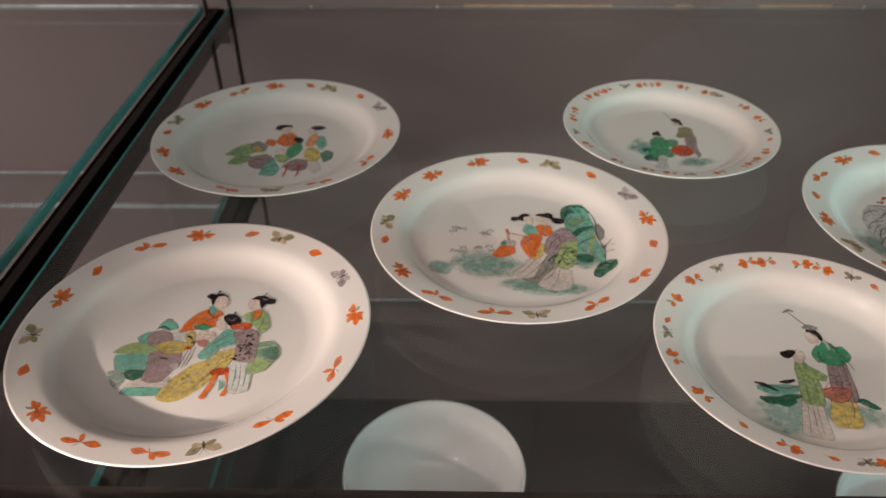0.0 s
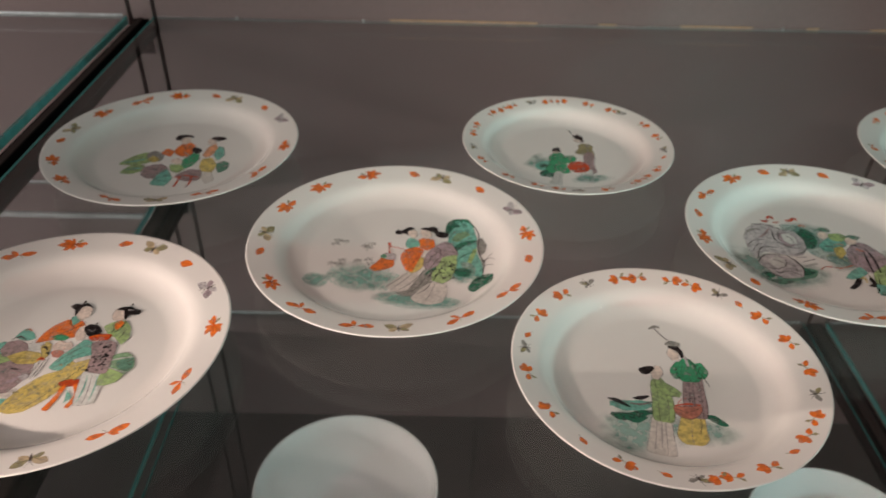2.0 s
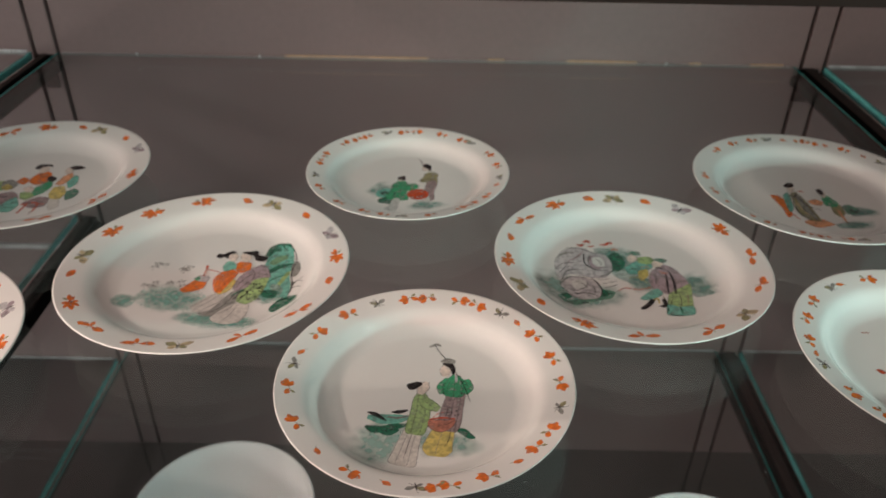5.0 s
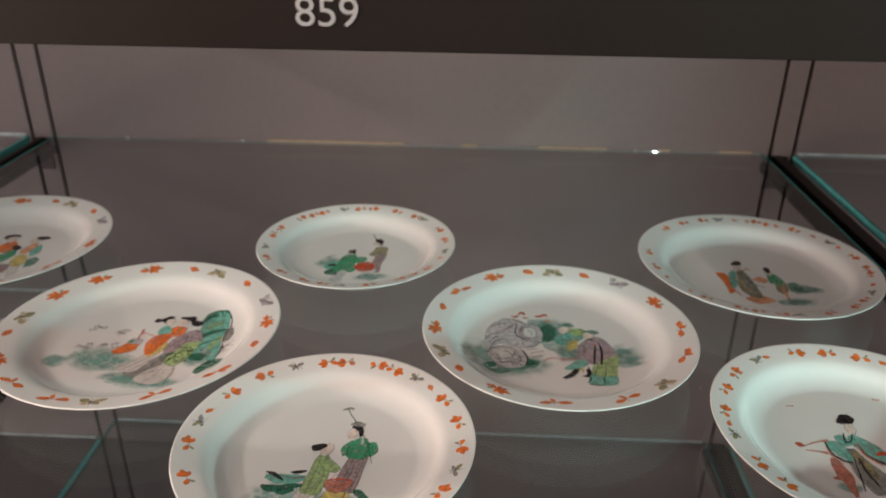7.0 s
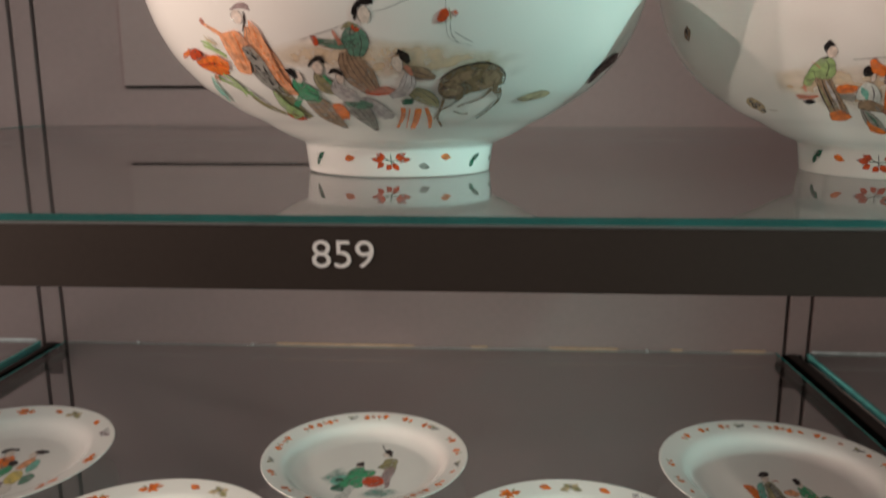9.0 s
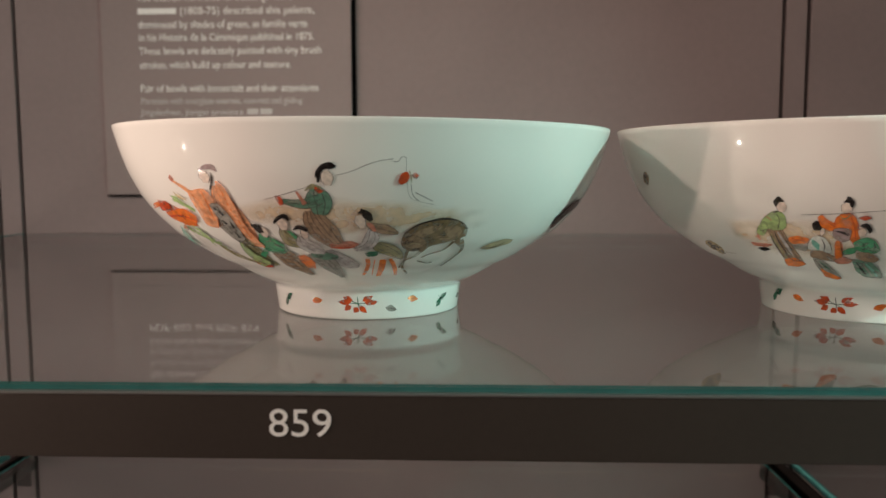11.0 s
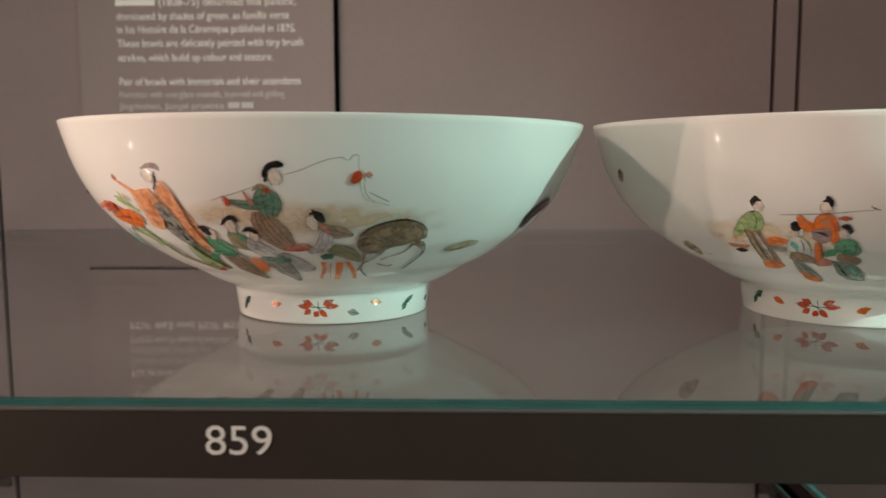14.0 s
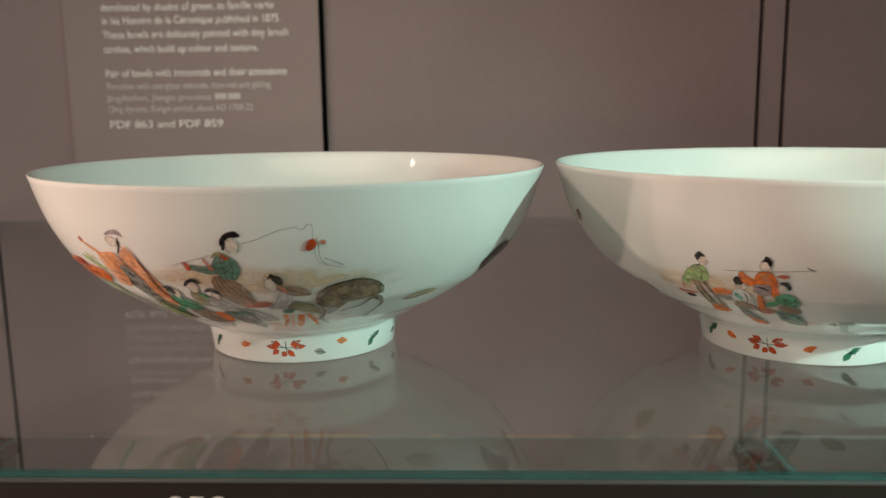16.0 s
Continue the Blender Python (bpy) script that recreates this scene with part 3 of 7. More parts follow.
            blot(bm, here, p[0] + dx * t + nx * c * w, p[1] + dy * t + ny * c * w, brush.uniform(0.6, 1.0), 1, lift + 0.006, 6, 0.7)
        mats = [colour, SOFT if kind == "hair" or colour in (PALE, CREAM, STONE, YELLOW) and not dots else SEPIA, BLUSH, {TEAL: PINE, JADE: TEAL, STONE: PLUM, PINE: TEAL, DEER: BROWN}.get(colour, GREY)]
    ob = mesh_object(name, bm, mats, owner)
    if kind in ("grass", "wash", "sprig") or colour is MIST:
        ob["kind"] = "stuff"
    return ob


def on_plate(r):
    prof = np.array(smooth_profile(plate_profile(r), 5))

    def here(u, v, lift):
        return (u / 1000, v / 1000, float(np.interp(math.hypot(u, v) / 1000, prof[:, 0], prof[:, 1])) + lift / 1000)
    return here


def dab(owner, name, colour, kind, x1, y1, x2, y2, half, folds=0, dots=0):
    ob, r = owner
    return laid(ob, on_plate(r), name, colour, kind, (x1, y1), (x2, y2), half, folds, dots)


def on_bowl(mid):
    prof = np.array([(0.0622, 0.001), (0.0640, 0.0165)] + smooth_profile(BOWL_OUT, 5)[1:])
    slope = np.gradient(prof[:, 0], prof[:, 1] + np.arange(len(prof)) * 1e-9)
    base = float(np.interp(mid, prof[:, 1], prof[:, 0]))
    stretch = math.hypot(1, float(np.interp(mid, prof[:, 1], slope)))

    def here(u, v, lift):
        z = min(max(v / 1000 / stretch, 0.001), 0.12)
        r = float(np.interp(z, prof[:, 1], prof[:, 0]))
        s = float(np.interp(z, prof[:, 1], slope))
        k = lift / 1000 / math.hypot(1, s)
        a = u / 1000 / base
        y = -(r + k) * math.cos(a)
        return ((r + k) * math.sin(a), y, z - k * s + lean(y, z))
    return here, base, stretch


def bowl_dab(owner, name, colour, kind, a1, z1, a2, z2, half, folds=0, dots=0):
    here, base, stretch = on_bowl((z1 + z2) / 2000)
    p, q = ((radians(a) * base * 1000, z * stretch) for a, z in ((a1, z1), (a2, z2)))
    return laid(owner, here, name, colour, kind, p, q, half, folds, dots)


def brushed(owner, here, colour, folds, pts, halves):
    """A stroke of enamel; with folds of 0 or more it has a thin dark outline and that many fold lines."""
    n = LAYER.get(owner.name, 0)
    LAYER[owner.name] = n + 1
    lift = 0.07 + 0.010 * n
    bm = bmesh.new()
    if len(pts) > 1 and max(halves) > 1.2:
        # rounded ends
        for at, by in ((0, 1), (-1, -2)):
            m = max(math.hypot(pts[at][0] - pts[by][0], pts[at][1] - pts[by][1]), 1e-6)
            k = 0.28 * halves[at]
            e = tuple(a + (a - c) / m * k for a, c in zip(pts[at], pts[by]))
            pts, halves = ([e] + pts, [halves[at] * 0.62] + halves) if at == 0 else (pts + [e], halves + [halves[at] * 0.62])
    stroke(bm, here, pts, halves, 0, lift, 5, 6 if max(halves) > 4 else 2)
    dark = SOFT if colour in (PALE, CREAM, STONE, YELLOW, BLUSH, APRICOT, ORANGE) else SEPIA
    shape = mesh_object("painted_robe" if folds > 0 else "painted_stroke", bm, [colour], owner)
    if folds < 0:
        return shape
    bm = bmesh.new()
    sides = []
    for i, (x, y) in enumerate(pts):
        g, k = pts[max(0, i - 1)], pts[min(len(pts) - 1, i + 1)]
        m = max(math.hypot(k[0] - g[0], k[1] - g[1]), 1e-6)
        sides.append((-(k[1] - g[1]) / m, (k[0] - g[0]) / m))
    for i in range(folds + 2):
        c = (-1, 1)[i] if i < 2 else -0.8 + 1.6 * (i - 1.5) / folds + brush.uniform(-0.12, 0.12)
        line = [(x + sx * h * c, y + sy * h * c) for (x, y), (sx, sy), h in zip(pts, sides, halves)]
        if i >= 2:
            line = [tuple(a + (b - a) * brush.uniform(0.1, 0.6) for a, b in zip(line[0], line[1]))] + line[1:]
        width = [0.2 * brush.uniform(0.7, 1.1) for _ in line]
        width[0], width[-1] = 0.05, 0.05
        stroke(bm, here, line, width, 0, lift + 0.005, 5, 1)
    lines = mesh_object("brush_outline", bm, [dark], shape)
    lines["kind"] = "stuff"
    return shape


def plate_stroke(owner, colour, folds, *rows):
    """Rows of x, y and half width in millimetres."""
    ob, r = owner
    return brushed(ob, on_plate(r), colour, folds, [row[:2] for row in rows], [row[2] for row in rows])


def filled(owner, here, colour, line, pts):
    """A patch of enamel inside a smooth closed curve, with a thin brushed outline in the colour of line."""
    n = LAYER.get(owner.name, 0)
    LAYER[owner.name] = n + 1
    lift = 0.07 + 0.010 * n
    m = len(pts)
    loop = []
    for i in range(m):
        a, b, c, d = (pts[(i + k) % m] for k in (-1, 0, 1, 2))
        for j in range(3):
            t = j / 3
            loop.append(tuple((2 * t ** 3 - 3 * t * t + 1) * b[k] + (3 * t * t - 2 * t ** 3) * c[k] + 0.26 * ((t ** 3 - 2 * t * t + t) * (c[k] - a[k]) + (t ** 3 - t * t) * (d[k] - b[k])) for k in (0, 1)))
    bm = bmesh.new()
    bmesh.ops.triangulate(bm, faces=[bm.faces.new([bm.verts.new((u, v, 0)) for u, v in loop])])
    bmesh.ops.subdivide_edges(bm, edges=[e for e in bm.edges if not e.is_boundary and e.calc_length() > 4], cuts=3, use_grid_fill=True)
    bmesh.ops.triangulate(bm, faces=bm.faces[:])
    cover = bm.verts.layers.float.new("cover")
    for v in bm.verts:
        v[cover] = 0.75
        v.co = here(v.co.x, v.co.y, lift)
    shape = mesh_object("painted_patch", bm, [colour], owner)
    if line:
        bm = bmesh.new()
        ring = loop + [loop[0]]
        stroke(bm, here, ring, [brush.choice((0.04, 0.09, 0.13, 0.17)) for _ in ring], 0, lift + 0.005, 2, 1)
        edge = mesh_object("brush_outline", bm, [line], shape)
        edge["kind"] = "stuff"
    return shape


def plate_fill(owner, colour, line, *pts):
    """A closed patch on a plate, in millimetres from its middle."""
    return filled(owner[0], on_plate(owner[1]), colour, line, pts)


def bowl_fill(owner, colour, line, *pts):
    """A closed patch on a bowl, as angles in degrees and heights in millimetres."""
    here, base, stretch = on_bowl(sum(p[1] for p in pts) / len(pts) / 1000)
    return filled(owner, here, colour, line, [(radians(a) * base * 1000, z * stretch) for a, z in pts])


def plate_here(owner):
    return owner[0], on_plate(owner[1])


def scatter(where, colour, x, y, wide, tall, count=16, size=0.75):
    """Small dark sprigs in a cloth's pattern, as one part."""
    ob, here = where
    n = LAYER.get(ob.name, 0)
    bm = bmesh.new()
    for _ in range(count):
        blot(bm, here, x + wide * brush.uniform(-1, 1), y + tall * brush.uniform(-1, 1), size * brush.uniform(0.7, 1.25), 0, 0.10 + 0.010 * n, 7, 0.7)
    made = mesh_object("painted_pattern", bm, [colour], ob)
    made["kind"] = "stuff"
    return made


def bowl_stroke(owner, colour, folds, *rows):
    """Rows of an angle in degrees, a height and a half width in millimetres."""
    here, base, stretch = on_bowl(sum(row[1] for row in rows) / len(rows) / 1000)
    return brushed(owner, here, colour, folds, [(radians(a) * base * 1000, z * stretch) for a, z, h in rows], [row[2] for row in rows])


def foot_leaf(owner, colour, angle, z):
    """A leaf, or in pine green a small two-winged insect, on the foot ring."""
    here, base, stretch = on_bowl(0.008)
    u = radians(angle) * base * 1000
    lean = brush.uniform(-0.9, 0.9)
    bm = bmesh.new()
    if colour is PINE:
        strip(bm, here, (u - 3.4, z - 5.4), (u + 1.0, z + 1.2), 2.1, "leaf", 0.3, 0, 0.08)
        strip(bm, here, (u - 0.8, z - 0.8), (u + 6.4, z + 3.6), 2.0, "leaf", 0.3, 0, 0.09)
        for a in (-0.4, 0.5, 2.2):
            strip(bm, here, (u, z), (u + 4 * math.cos(a), z + 3 * math.sin(a)), 0.2, "line", 0.3, 1, 0.1, 4, 1)
        return mesh_object("painted_insect", bm, [PINE, INK], owner)
    strip(bm, here, (u - 3.9, z + 2.0 * lean), (u + 3.9, z - 2.0 * lean), 2.1, "leaf", 0.3, 0, 0.08)
    strip(bm, here, (u - 2.0, z + 1.1 * lean), (u + 2.2, z - 1.2 * lean), 0.15, "line", 0.3, 1, 0.09, 4, 1)
    return mesh_object("painted_leaf", bm, [colour, RED if colour is ORANGE else INK], owner)


def foot_flower(owner, angle, z):
    """A spray of six red petals on dark stems on the foot ring."""
    here, base, stretch = on_bowl(0.008)
    u = radians(angle) * base * 1000
    bm = bmesh.new()
    for x1, y1, x2, y2 in ((4, 0.6, 12, 1.0), (-4, 0.6, -12, 0.9), (3, 1.8, 9, 4.6), (-3, 1.8, -8.5, 4.0), (1.0, -1.6, 5.5, -5.2), (-4.0, -1.2, -8, -4.0), (0.4, -2.4, -2.4, -5.2)):
        strip(bm, here, (u + x1, z + y1), (u + x2 * 1.06, z + y2 * 1.12), 1.9, "leaf", 0.3, 0, 0.08)
    for x1, y1, x2, y2 in ((-5, 0.3, 5, 0.3), (0, 4.6, 0.6, -2.5), (-4, 2, 3, -1.6)):
        strip(bm, here, (u + x1, z + y1), (u + x2, z + y2), 0.3, "line", 0.3, 1, 0.09, 6, 1)
    return mesh_object("painted_flower", bm, [RED, PINE], owner)


def rim_band(owner, size=1.0, flower=(), pair=(), leaf=(), moth=(), grey_moth=(), sprig=(), dot=(), insect=()):
    """Small motifs painted round the rim, at angles in degrees."""
    ob, r = owner
    here = on_plate(r)
    mid = 0.905 * r * 1000

    def motif(name, angle, mats, petals):
        """Petals and stems, each from (along, out) to (along, out) in millimetres."""
        a = radians(angle)
        cx, cy = mid * math.cos(a), mid * math.sin(a)
        tx, ty = -math.sin(a), math.cos(a)
        bm = bmesh.new()
        for s, o, e, g, half, m in petals:
            if half > 0.5:
                s, o, e, g, half = s * 1.12, o * 1.12, e * 1.12, g * 1.12, half * 1.25
            p = (cx + tx * s + math.cos(a) * o, cy + ty * s + math.sin(a) * o)
            q = (cx + tx * e + math.cos(a) * g, cy + ty * e + math.sin(a) * g)
            strip(bm, here, p, q, half, "petal" if half > 0.5 else "line", 0.35 if half > 0.5 else 0.8, m, 0.08 + 0.012 * len(bm.verts) / 60, 10, 4)
        return mesh_object(name, bm, mats, ob)

    def fan(n, first, step, size, half, m=0):
        rows = []
        for i in range(n):
            b = first + step * i + brush.uniform(-0.18, 0.18)
            d = size * brush.uniform(0.8, 1.15)
            rows.append((0.6 * math.cos(b), 0.6 * math.sin(b), d * 1.1 * math.cos(b), d * 0.9 * math.sin(b), half * brush.uniform(0.85, 1.1), m))
        return rows

    for a in flower:
        f = brush.choice((-1, 1))
        motif("rim_flower", a, [ORANGE, RED, OLIVE], [(-1 * f, 0, 12.5 * f, 0.6, 2.1, 0), (-1 * f, 0.4, 8.6 * f, 5.4, 1.7, 0), (-1 * f, -0.4, 8.2 * f, -5.2, 1.7, 0), (0, 0.6, 1.6 * f, 6.2, 1.4, 0), (0, -0.6, 1.0 * f, -6.0, 1.4, 0),
                                                      (0, 0, -10.0 * f, -1.4, 1.8, 0), (0, 0, -6.5 * f, -4.2, 1.2, 0), (-2 * f, 1, -6.5 * f, 3.8, 0.9, 2), (-8 * f, -1.0, 9 * f, 0.6, 0.28, 1), (0, 0, 6 * f, 3.6, 0.22, 1), (0, 0, 6 * f, -3.4, 0.22, 1)])
    for a in pair:
        f = brush.choice((-1, 1))
        motif("rim_leaves", a, [ORANGE, RED, OLIVE], [(-0.6, 0, -12, -3.0 * f, 2.3, 0), (0.6, 0, 12.5, 2.2 * f, 2.4, 0), (0, 0, 4.5 * f, 6 * f, 1.6, 0), (-10, -2.4 * f, 10, 1.8 * f, 0.25, 1), (0, 0, -2, -5 * f, 0.25, 2)])
    for a in leaf:
        f = brush.choice((-1, 1))
        motif("rim_leaf", a, [ORANGE, RED], [(-5.5, -2.0 * f, 5.5, 2.0 * f, 2.9, 0), (-5, -1.8 * f, 4, 1.4 * f, 0.25, 1)])
    for n, angles, col in (("rim_moth", moth, OLIVE), ("rim_moth", grey_moth, LILAC)):
        for a in angles:
            f = brush.choice((-1, 1))
            motif(n, a, [STONE if col == LILAC else OCHRE, col, SEPIA], [(0, 0, -10, 5 * f, 2.8, 1), (0, 0, 10, 5.5 * f, 2.8, 0), (0, 0, -7, -3.5 * f, 2.0, 0), (0, 0, 7, -3.5 * f, 2.0, 1), (0, 4 * f, 0, -5 * f, 0.7, 2),
                                                              (0, 3 * f, 3, 8 * f, 0.15, 2), (0, 3 * f, -3, 8 * f, 0.15, 2), (-8, 4 * f, -2, 0, 0.15, 2), (8, 4.4 * f, 2, 0, 0.15, 2)])
    for a in sprig:
        f, g = brush.choice((-1, 1)), brush.choice((-1, 1))
        motif("rim_sprig", a, [ORANGE, OLIVE, RED], [(size * p * g, size * q * f, size * u * g, size * v * f, size * w * 0.9, m) for p, q, u, v, w, m in (
            (1.0, 0.2, 8.0, 1.6, 1.9, 0), (1.0, 0.6, 5.2, 4.4, 1.7, 0), (1.0, 0, 5.8, -2.6, 1.6, 0), (-0.6, -0.4, -5.6, 1.4, 1.7, 0),
            (2, 0.5, -4.5, -3.0, 0.28, 1), (-1.4, -1.0, -3.8, -4.2, 0.8, 1), (2, 0.6, 6, 1.6, 0.18, 2))])
    for a in dot:
        motif("rim_bud", a, [ORANGE, OLIVE], [(-3.4, -1.2, 3.4, 1.2, 1.75, 0), (-3.2, -1.2, -5.4, -2.8, 0.22, 1)])
    for a in insect:
        motif("rim_insect", a, [GREY, OLIVE, SEPIA], [(0, 0, -6.5, 2.5, 1.6, 0), (0, 0, 6, 3, 1.5, 1), (0, 0, 4, -3, 1.1, 0), (-1, -4, 1, 3.5, 0.6, 2), (0, 3, 2.5, 6.5, 0.15, 2), (-5, -3.5, 0, 0, 0.2, 2)])

owner = PLATES["a"]
plate_fill(owner, LEAF, SOFT, (-56.2, -16.5), (-44.9, 1.5), (-33.7, 8.3), (-22.4, -10.2), (-35.0, -19.3), (-52.6, -20.0))
plate_fill(owner, LEAF, SOFT, (-49.2, -36.7), (-43.4, -20.9), (-28.5, -19.1), (-27.0, -31.1), (-37.4, -38.6))
plate_stroke(owner, TEAL, -1, (-52.5, -15.1, 0.47), (-40.8, -10.9, 1.78), (-29.7, -4.2, 0.48))
plate_stroke(owner, TEAL, -1, (-45.2, -29.4, 0.47), (-35.5, -26.6, 1.75), (-28.9, -25.2, 0.47))
plate_fill(owner, GREY, SEPIA, (-33.7, 4.5), (-27.0, 12.5), (-14.2, 2.7), (-15.4, -11.1), (-26.3, -9.1))
plate_fill(owner, YELLOW, SOFT, (-29.5, -6.7), (-25.3, 1.0), (-16.4, -6.2), (-20.6, -13.8))
plate_fill(owner, PLUM, SEPIA, (-28.1, -23.9), (-12.2, -16.0), (-0.3, -27.6), (0.3, -45.3), (-16.0, -47.1), (-25.7, -40.5))
plate_stroke(owner, INK, -1, (-21.6, -29.7, 0.35), (-17.6, -27.1, 0.93), (-12.2, -29.3, 0.35))
plate_fill(owner, TEAL, SEPIA, (-11.3, -58.3), (-8.5, -37.4), (-2.7, -27.7), (7.7, -45.0), (4.4, -61.0))
plate_fill(owner, CREAM, SOFT, (35.5, -38.1), (43.3, -29.5), (51.2, -46.7), (44.3, -56.1))
plate_fill(owner, PLUM, SEPIA, (9.3, -40.3), (20.7, -26.8), (33.7, -28.7), (35.7, -47.3), (21.7, -51.3))
scatter(plate_here(owner), INK, 22.5, -39.7, 10.4, 8.2, 14)
plate_fill(owner, GREEN, SEPIA, (7.1, -10.2), (12.3, 3.8), (19.0, 13.1), (25.2, -3.2), (21.4, -18.3), (14.5, -25.8))
plate_fill(owner, LEAF, SEPIA, (-2.6, -18.0), (7.7, -16.4), (15.1, -25.8), (10.5, -34.3), (2.5, -31.1))
plate_fill(owner, ORANGE, RED, (-6.6, 12.1), (-4.2, 25.3), (4.1, 33.7), (13.0, 26.1), (14.3, 7.8), (7.3, -0.2), (-1.9, 4.5))
plate_fill(owner, ORANGE, RED, (-18.8, 7.7), (-15.2, 18.2), (-6.0, 12.1), (-7.5, 0.5))
plate_stroke(owner, SEPIA, -1, (-1.3, 28.1, 0.31), (5.4, 17.8, 0.73), (9.3, 25.9, 0.31))
plate_fill(owner, BLUSH, ROSE, (-3.9, -9.4), (2.0, -2.9), (9.3, -11.4), (4.5, -17.7))
plate_fill(owner, YELLOW, OLIVE, (29.1, -20.4), (28.5, -4.3), (38.0, -1.4), (46.5, -16.0), (45.4, -30.6), (35.4, -31.0))
scatter(plate_here(owner), OLIVE, 37.0, -16.4, 7.1, 11.0, 14)
plate_fill(owner, APRICOT, SOFT, (26.5, 3.2), (28.0, 21.4), (34.3, 31.0), (40.0, 18.0), (34.4, 0.9))
plate_fill(owner, TEAL, SEPIA, (37.6, 7.5), (39.6, 24.5), (45.2, 22.1), (49.8, 5.4), (45.3, -6.2))
plate_fill(owner, SPRUCE, SEPIA, (45.6, -14.8), (51.6, -7.2), (59.6, -13.0), (59.1, -26.4), (51.8, -32.7))
plate_stroke(owner, RED, -1, (10.0, -44.9, 0.57), (20.2, -39.8, 1.27), (33.3, -42.8, 0.69))
plate_stroke(owner, RED, -1, (15.1, -42.4, 0.92), (15.2, -52.7, 1.14), (14.1, -62.9, 0.90))
plate_stroke(owner, RED, -1, (26.3, -40.8, 0.92), (28.3, -52.2, 1.14), (26.9, -63.5, 0.90))
plate_fill(owner, BLUSH, SOFT, (-6.5, 40.1), (-3.1, 45.8), (3.3, 43.3), (5.3, 33.8), (1.2, 28.2), (-3.6, 32.1))
plate_fill(owner, BLACK, None, (-12.8, 39.8), (-12.6, 48.1), (-6.5, 51.2), (2.7, 50.2), (6.7, 44.8), (-0.5, 45.9), (-5.4, 42.9), (-7.0, 37.3))
plate_fill(owner, BLUSH, SOFT, (23.9, 37.3), (25.9, 44.3), (31.6, 41.8), (34.6, 32.4), (30.9, 26.8), (26.2, 30.6))
plate_fill(owner, BLACK, None, (26.3, 42.9), (29.9, 48.6), (39.1, 47.6), (44.5, 43.7), (39.8, 39.4), (35.1, 37.8), (32.3, 39.0))
plate_fill(owner, BLACK, None, (11.1, 19.4), (14.7, 22.2), (21.3, 18.5), (23.6, 12.0), (19.1, 8.0), (13.8, 11.6))

owner = PLATES["b"]
dab(owner, "painted_grass", MIST, "grass", -78, -33.2, -57.4, -39.2, 9.1)
dab(owner, "painted_grass", MIST, "grass", -58.6, -26.5, 3.2, -35.4, 17.2)
dab(owner, "painted_grass", MIST, "grass", -14.7, -57.2, 55, -65.2, 10.3)
dab(owner, "painted_grass", MIST, "grass", 47.6, -7.2, 69.1, -31.5, 15.2)
dab(owner, "painted_sprig", GREY, "sprig", -58.1, 21.4, -43.5, 19.8, 6.3)
dab(owner, "painted_sprig", GREY, "sprig", -34.7, 16.3, -16.7, 14.7, 8.1)
dab(owner, "painted_sprig", GREY, "sprig", -63.7, -11.7, -41.7, -9.8, 7.6)
dab(owner, "painted_sprig", GREY, "sprig", -39.6, -4.7, -15.6, -7.8, 8.5)
dab(owner, "painted_sprig", GREY, "sprig", 68.6, -0.1, 80.7, -13.5, 6.6)
dab(owner, "painted_sprig", PINE, "sprig", 55.4, -17.1, 82.2, -34.5, 1.3)
plate_fill(owner, TEAL, SEPIA, (46.4, 33.1), (48.9, 54.7), (58.7, 60.0), (68.5, 51.3), (73.0, 30.1), (71.8, 11.5), (76.3, -10.4), (75.6, -27.3), (61.2, -23.6), (53.0, -15.4), (52.1, 6.4), (46.6, 19.9))
plate_fill(owner, PINE, None, (43.2, 40.7), (45.5, 55.6), (53.0, 61.9), (64.9, 59.2), (71.8, 46.5), (62.6, 50.1), (52.0, 47.8), (47.8, 38.9))
plate_fill(owner, JADE, None, (49.3, 27.5), (54.3, 38.1), (63.5, 42.3), (70.4, 38.7), (63.5, 33.6), (55.0, 24.8))
plate_fill(owner, PINE, None, (50.0, 14.5), (57.7, 24.0), (70.5, 28.2), (70.9, 24.4), (60.9, 19.4), (53.3, 9.2))
plate_fill(owner, LEAF, None, (72.7, 13.4), (69.4, 0.7), (64.1, -15.1), (60.8, -16.9), (64.8, 0.6), (69.0, 13.3))
plate_fill(owner, MIST, None, (57.2, -8.4), (64.1, -6.5), (70.2, -14.9), (68.9, -25.0), (61.0, -21.9))
plate_fill(owner, GREY, SEPIA, (71.9, 25.4), (77.2, 30.3), (81.0, 19.1), (79.0, 8.1), (74.6, 5.3))
plate_fill(owner, PINE, None, (50.1, -19.7), (56.1, -15.3), (66.6, -18.4), (63.8, -28.5), (54.6, -27.1))
plate_fill(owner, PINE, None, (63.4, -40.7), (69.4, -30.0), (77.8, -24.8), (85.0, -26.2), (83.2, -37.7), (74.5, -43.6), (68.4, -50.0), (63.2, -47.0))
plate_stroke(owner, SEPIA, -1, (46.8, 30.2, 0.21), (53.8, 42.0, 0.38), (67.7, 43.4, 0.22))
plate_stroke(owner, SEPIA, -1, (52.8, 9.1, 0.21), (62.0, 19.5, 0.37), (72.3, 21.7, 0.18))
plate_stroke(owner, PINE, -1, (55.0, -3.2, 0.41), (60.7, 4.0, 0.83), (71.5, 9.7, 0.42))
plate_stroke(owner, INK, -1, (70.3, 49.4, 0.27), (74.7, 34.0, 0.53), (73.4, 11.6, 0.42), (77.5, -7.8, 0.41), (75.5, -26.5, 0.25))
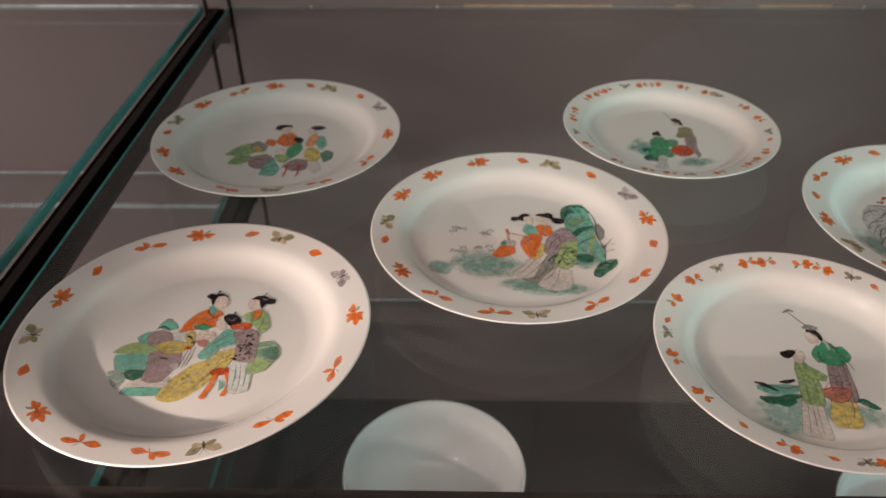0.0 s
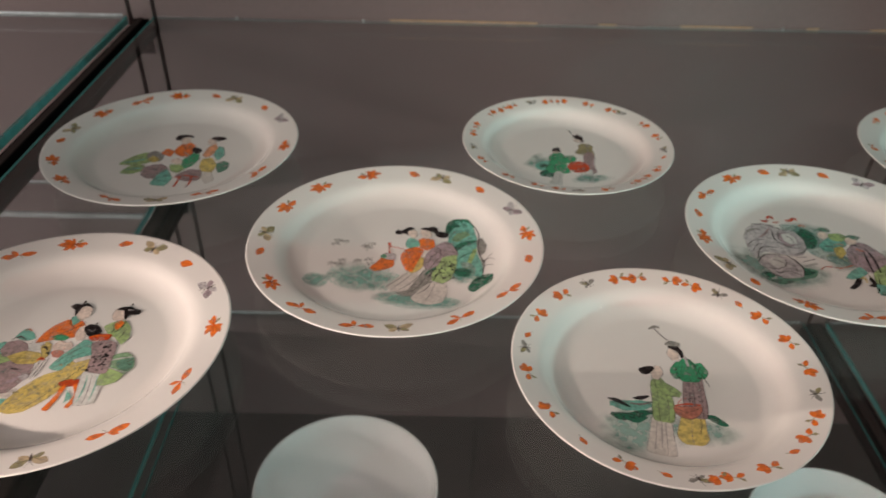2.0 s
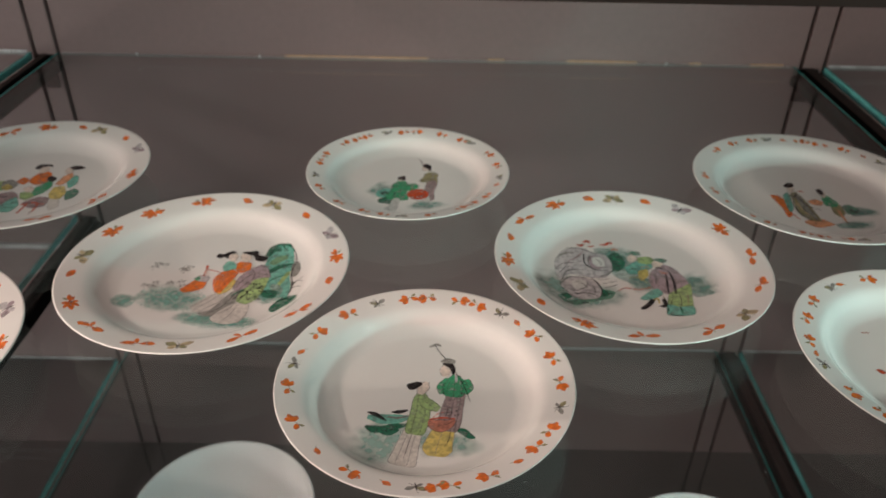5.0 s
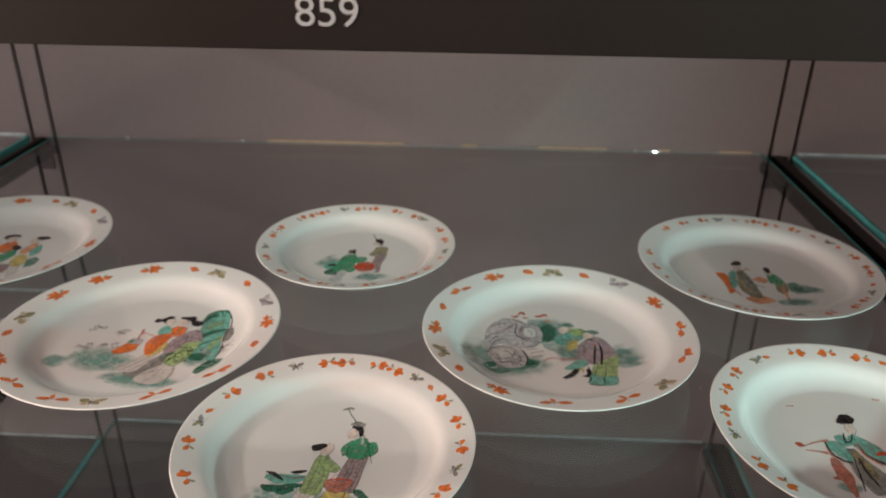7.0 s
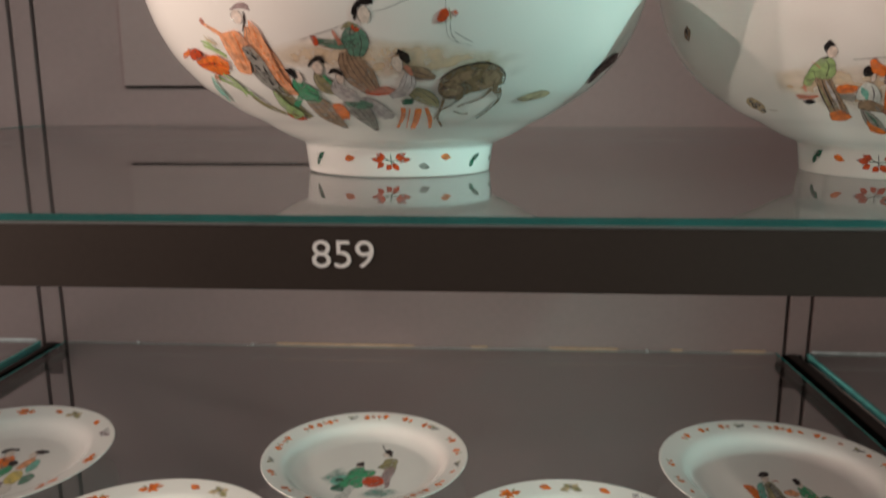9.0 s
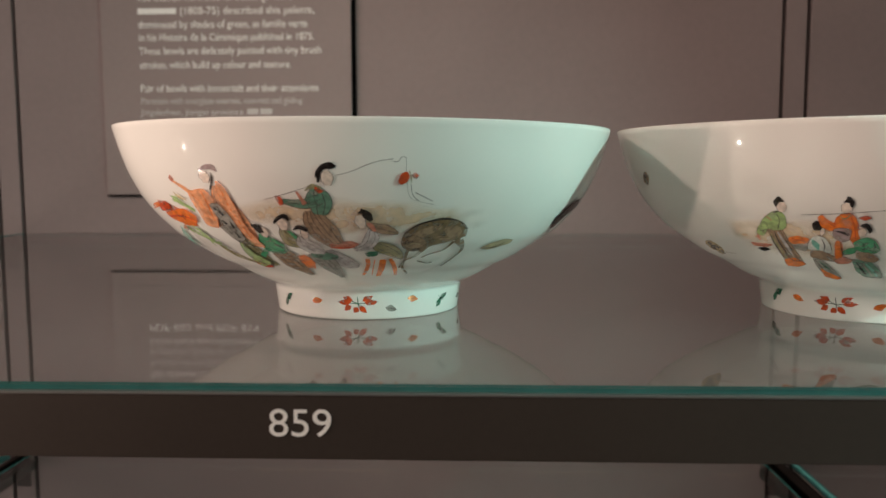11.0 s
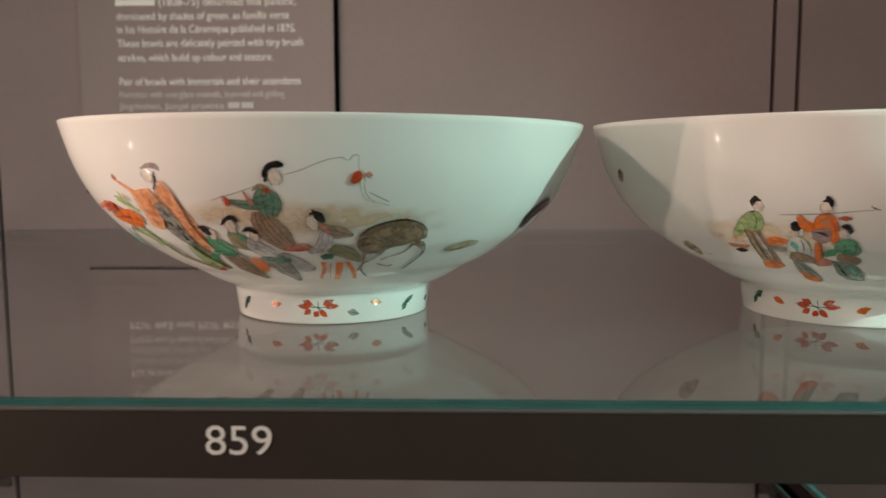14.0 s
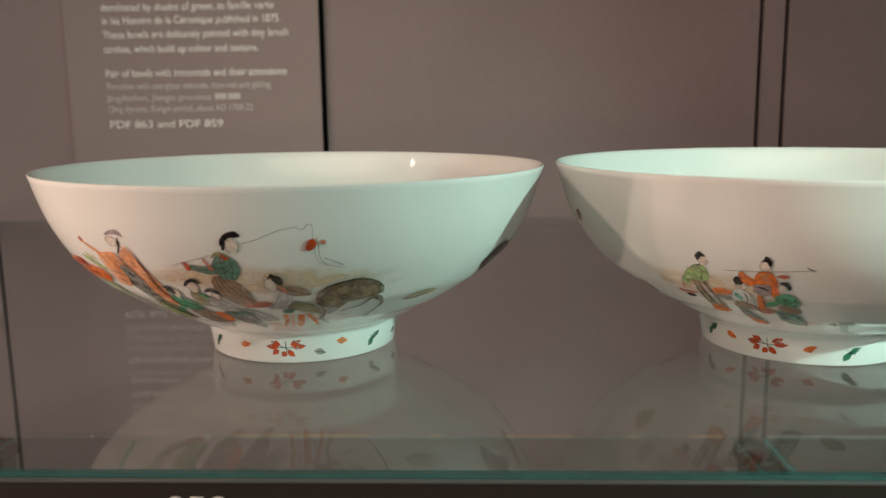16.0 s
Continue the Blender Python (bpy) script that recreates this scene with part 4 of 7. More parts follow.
plate_stroke(owner, SEPIA, -1, (76.8, -19.8, 0.25), (78.7, -4.3, 0.36), (86.5, 5.7, 0.21))
plate_stroke(owner, SEPIA, -1, (77.5, -7.8, 0.20), (81.4, -0.7, 0.31), (87.4, -4.0, 0.20))
plate_stroke(owner, SEPIA, -1, (77.1, -13.0, 0.20), (81.9, -10.3, 0.36), (86.2, -12.7, 0.20))
plate_stroke(owner, INK, -1, (66.6, -35.0, 0.25), (72.9, -29.9, 0.50), (83.0, -31.2, 0.25))
plate_fill(owner, CREAM, SOFT, (-6.2, -42.6), (1.7, -31.1), (9.8, -21.7), (19.3, -18.9), (18.6, -37.1), (12.1, -49.2), (-0.2, -50.3))
plate_fill(owner, GREY, SEPIA, (2.0, -51.8), (11.8, -47.7), (18.9, -33.0), (25.3, -18.7), (32.9, -16.0), (30.8, -39.2), (23.4, -52.8), (11.6, -56.2))
plate_stroke(owner, INK, -1, (-5.7, -42.6, 0.39), (1.5, -35.2, 0.34), (11.1, -23.4, 0.18))
plate_stroke(owner, INK, -1, (1.7, -50.3, 0.24), (13.9, -38.0, 0.29), (25.5, -19.6, 0.18))
plate_stroke(owner, SEPIA, -1, (6.8, -54.0, 0.19), (19.9, -44.3, 0.29), (29.6, -20.3, 0.18))
plate_stroke(owner, SEPIA, -1, (12.5, -56.2, 0.19), (24.7, -48.9, 0.24), (32.0, -22.8, 0.18))
plate_stroke(owner, SOFT, -1, (-2.3, -47.3, 0.19), (9.0, -33.3, 0.29), (17.6, -20.7, 0.18))
plate_fill(owner, YELLOW, SOFT, (10.3, -19.2), (17.3, -7.8), (22.1, 0.2), (26.5, -5.0), (21.3, -18.9), (14.2, -24.1))
plate_fill(owner, TEAL, SEPIA, (7.0, 20.6), (9.7, 29.1), (15.0, 29.2), (19.4, 19.1), (14.9, 11.6), (9.2, 14.2))
plate_fill(owner, ORANGE, RED, (3.5, 0.5), (7.3, 10.5), (17.9, 15.4), (24.0, 10.1), (18.9, -7.8), (14.8, -21.6), (8.8, -19.2), (4.7, -8.2))
plate_stroke(owner, RED, -1, (6.2, -2.9, 0.20), (11.7, 6.1, 0.26), (20.4, 10.0, 0.18))
plate_stroke(owner, RED, -1, (11.8, -16.6, 0.20), (16.7, -4.4, 0.31), (22.0, 6.4, 0.18))
plate_fill(owner, ORANGE, RED, (-22.7, -17.6), (-17.9, -9.8), (-13.3, -2.6), (-2.4, -3.2), (-2.2, -14.4), (-9.7, -19.8), (-18.2, -21.7))
plate_fill(owner, STONE, SEPIA, (-14.7, -0.9), (-9.9, 5.4), (-1.1, 3.0), (-1.6, -4.9), (-8.9, -4.3))
plate_fill(owner, GREEN, None, (-14.4, -0.0), (-11.5, 3.6), (-8.3, 0.2), (-11.1, -3.5))
plate_stroke(owner, RED, -1, (-6.8, 5.5, 0.82), (-6.9, 13.7, 1.25), (-7.8, 21.0, 1.36))
plate_stroke(owner, RED, -1, (-6.7, 15.5, 0.47), (1.6, 13.0, 0.42), (10.2, 8.8, 0.52))
plate_stroke(owner, BLUSH, -1, (-6.3, 8.2, 0.83), (-6.2, 12.8, 0.83))
plate_fill(owner, CREAM, SOFT, (14.7, -57.7), (22.6, -45.8), (30.9, -36.8), (43.8, -38.0), (45.0, -52.2), (40.6, -63.8), (28.9, -67.2), (18.7, -63.7))
plate_stroke(owner, INK, -1, (20.5, -52.9, 0.19), (27.1, -46.5, 0.39), (31.5, -37.6, 0.18))
plate_stroke(owner, SOFT, -1, (26.8, -61.2, 0.18), (31.1, -52.6, 0.24), (34.7, -39.1, 0.18))
plate_fill(owner, LEAF, SEPIA, (31.8, -33.5), (33.1, -16.8), (38.0, -2.9), (45.5, 1.8), (54.0, 3.8), (53.0, -15.4), (47.9, -32.2), (40.9, -38.1))
scatter(plate_here(owner), INK, 43.9, -18.2, 9.5, 14.6, 34, 1.35)
plate_stroke(owner, INK, -1, (27.7, -32.8, 0.25), (33.1, -20.2, 0.50), (37.9, -9.0, 0.20))
plate_stroke(owner, INK, -1, (31.1, -38.4, 0.24), (37.3, -24.3, 0.40), (40.9, -12.3, 0.18))
plate_stroke(owner, PINE, -1, (25.6, -26.3, 0.69), (30.6, -20.3, 1.10), (34.9, -15.9, 0.50))
plate_fill(owner, LILAC, SEPIA, (23.9, -10.2), (26.5, 4.8), (34.8, 17.7), (43.3, 24.5), (49.8, 20.0), (55.6, 3.8), (47.3, 3.6), (40.8, -1.0), (36.9, -12.4), (29.3, -18.6), (25.4, -16.2))
plate_stroke(owner, SEPIA, -1, (27.0, -13.6, 0.20), (32.2, 1.4, 0.36), (40.9, 12.4, 0.21))
plate_stroke(owner, SEPIA, -1, (30.4, -16.1, 0.20), (36.6, -3.8, 0.41), (44.5, 5.3, 0.21))
plate_stroke(owner, SEPIA, -1, (35.0, 16.8, 0.21), (39.1, 10.5, 0.31), (39.6, -0.2, 0.18))
plate_stroke(owner, SOFT, -1, (44.1, 22.6, 0.21), (48.9, 14.5, 0.31), (52.4, 4.6, 0.21))
plate_fill(owner, ORANGE, RED, (19.2, 26.5), (25.0, 29.6), (32.9, 27.0), (33.6, 15.8), (27.1, 10.2), (20.5, 15.4))
plate_fill(owner, TEAL, None, (16.0, 26.4), (19.6, 23.7), (20.4, 16.3), (17.3, 19.0))
plate_fill(owner, BLUSH, SOFT, (8.5, 35.7), (9.3, 43.5), (13.9, 44.6), (17.8, 37.9), (16.9, 30.2), (12.9, 29.2))
plate_fill(owner, BLUSH, SOFT, (20.1, 37.0), (21.6, 43.9), (26.3, 45.0), (30.8, 37.4), (29.8, 29.7), (24.7, 28.6))
plate_fill(owner, BLACK, None, (-3.4, 36.3), (-1.8, 42.1), (3.2, 41.3), (7.7, 46.4), (14.3, 45.6), (13.2, 42.6), (8.7, 40.5), (8.8, 33.8), (5.1, 36.6), (1.2, 34.5))
plate_stroke(owner, BLACK, -1, (6.4, 41.4, 0.54), (9.8, 46.4, 0.97), (15.0, 44.6, 0.43))
plate_fill(owner, BLACK, None, (19.9, 44.8), (23.9, 46.9), (29.3, 47.1), (35.0, 45.3), (37.3, 40.5), (42.3, 39.7), (46.9, 36.9), (45.1, 31.1), (39.9, 30.0), (35.2, 32.7), (33.3, 38.4), (28.0, 41.2), (22.9, 42.9))
plate_stroke(owner, BLACK, -1, (28.9, 46.1, 0.86), (32.5, 47.2, 1.41), (36.2, 44.4, 0.86))

owner = PLATES["c"]
dab(owner, "painted_rock", MIST, "rock", -40.1, -3.1, -16.9, -25.5, 17.4)
dab(owner, "painted_rock", TEAL, "rock", -33.6, -18.2, -14.9, -30.3, 10.8)
dab(owner, "painted_rock", PINE, "rock", -31.3, -37.7, -14.4, -42.3, 7.1)
dab(owner, "painted_robe", GREEN, "robe", -7, 5, -11.7, -35.1, 12.4, 1)
dab(owner, "painted_patch", GREEN, "oval", -1.2, -2.8, 9.4, -10.3, 8.3)
dab(owner, "painted_hair", BLACK, "hair", -13.4, 16.8, -4.2, 12.8, 6)
dab(owner, "painted_robe", PALE, "robe", -10.5, -35.1, -17.1, -61, 6.3, 2)
dab(owner, "painted_robe", OLIVE, "robe", 27.1, 29.2, 22.7, 5.2, 10.4, 1)
dab(owner, "painted_robe", PLUM, "robe", 28.3, 7.8, 20.5, -34.9, 8.1, 2, 8)
dab(owner, "painted_robe", PALE, "robe", 19.9, -27.6, 15.4, -56.1, 8.9, 2)
dab(owner, "painted_patch", RED, "oval", 1.8, -27.8, 21.6, -20.2, 11.9)
dab(owner, "painted_hair", BLACK, "hair", 15.5, 51.3, 24.5, 40.1, 6.2)
dab(owner, "painted_line", INK, "line", 10.7, 65.6, 16.1, 48.5, 0.5)
dab(owner, "painted_patch", MIST, "oval", 1.2, -51.6, 40.6, -44.2, 7.7)

owner = PLATES["d"]
dab(owner, "painted_haze", MIST, "haze", -47.3, -35.8, -13.6, -57.8, 24.7)
dab(owner, "painted_haze", MIST, "haze", -11.8, -47.9, 40.9, -47.8, 11.8)
plate_stroke(owner, PINE, -1, (-42.4, -32.1, 1.62), (-36.4, -34.6, 3.72), (-29.2, -33.9, 3.02), (-21.6, -31.6, 3.02), (-13.4, -30.4, 1.54))
plate_stroke(owner, PINE, -1, (-31.9, -36, 2.14), (-25.7, -37.5, 3.05), (-19, -34.7, 1.90))
plate_stroke(owner, TEAL, -1, (-41.2, -22.4, 2.22), (-31.8, -24.3, 4.90), (-21.6, -24.1, 4.78), (-12.9, -22.9, 2.63))
plate_stroke(owner, INK, -1, (-42.2, -17.5, 0.68), (-36.8, -19.6, 2.06), (-32.3, -22.7, 1.63), (-28, -25.9, 0.54))
plate_stroke(owner, INK, -1, (-24.2, -17.1, 0.55), (-19.3, -17, 1.97), (-13.2, -15.2, 1.04))
plate_stroke(owner, SOFT, -1, (-27.4, -22.1, 0.62), (-19.4, -23, 1.00), (-11.7, -20.6, 0.57))
plate_stroke(owner, PINE, -1, (24.2, -33.8, 1.67), (28.6, -35.8, 3.32), (33.1, -39.9, 2.74), (36.6, -41.8, 1.10))
plate_stroke(owner, CREAM, 2, (-7.4, -34.5, 6.58), (-10.2, -45.3, 7.63), (-12.8, -57.8, 9.00), (-14.8, -66.5, 9.98))
plate_stroke(owner, YELLOW, 1, (14.9, -32.9, 7.71), (11.5, -44.9, 9.50), (9.8, -52.5, 10.67), (9.2, -57.4, 8.41))
plate_stroke(owner, PLUM, 3, (24.1, 4, 6.59), (21.1, -9.9, 7.72), (18.9, -23.8, 8.44), (17.4, -33.9, 7.15))
scatter(plate_here(owner), INK, 20, -16.7, 5.8, 7.9)
plate_stroke(owner, LEAF, 2, (-2.7, 4.5, 2.59), (-3, -3.6, 5.98), (-3.2, -16.1, 7.40), (-5.3, -29.7, 7.91), (-6.8, -37.6, 7.01))
plate_stroke(owner, LEAF, 1, (-0.7, -4.7, 4.51), (4.2, -9.7, 5.14), (10, -13.5, 2.89))
plate_stroke(owner, GREEN, 1, (24, 23.3, 3.44), (22.9, 15.9, 8.15), (22.2, 8.6, 9.42), (21.5, 1.6, 7.21))
plate_stroke(owner, GREEN, 1, (17.6, 19.4, 2.52), (12.9, 10.8, 4.13), (13.6, 3.7, 3.20))
plate_stroke(owner, GREEN, 1, (31.2, 18.5, 3.44), (32.7, 10.1, 4.40), (30.5, 4.1, 2.42))
plate_stroke(owner, STONE, -1, (23.9, 24.5, 1.02), (23.8, 15.9, 1.01))
plate_stroke(owner, ROSE, 1, (3.5, -25.7, 1.64), (6.9, -28.9, 5.00), (12.2, -30.4, 6.23), (18.3, -28.1, 4.05), (22.3, -24.8, 1.27))
plate_stroke(owner, RED, -1, (3.8, -24.1, 0.58), (13.1, -22.3, 0.81), (22.7, -23.2, 0.62))
plate_stroke(owner, RED, -1, (5.6, -23.5, 0.22), (9.9, -18, 0.24), (14.3, -16.8, 0.28))
plate_stroke(owner, BLUSH, 0, (16.1, 35.7, 2.20), (15.3, 29.3, 4.46), (15.3, 23.1, 2.72))
plate_stroke(owner, BLUSH, 0, (0.5, 15.3, 2.07), (-1.5, 9.3, 4.52), (-3.9, 2.7, 2.44))
plate_stroke(owner, BLACK, -1, (-13.7, 12.6, 1.84), (-10.5, 10.8, 4.17), (-6.8, 12.7, 3.21), (-3.2, 14, 1.65))
plate_stroke(owner, BLACK, -1, (13.7, 36.9, 1.29), (17.7, 37, 3.30), (21.1, 32, 2.13), (21.5, 25.7, 0.94))
plate_stroke(owner, GREY, -1, (12.1, 40.1, 1.26), (17.6, 40.9, 3.28), (22.7, 39.7, 2.02))
plate_stroke(owner, INK, -1, (21.1, 32, 0.31), (29.3, 13.6, 0.29), (34.2, -5.1, 0.27))
plate_stroke(owner, INK, -1, (6.7, 59.3, 0.39), (10.6, 51.3, 0.39), (16.1, 42.2, 0.33))
plate_stroke(owner, GREY, -1, (2.8, 57.9, 0.87), (7.8, 60.7, 1.48), (11.3, 59.4, 1.06))
plate_stroke(owner, INK, -1, (19.2, -35, 0.26), (18.1, -43.2, 0.27), (15, -50.4, 0.16))
plate_stroke(owner, SOFT, -1, (-8.4, -37.6, 0.21), (-11.1, -50.4, 0.33), (-13.7, -62.7, 0.20))

owner = PLATES["e"]
dab(owner, "painted_haze", MIST, "haze", -79.2, 0.9, -63.4, -41.7, 18)
dab(owner, "painted_haze", MIST, "haze", -72.6, -40.5, -9.7, -32.9, 19.2)
dab(owner, "painted_haze", MIST, "haze", -1, -9.8, 21.9, -17.9, 14.9)
dab(owner, "painted_haze", MIST, "haze", 53.5, 1.5, 73.6, -31.2, 14.7)
dab(owner, "painted_haze", MIST, "haze", -21.9, 40.2, 9, 10.6, 23.3)
plate_fill(owner, HAZE, None, (-26.4, 43.3), (-12.3, 43.8), (1.9, 33.2), (8.2, 14.9), (18.0, -8.1), (18.2, -25.8), (2.2, -17.5), (-12.9, -4.5), (-18.1, 18.8))
plate_fill(owner, PINE, None, (-16.0, 27.6), (-5.8, 37.9), (0.9, 29.2), (-0.0, 14.6), (-7.6, 4.0), (-14.5, 6.6), (-15.0, 18.0))
plate_fill(owner, SPRUCE, None, (-70.7, -35.3), (-63.1, -43.5), (-47.3, -40.5), (-28.7, -26.3), (-17.0, -29.5), (-22.6, -39.8), (-38.0, -44.4), (-54.7, -51.5), (-66.2, -46.1))
plate_fill(owner, PINE, None, (-67.5, -34.3), (-61.0, -32.4), (-57.0, -38.3), (-64.0, -42.7))
plate_fill(owner, PINE, None, (-28.5, -25.5), (-23.2, -29.6), (-19.7, -32.1), (-27.2, -37.4), (-35.0, -36.0))
plate_stroke(owner, RED, -1, (-41.3, 50.0, 1.14), (-37.6, 49.1, 2.05), (-34.3, 51.3, 1.14))
plate_stroke(owner, RED, -1, (-34.2, 54.4, 1.14), (-30.1, 57.7, 2.07), (-28.1, 53.6, 0.91))
plate_stroke(owner, ROSE, -1, (-30.4, 48.3, 0.91), (-27.8, 47.4, 1.48), (-24.7, 48.5, 0.80))
plate_stroke(owner, RED, -1, (-17.2, 51.8, 0.91), (-12.8, 51.0, 1.83), (-7.9, 55.3, 1.72), (-5.7, 52.2, 0.92))
plate_stroke(owner, ROSE, -1, (-8.2, 41.9, 0.90), (-4.6, 43.0, 1.59), (-1.7, 41.1, 0.79))
plate_fill(owner, STONE, SEPIA, (-66.8, 21.1), (-59.7, 36.2), (-48.8, 43.6), (-34.9, 43.0), (-27.6, 35.2), (-16.9, 33.6), (-12.0, 19.0), (-13.6, 5.7), (-20.6, -5.6), (-29.8, -8.6), (-39.9, -6.2), (-55.0, -2.1), (-65.8, -11.5), (-69.0, 0.2), (-68.0, 11.5))
plate_fill(owner, LILAC, None, (-33.6, 28.1), (-26.5, 30.3), (-19.8, 25.6), (-17.6, 14.0), (-26.2, 7.2), (-33.0, 10.7))
plate_fill(owner, PALE, None, (-29.9, 27.2), (-22.5, 28.4), (-18.7, 20.7), (-19.7, 12.1), (-26.4, 10.9), (-30.6, 16.5))
plate_stroke(owner, GREY, -1, (-63.6, 27.1, 0.55), (-56.2, 34.3, 1.68), (-47.6, 35.6, 0.67))
plate_stroke(owner, PLUM, -1, (-53.3, 20.6, 0.55), (-44.7, 27.7, 1.33), (-37.1, 37.9, 0.56))
plate_stroke(owner, SEPIA, -1, (-53.9, 43.4, 0.40), (-40.3, 43.9, 0.62), (-27.4, 36.2, 0.56), (-16.3, 33.6, 0.28))
plate_stroke(owner, INK, -1, (-36.6, 34.9, 0.39), (-38.6, 20.1, 0.66), (-35.2, 10.6, 0.54), (-26.7, 5.3, 0.22))
plate_stroke(owner, SEPIA, -1, (-31.8, 31.1, 0.28), (-35.0, 16.4, 0.49), (-29.7, 6.1, 0.49), (-18.4, 3.7, 0.27))
plate_stroke(owner, SEPIA, -1, (-68.6, 4.9, 0.32), (-60.2, 15.6, 0.55), (-44.5, 18.0, 0.22))
plate_stroke(owner, INK, -1, (-64.4, -12.4, 0.32), (-55.9, 4.4, 0.59), (-39.6, 4.9, 0.22))
plate_stroke(owner, SEPIA, -1, (-66.9, -3.4, 0.21), (-58.2, 9.0, 0.43), (-49.7, 11.1, 0.18))
plate_stroke(owner, SEPIA, -1, (-29.2, -5.9, 0.27), (-19.8, -1.9, 0.54), (-12.3, 6.6, 0.27))
plate_stroke(owner, SEPIA, -1, (-27.5, 23.4, 0.18), (-23.2, 20.6, 0.39), (-22.7, 12.9, 0.18))
plate_fill(owner, STONE, SEPIA, (-66.3, -19.5), (-61.2, -9.6), (-50.4, -5.6), (-37.5, -9.8), (-31.5, -18.5), (-29.4, -31.5), (-34.5, -40.2), (-50.2, -42.3), (-59.2, -36.6), (-63.9, -26.5))
plate_fill(owner, PALE, None, (-56.4, -14.8), (-47.1, -10.1), (-40.8, -15.2), (-44.8, -24.2), (-53.5, -26.2))
plate_stroke(owner, INK, -1, (-66.6, -18.7, 0.32), (-55.9, -6.7, 0.53), (-39.0, -7.1, 0.27))
plate_stroke(owner, SEPIA, -1, (-60.8, -26.4, 0.21), (-52.5, -28.8, 0.47), (-42.8, -22.4, 0.42), (-40.9, -13.5, 0.21))
plate_stroke(owner, SEPIA, -1, (-52.2, -14.7, 0.21), (-45.4, -17.2, 0.37), (-41.9, -25.0, 0.21))
plate_stroke(owner, SEPIA, -1, (-50.6, -32.1, 0.26), (-40.5, -32.7, 0.47), (-33.7, -39.3, 0.26))
plate_stroke(owner, INK, -1, (-36.5, -7.9, 0.43), (-31.5, -15.9, 0.79), (-28.9, -27.2, 0.63), (-32.5, -38.4, 0.31))
plate_stroke(owner, INK, -1, (-55.6, -31.4, 0.31), (-52.0, -33.9, 0.83), (-47.7, -32.9, 0.26))
plate_stroke(owner, INK, -1, (-62.7, -25.6, 0.26), (-58.6, -35.8, 0.52), (-50.5, -41.5, 0.20))
plate_stroke(owner, SEPIA, -1, (-36.7, -20.4, 0.21), (-35.1, -27.4, 0.42), (-38.1, -36.0, 0.21))
plate_stroke(owner, SEPIA, -1, (-29.4, -11.3, 0.27), (-19.4, -9.2, 0.43))
plate_stroke(owner, SEPIA, -1, (-26.6, -17.5, 0.26), (-12.8, -12.6, 0.43))
plate_stroke(owner, SEPIA, -1, (-27.2, -24.5, 0.26), (-13.3, -18.9, 0.42))
plate_fill(owner, HAZE, None, (54.5, -7.0), (67.0, -4.8), (69.7, -20.0), (74.2, -29.4), (57.2, -36.7), (51.4, -29.2))
plate_fill(owner, TEAL, SEPIA, (-1.0, 8.9), (6.8, 17.7), (20.2, 26.8), (30.0, 22.3), (24.7, 9.7), (12.3, -0.0), (0.9, -0.4))
plate_fill(owner, LEAF, SOFT, (13.8, 27.6), (26.1, 30.0), (32.7, 22.4), (22.8, 16.3), (14.7, 18.9))
plate_fill(owner, YELLOW, SOFT, (10.9, 4.6), (20.1, 8.6), (19.6, -2.6), (10.6, -11.9), (9.4, -4.7))
plate_stroke(owner, OLIVE, -1, (-0.2, -6.8, 0.54), (8.9, -6.6, 0.96), (16.0, -15.3, 0.53))
plate_stroke(owner, SEPIA, -1, (-0.0, 4.2, 0.22), (10.0, 9.2, 0.44), (17.4, 4.8, 0.22))
plate_stroke(owner, ROSE, -1, (13.5, 10.3, 0.38), (19.5, 12.3, 0.66), (23.1, 9.6, 0.33))
plate_fill(owner, BLUSH, SOFT, (4.3, 27.3), (9.0, 32.4), (13.7, 31.6), (14.1, 24.7), (8.4, 19.7), (4.5, 21.5))
plate_fill(owner, SPRUCE, None, (6.1, 34.3), (11.9, 39.5), (18.4, 38.7), (19.6, 32.8), (13.7, 31.6), (8.7, 33.4))
plate_fill(owner, LILAC, SEPIA, (23.1, 4.0), (36.8, 15.7), (45.8, 11.3), (51.7, -2.5), (54.2, -16.0), (47.1, -26.7), (36.7, -33.1), (27.1, -30.8), (18.7, -24.1), (17.5, -11.7))
plate_stroke(owner, SEPIA, -1, (26.1, 1.3, 0.18), (25.0, -9.7, 0.37), (20.5, -21.4, 0.18))
plate_stroke(owner, SOFT, -1, (48.0, -0.8, 0.22), (47.4, -12.6, 0.43), (45.5, -25.0, 0.21))
plate_stroke(owner, ROSE, -1, (31.5, 5.2, 0.65), (34.7, 1.6, 1.19), (38.0, 1.7, 0.54))
plate_fill(owner, LEAF, SOFT, (31.3, -32.4), (45.6, -21.5), (55.6, -15.1), (51.7, -37.7), (47.9, -55.2), (35.5, -53.1), (26.8, -50.1))
plate_stroke(owner, SEPIA, -1, (34.7, -33.1, 0.18), (29.6, -49.2, 0.41), (27.1, -60.6, 0.18))
plate_stroke(owner, SEPIA, -1, (41.2, -28.6, 0.18), (40.5, -42.2, 0.41), (36.1, -60.3, 0.18))
plate_stroke(owner, OLIVE, -1, (49.2, -24.9, 0.21), (47.6, -37.8, 0.52), (43.9, -52.0, 0.20))
plate_fill(owner, TEAL, SEPIA, (26.1, -47.6), (36.0, -51.4), (49.5, -50.3), (47.4, -62.4), (34.1, -65.2), (23.1, -63.9))
plate_stroke(owner, INK, -1, (23.6, -62.3, 0.35), (31.8, -64.4, 0.55), (37.9, -64.3, 0.30))
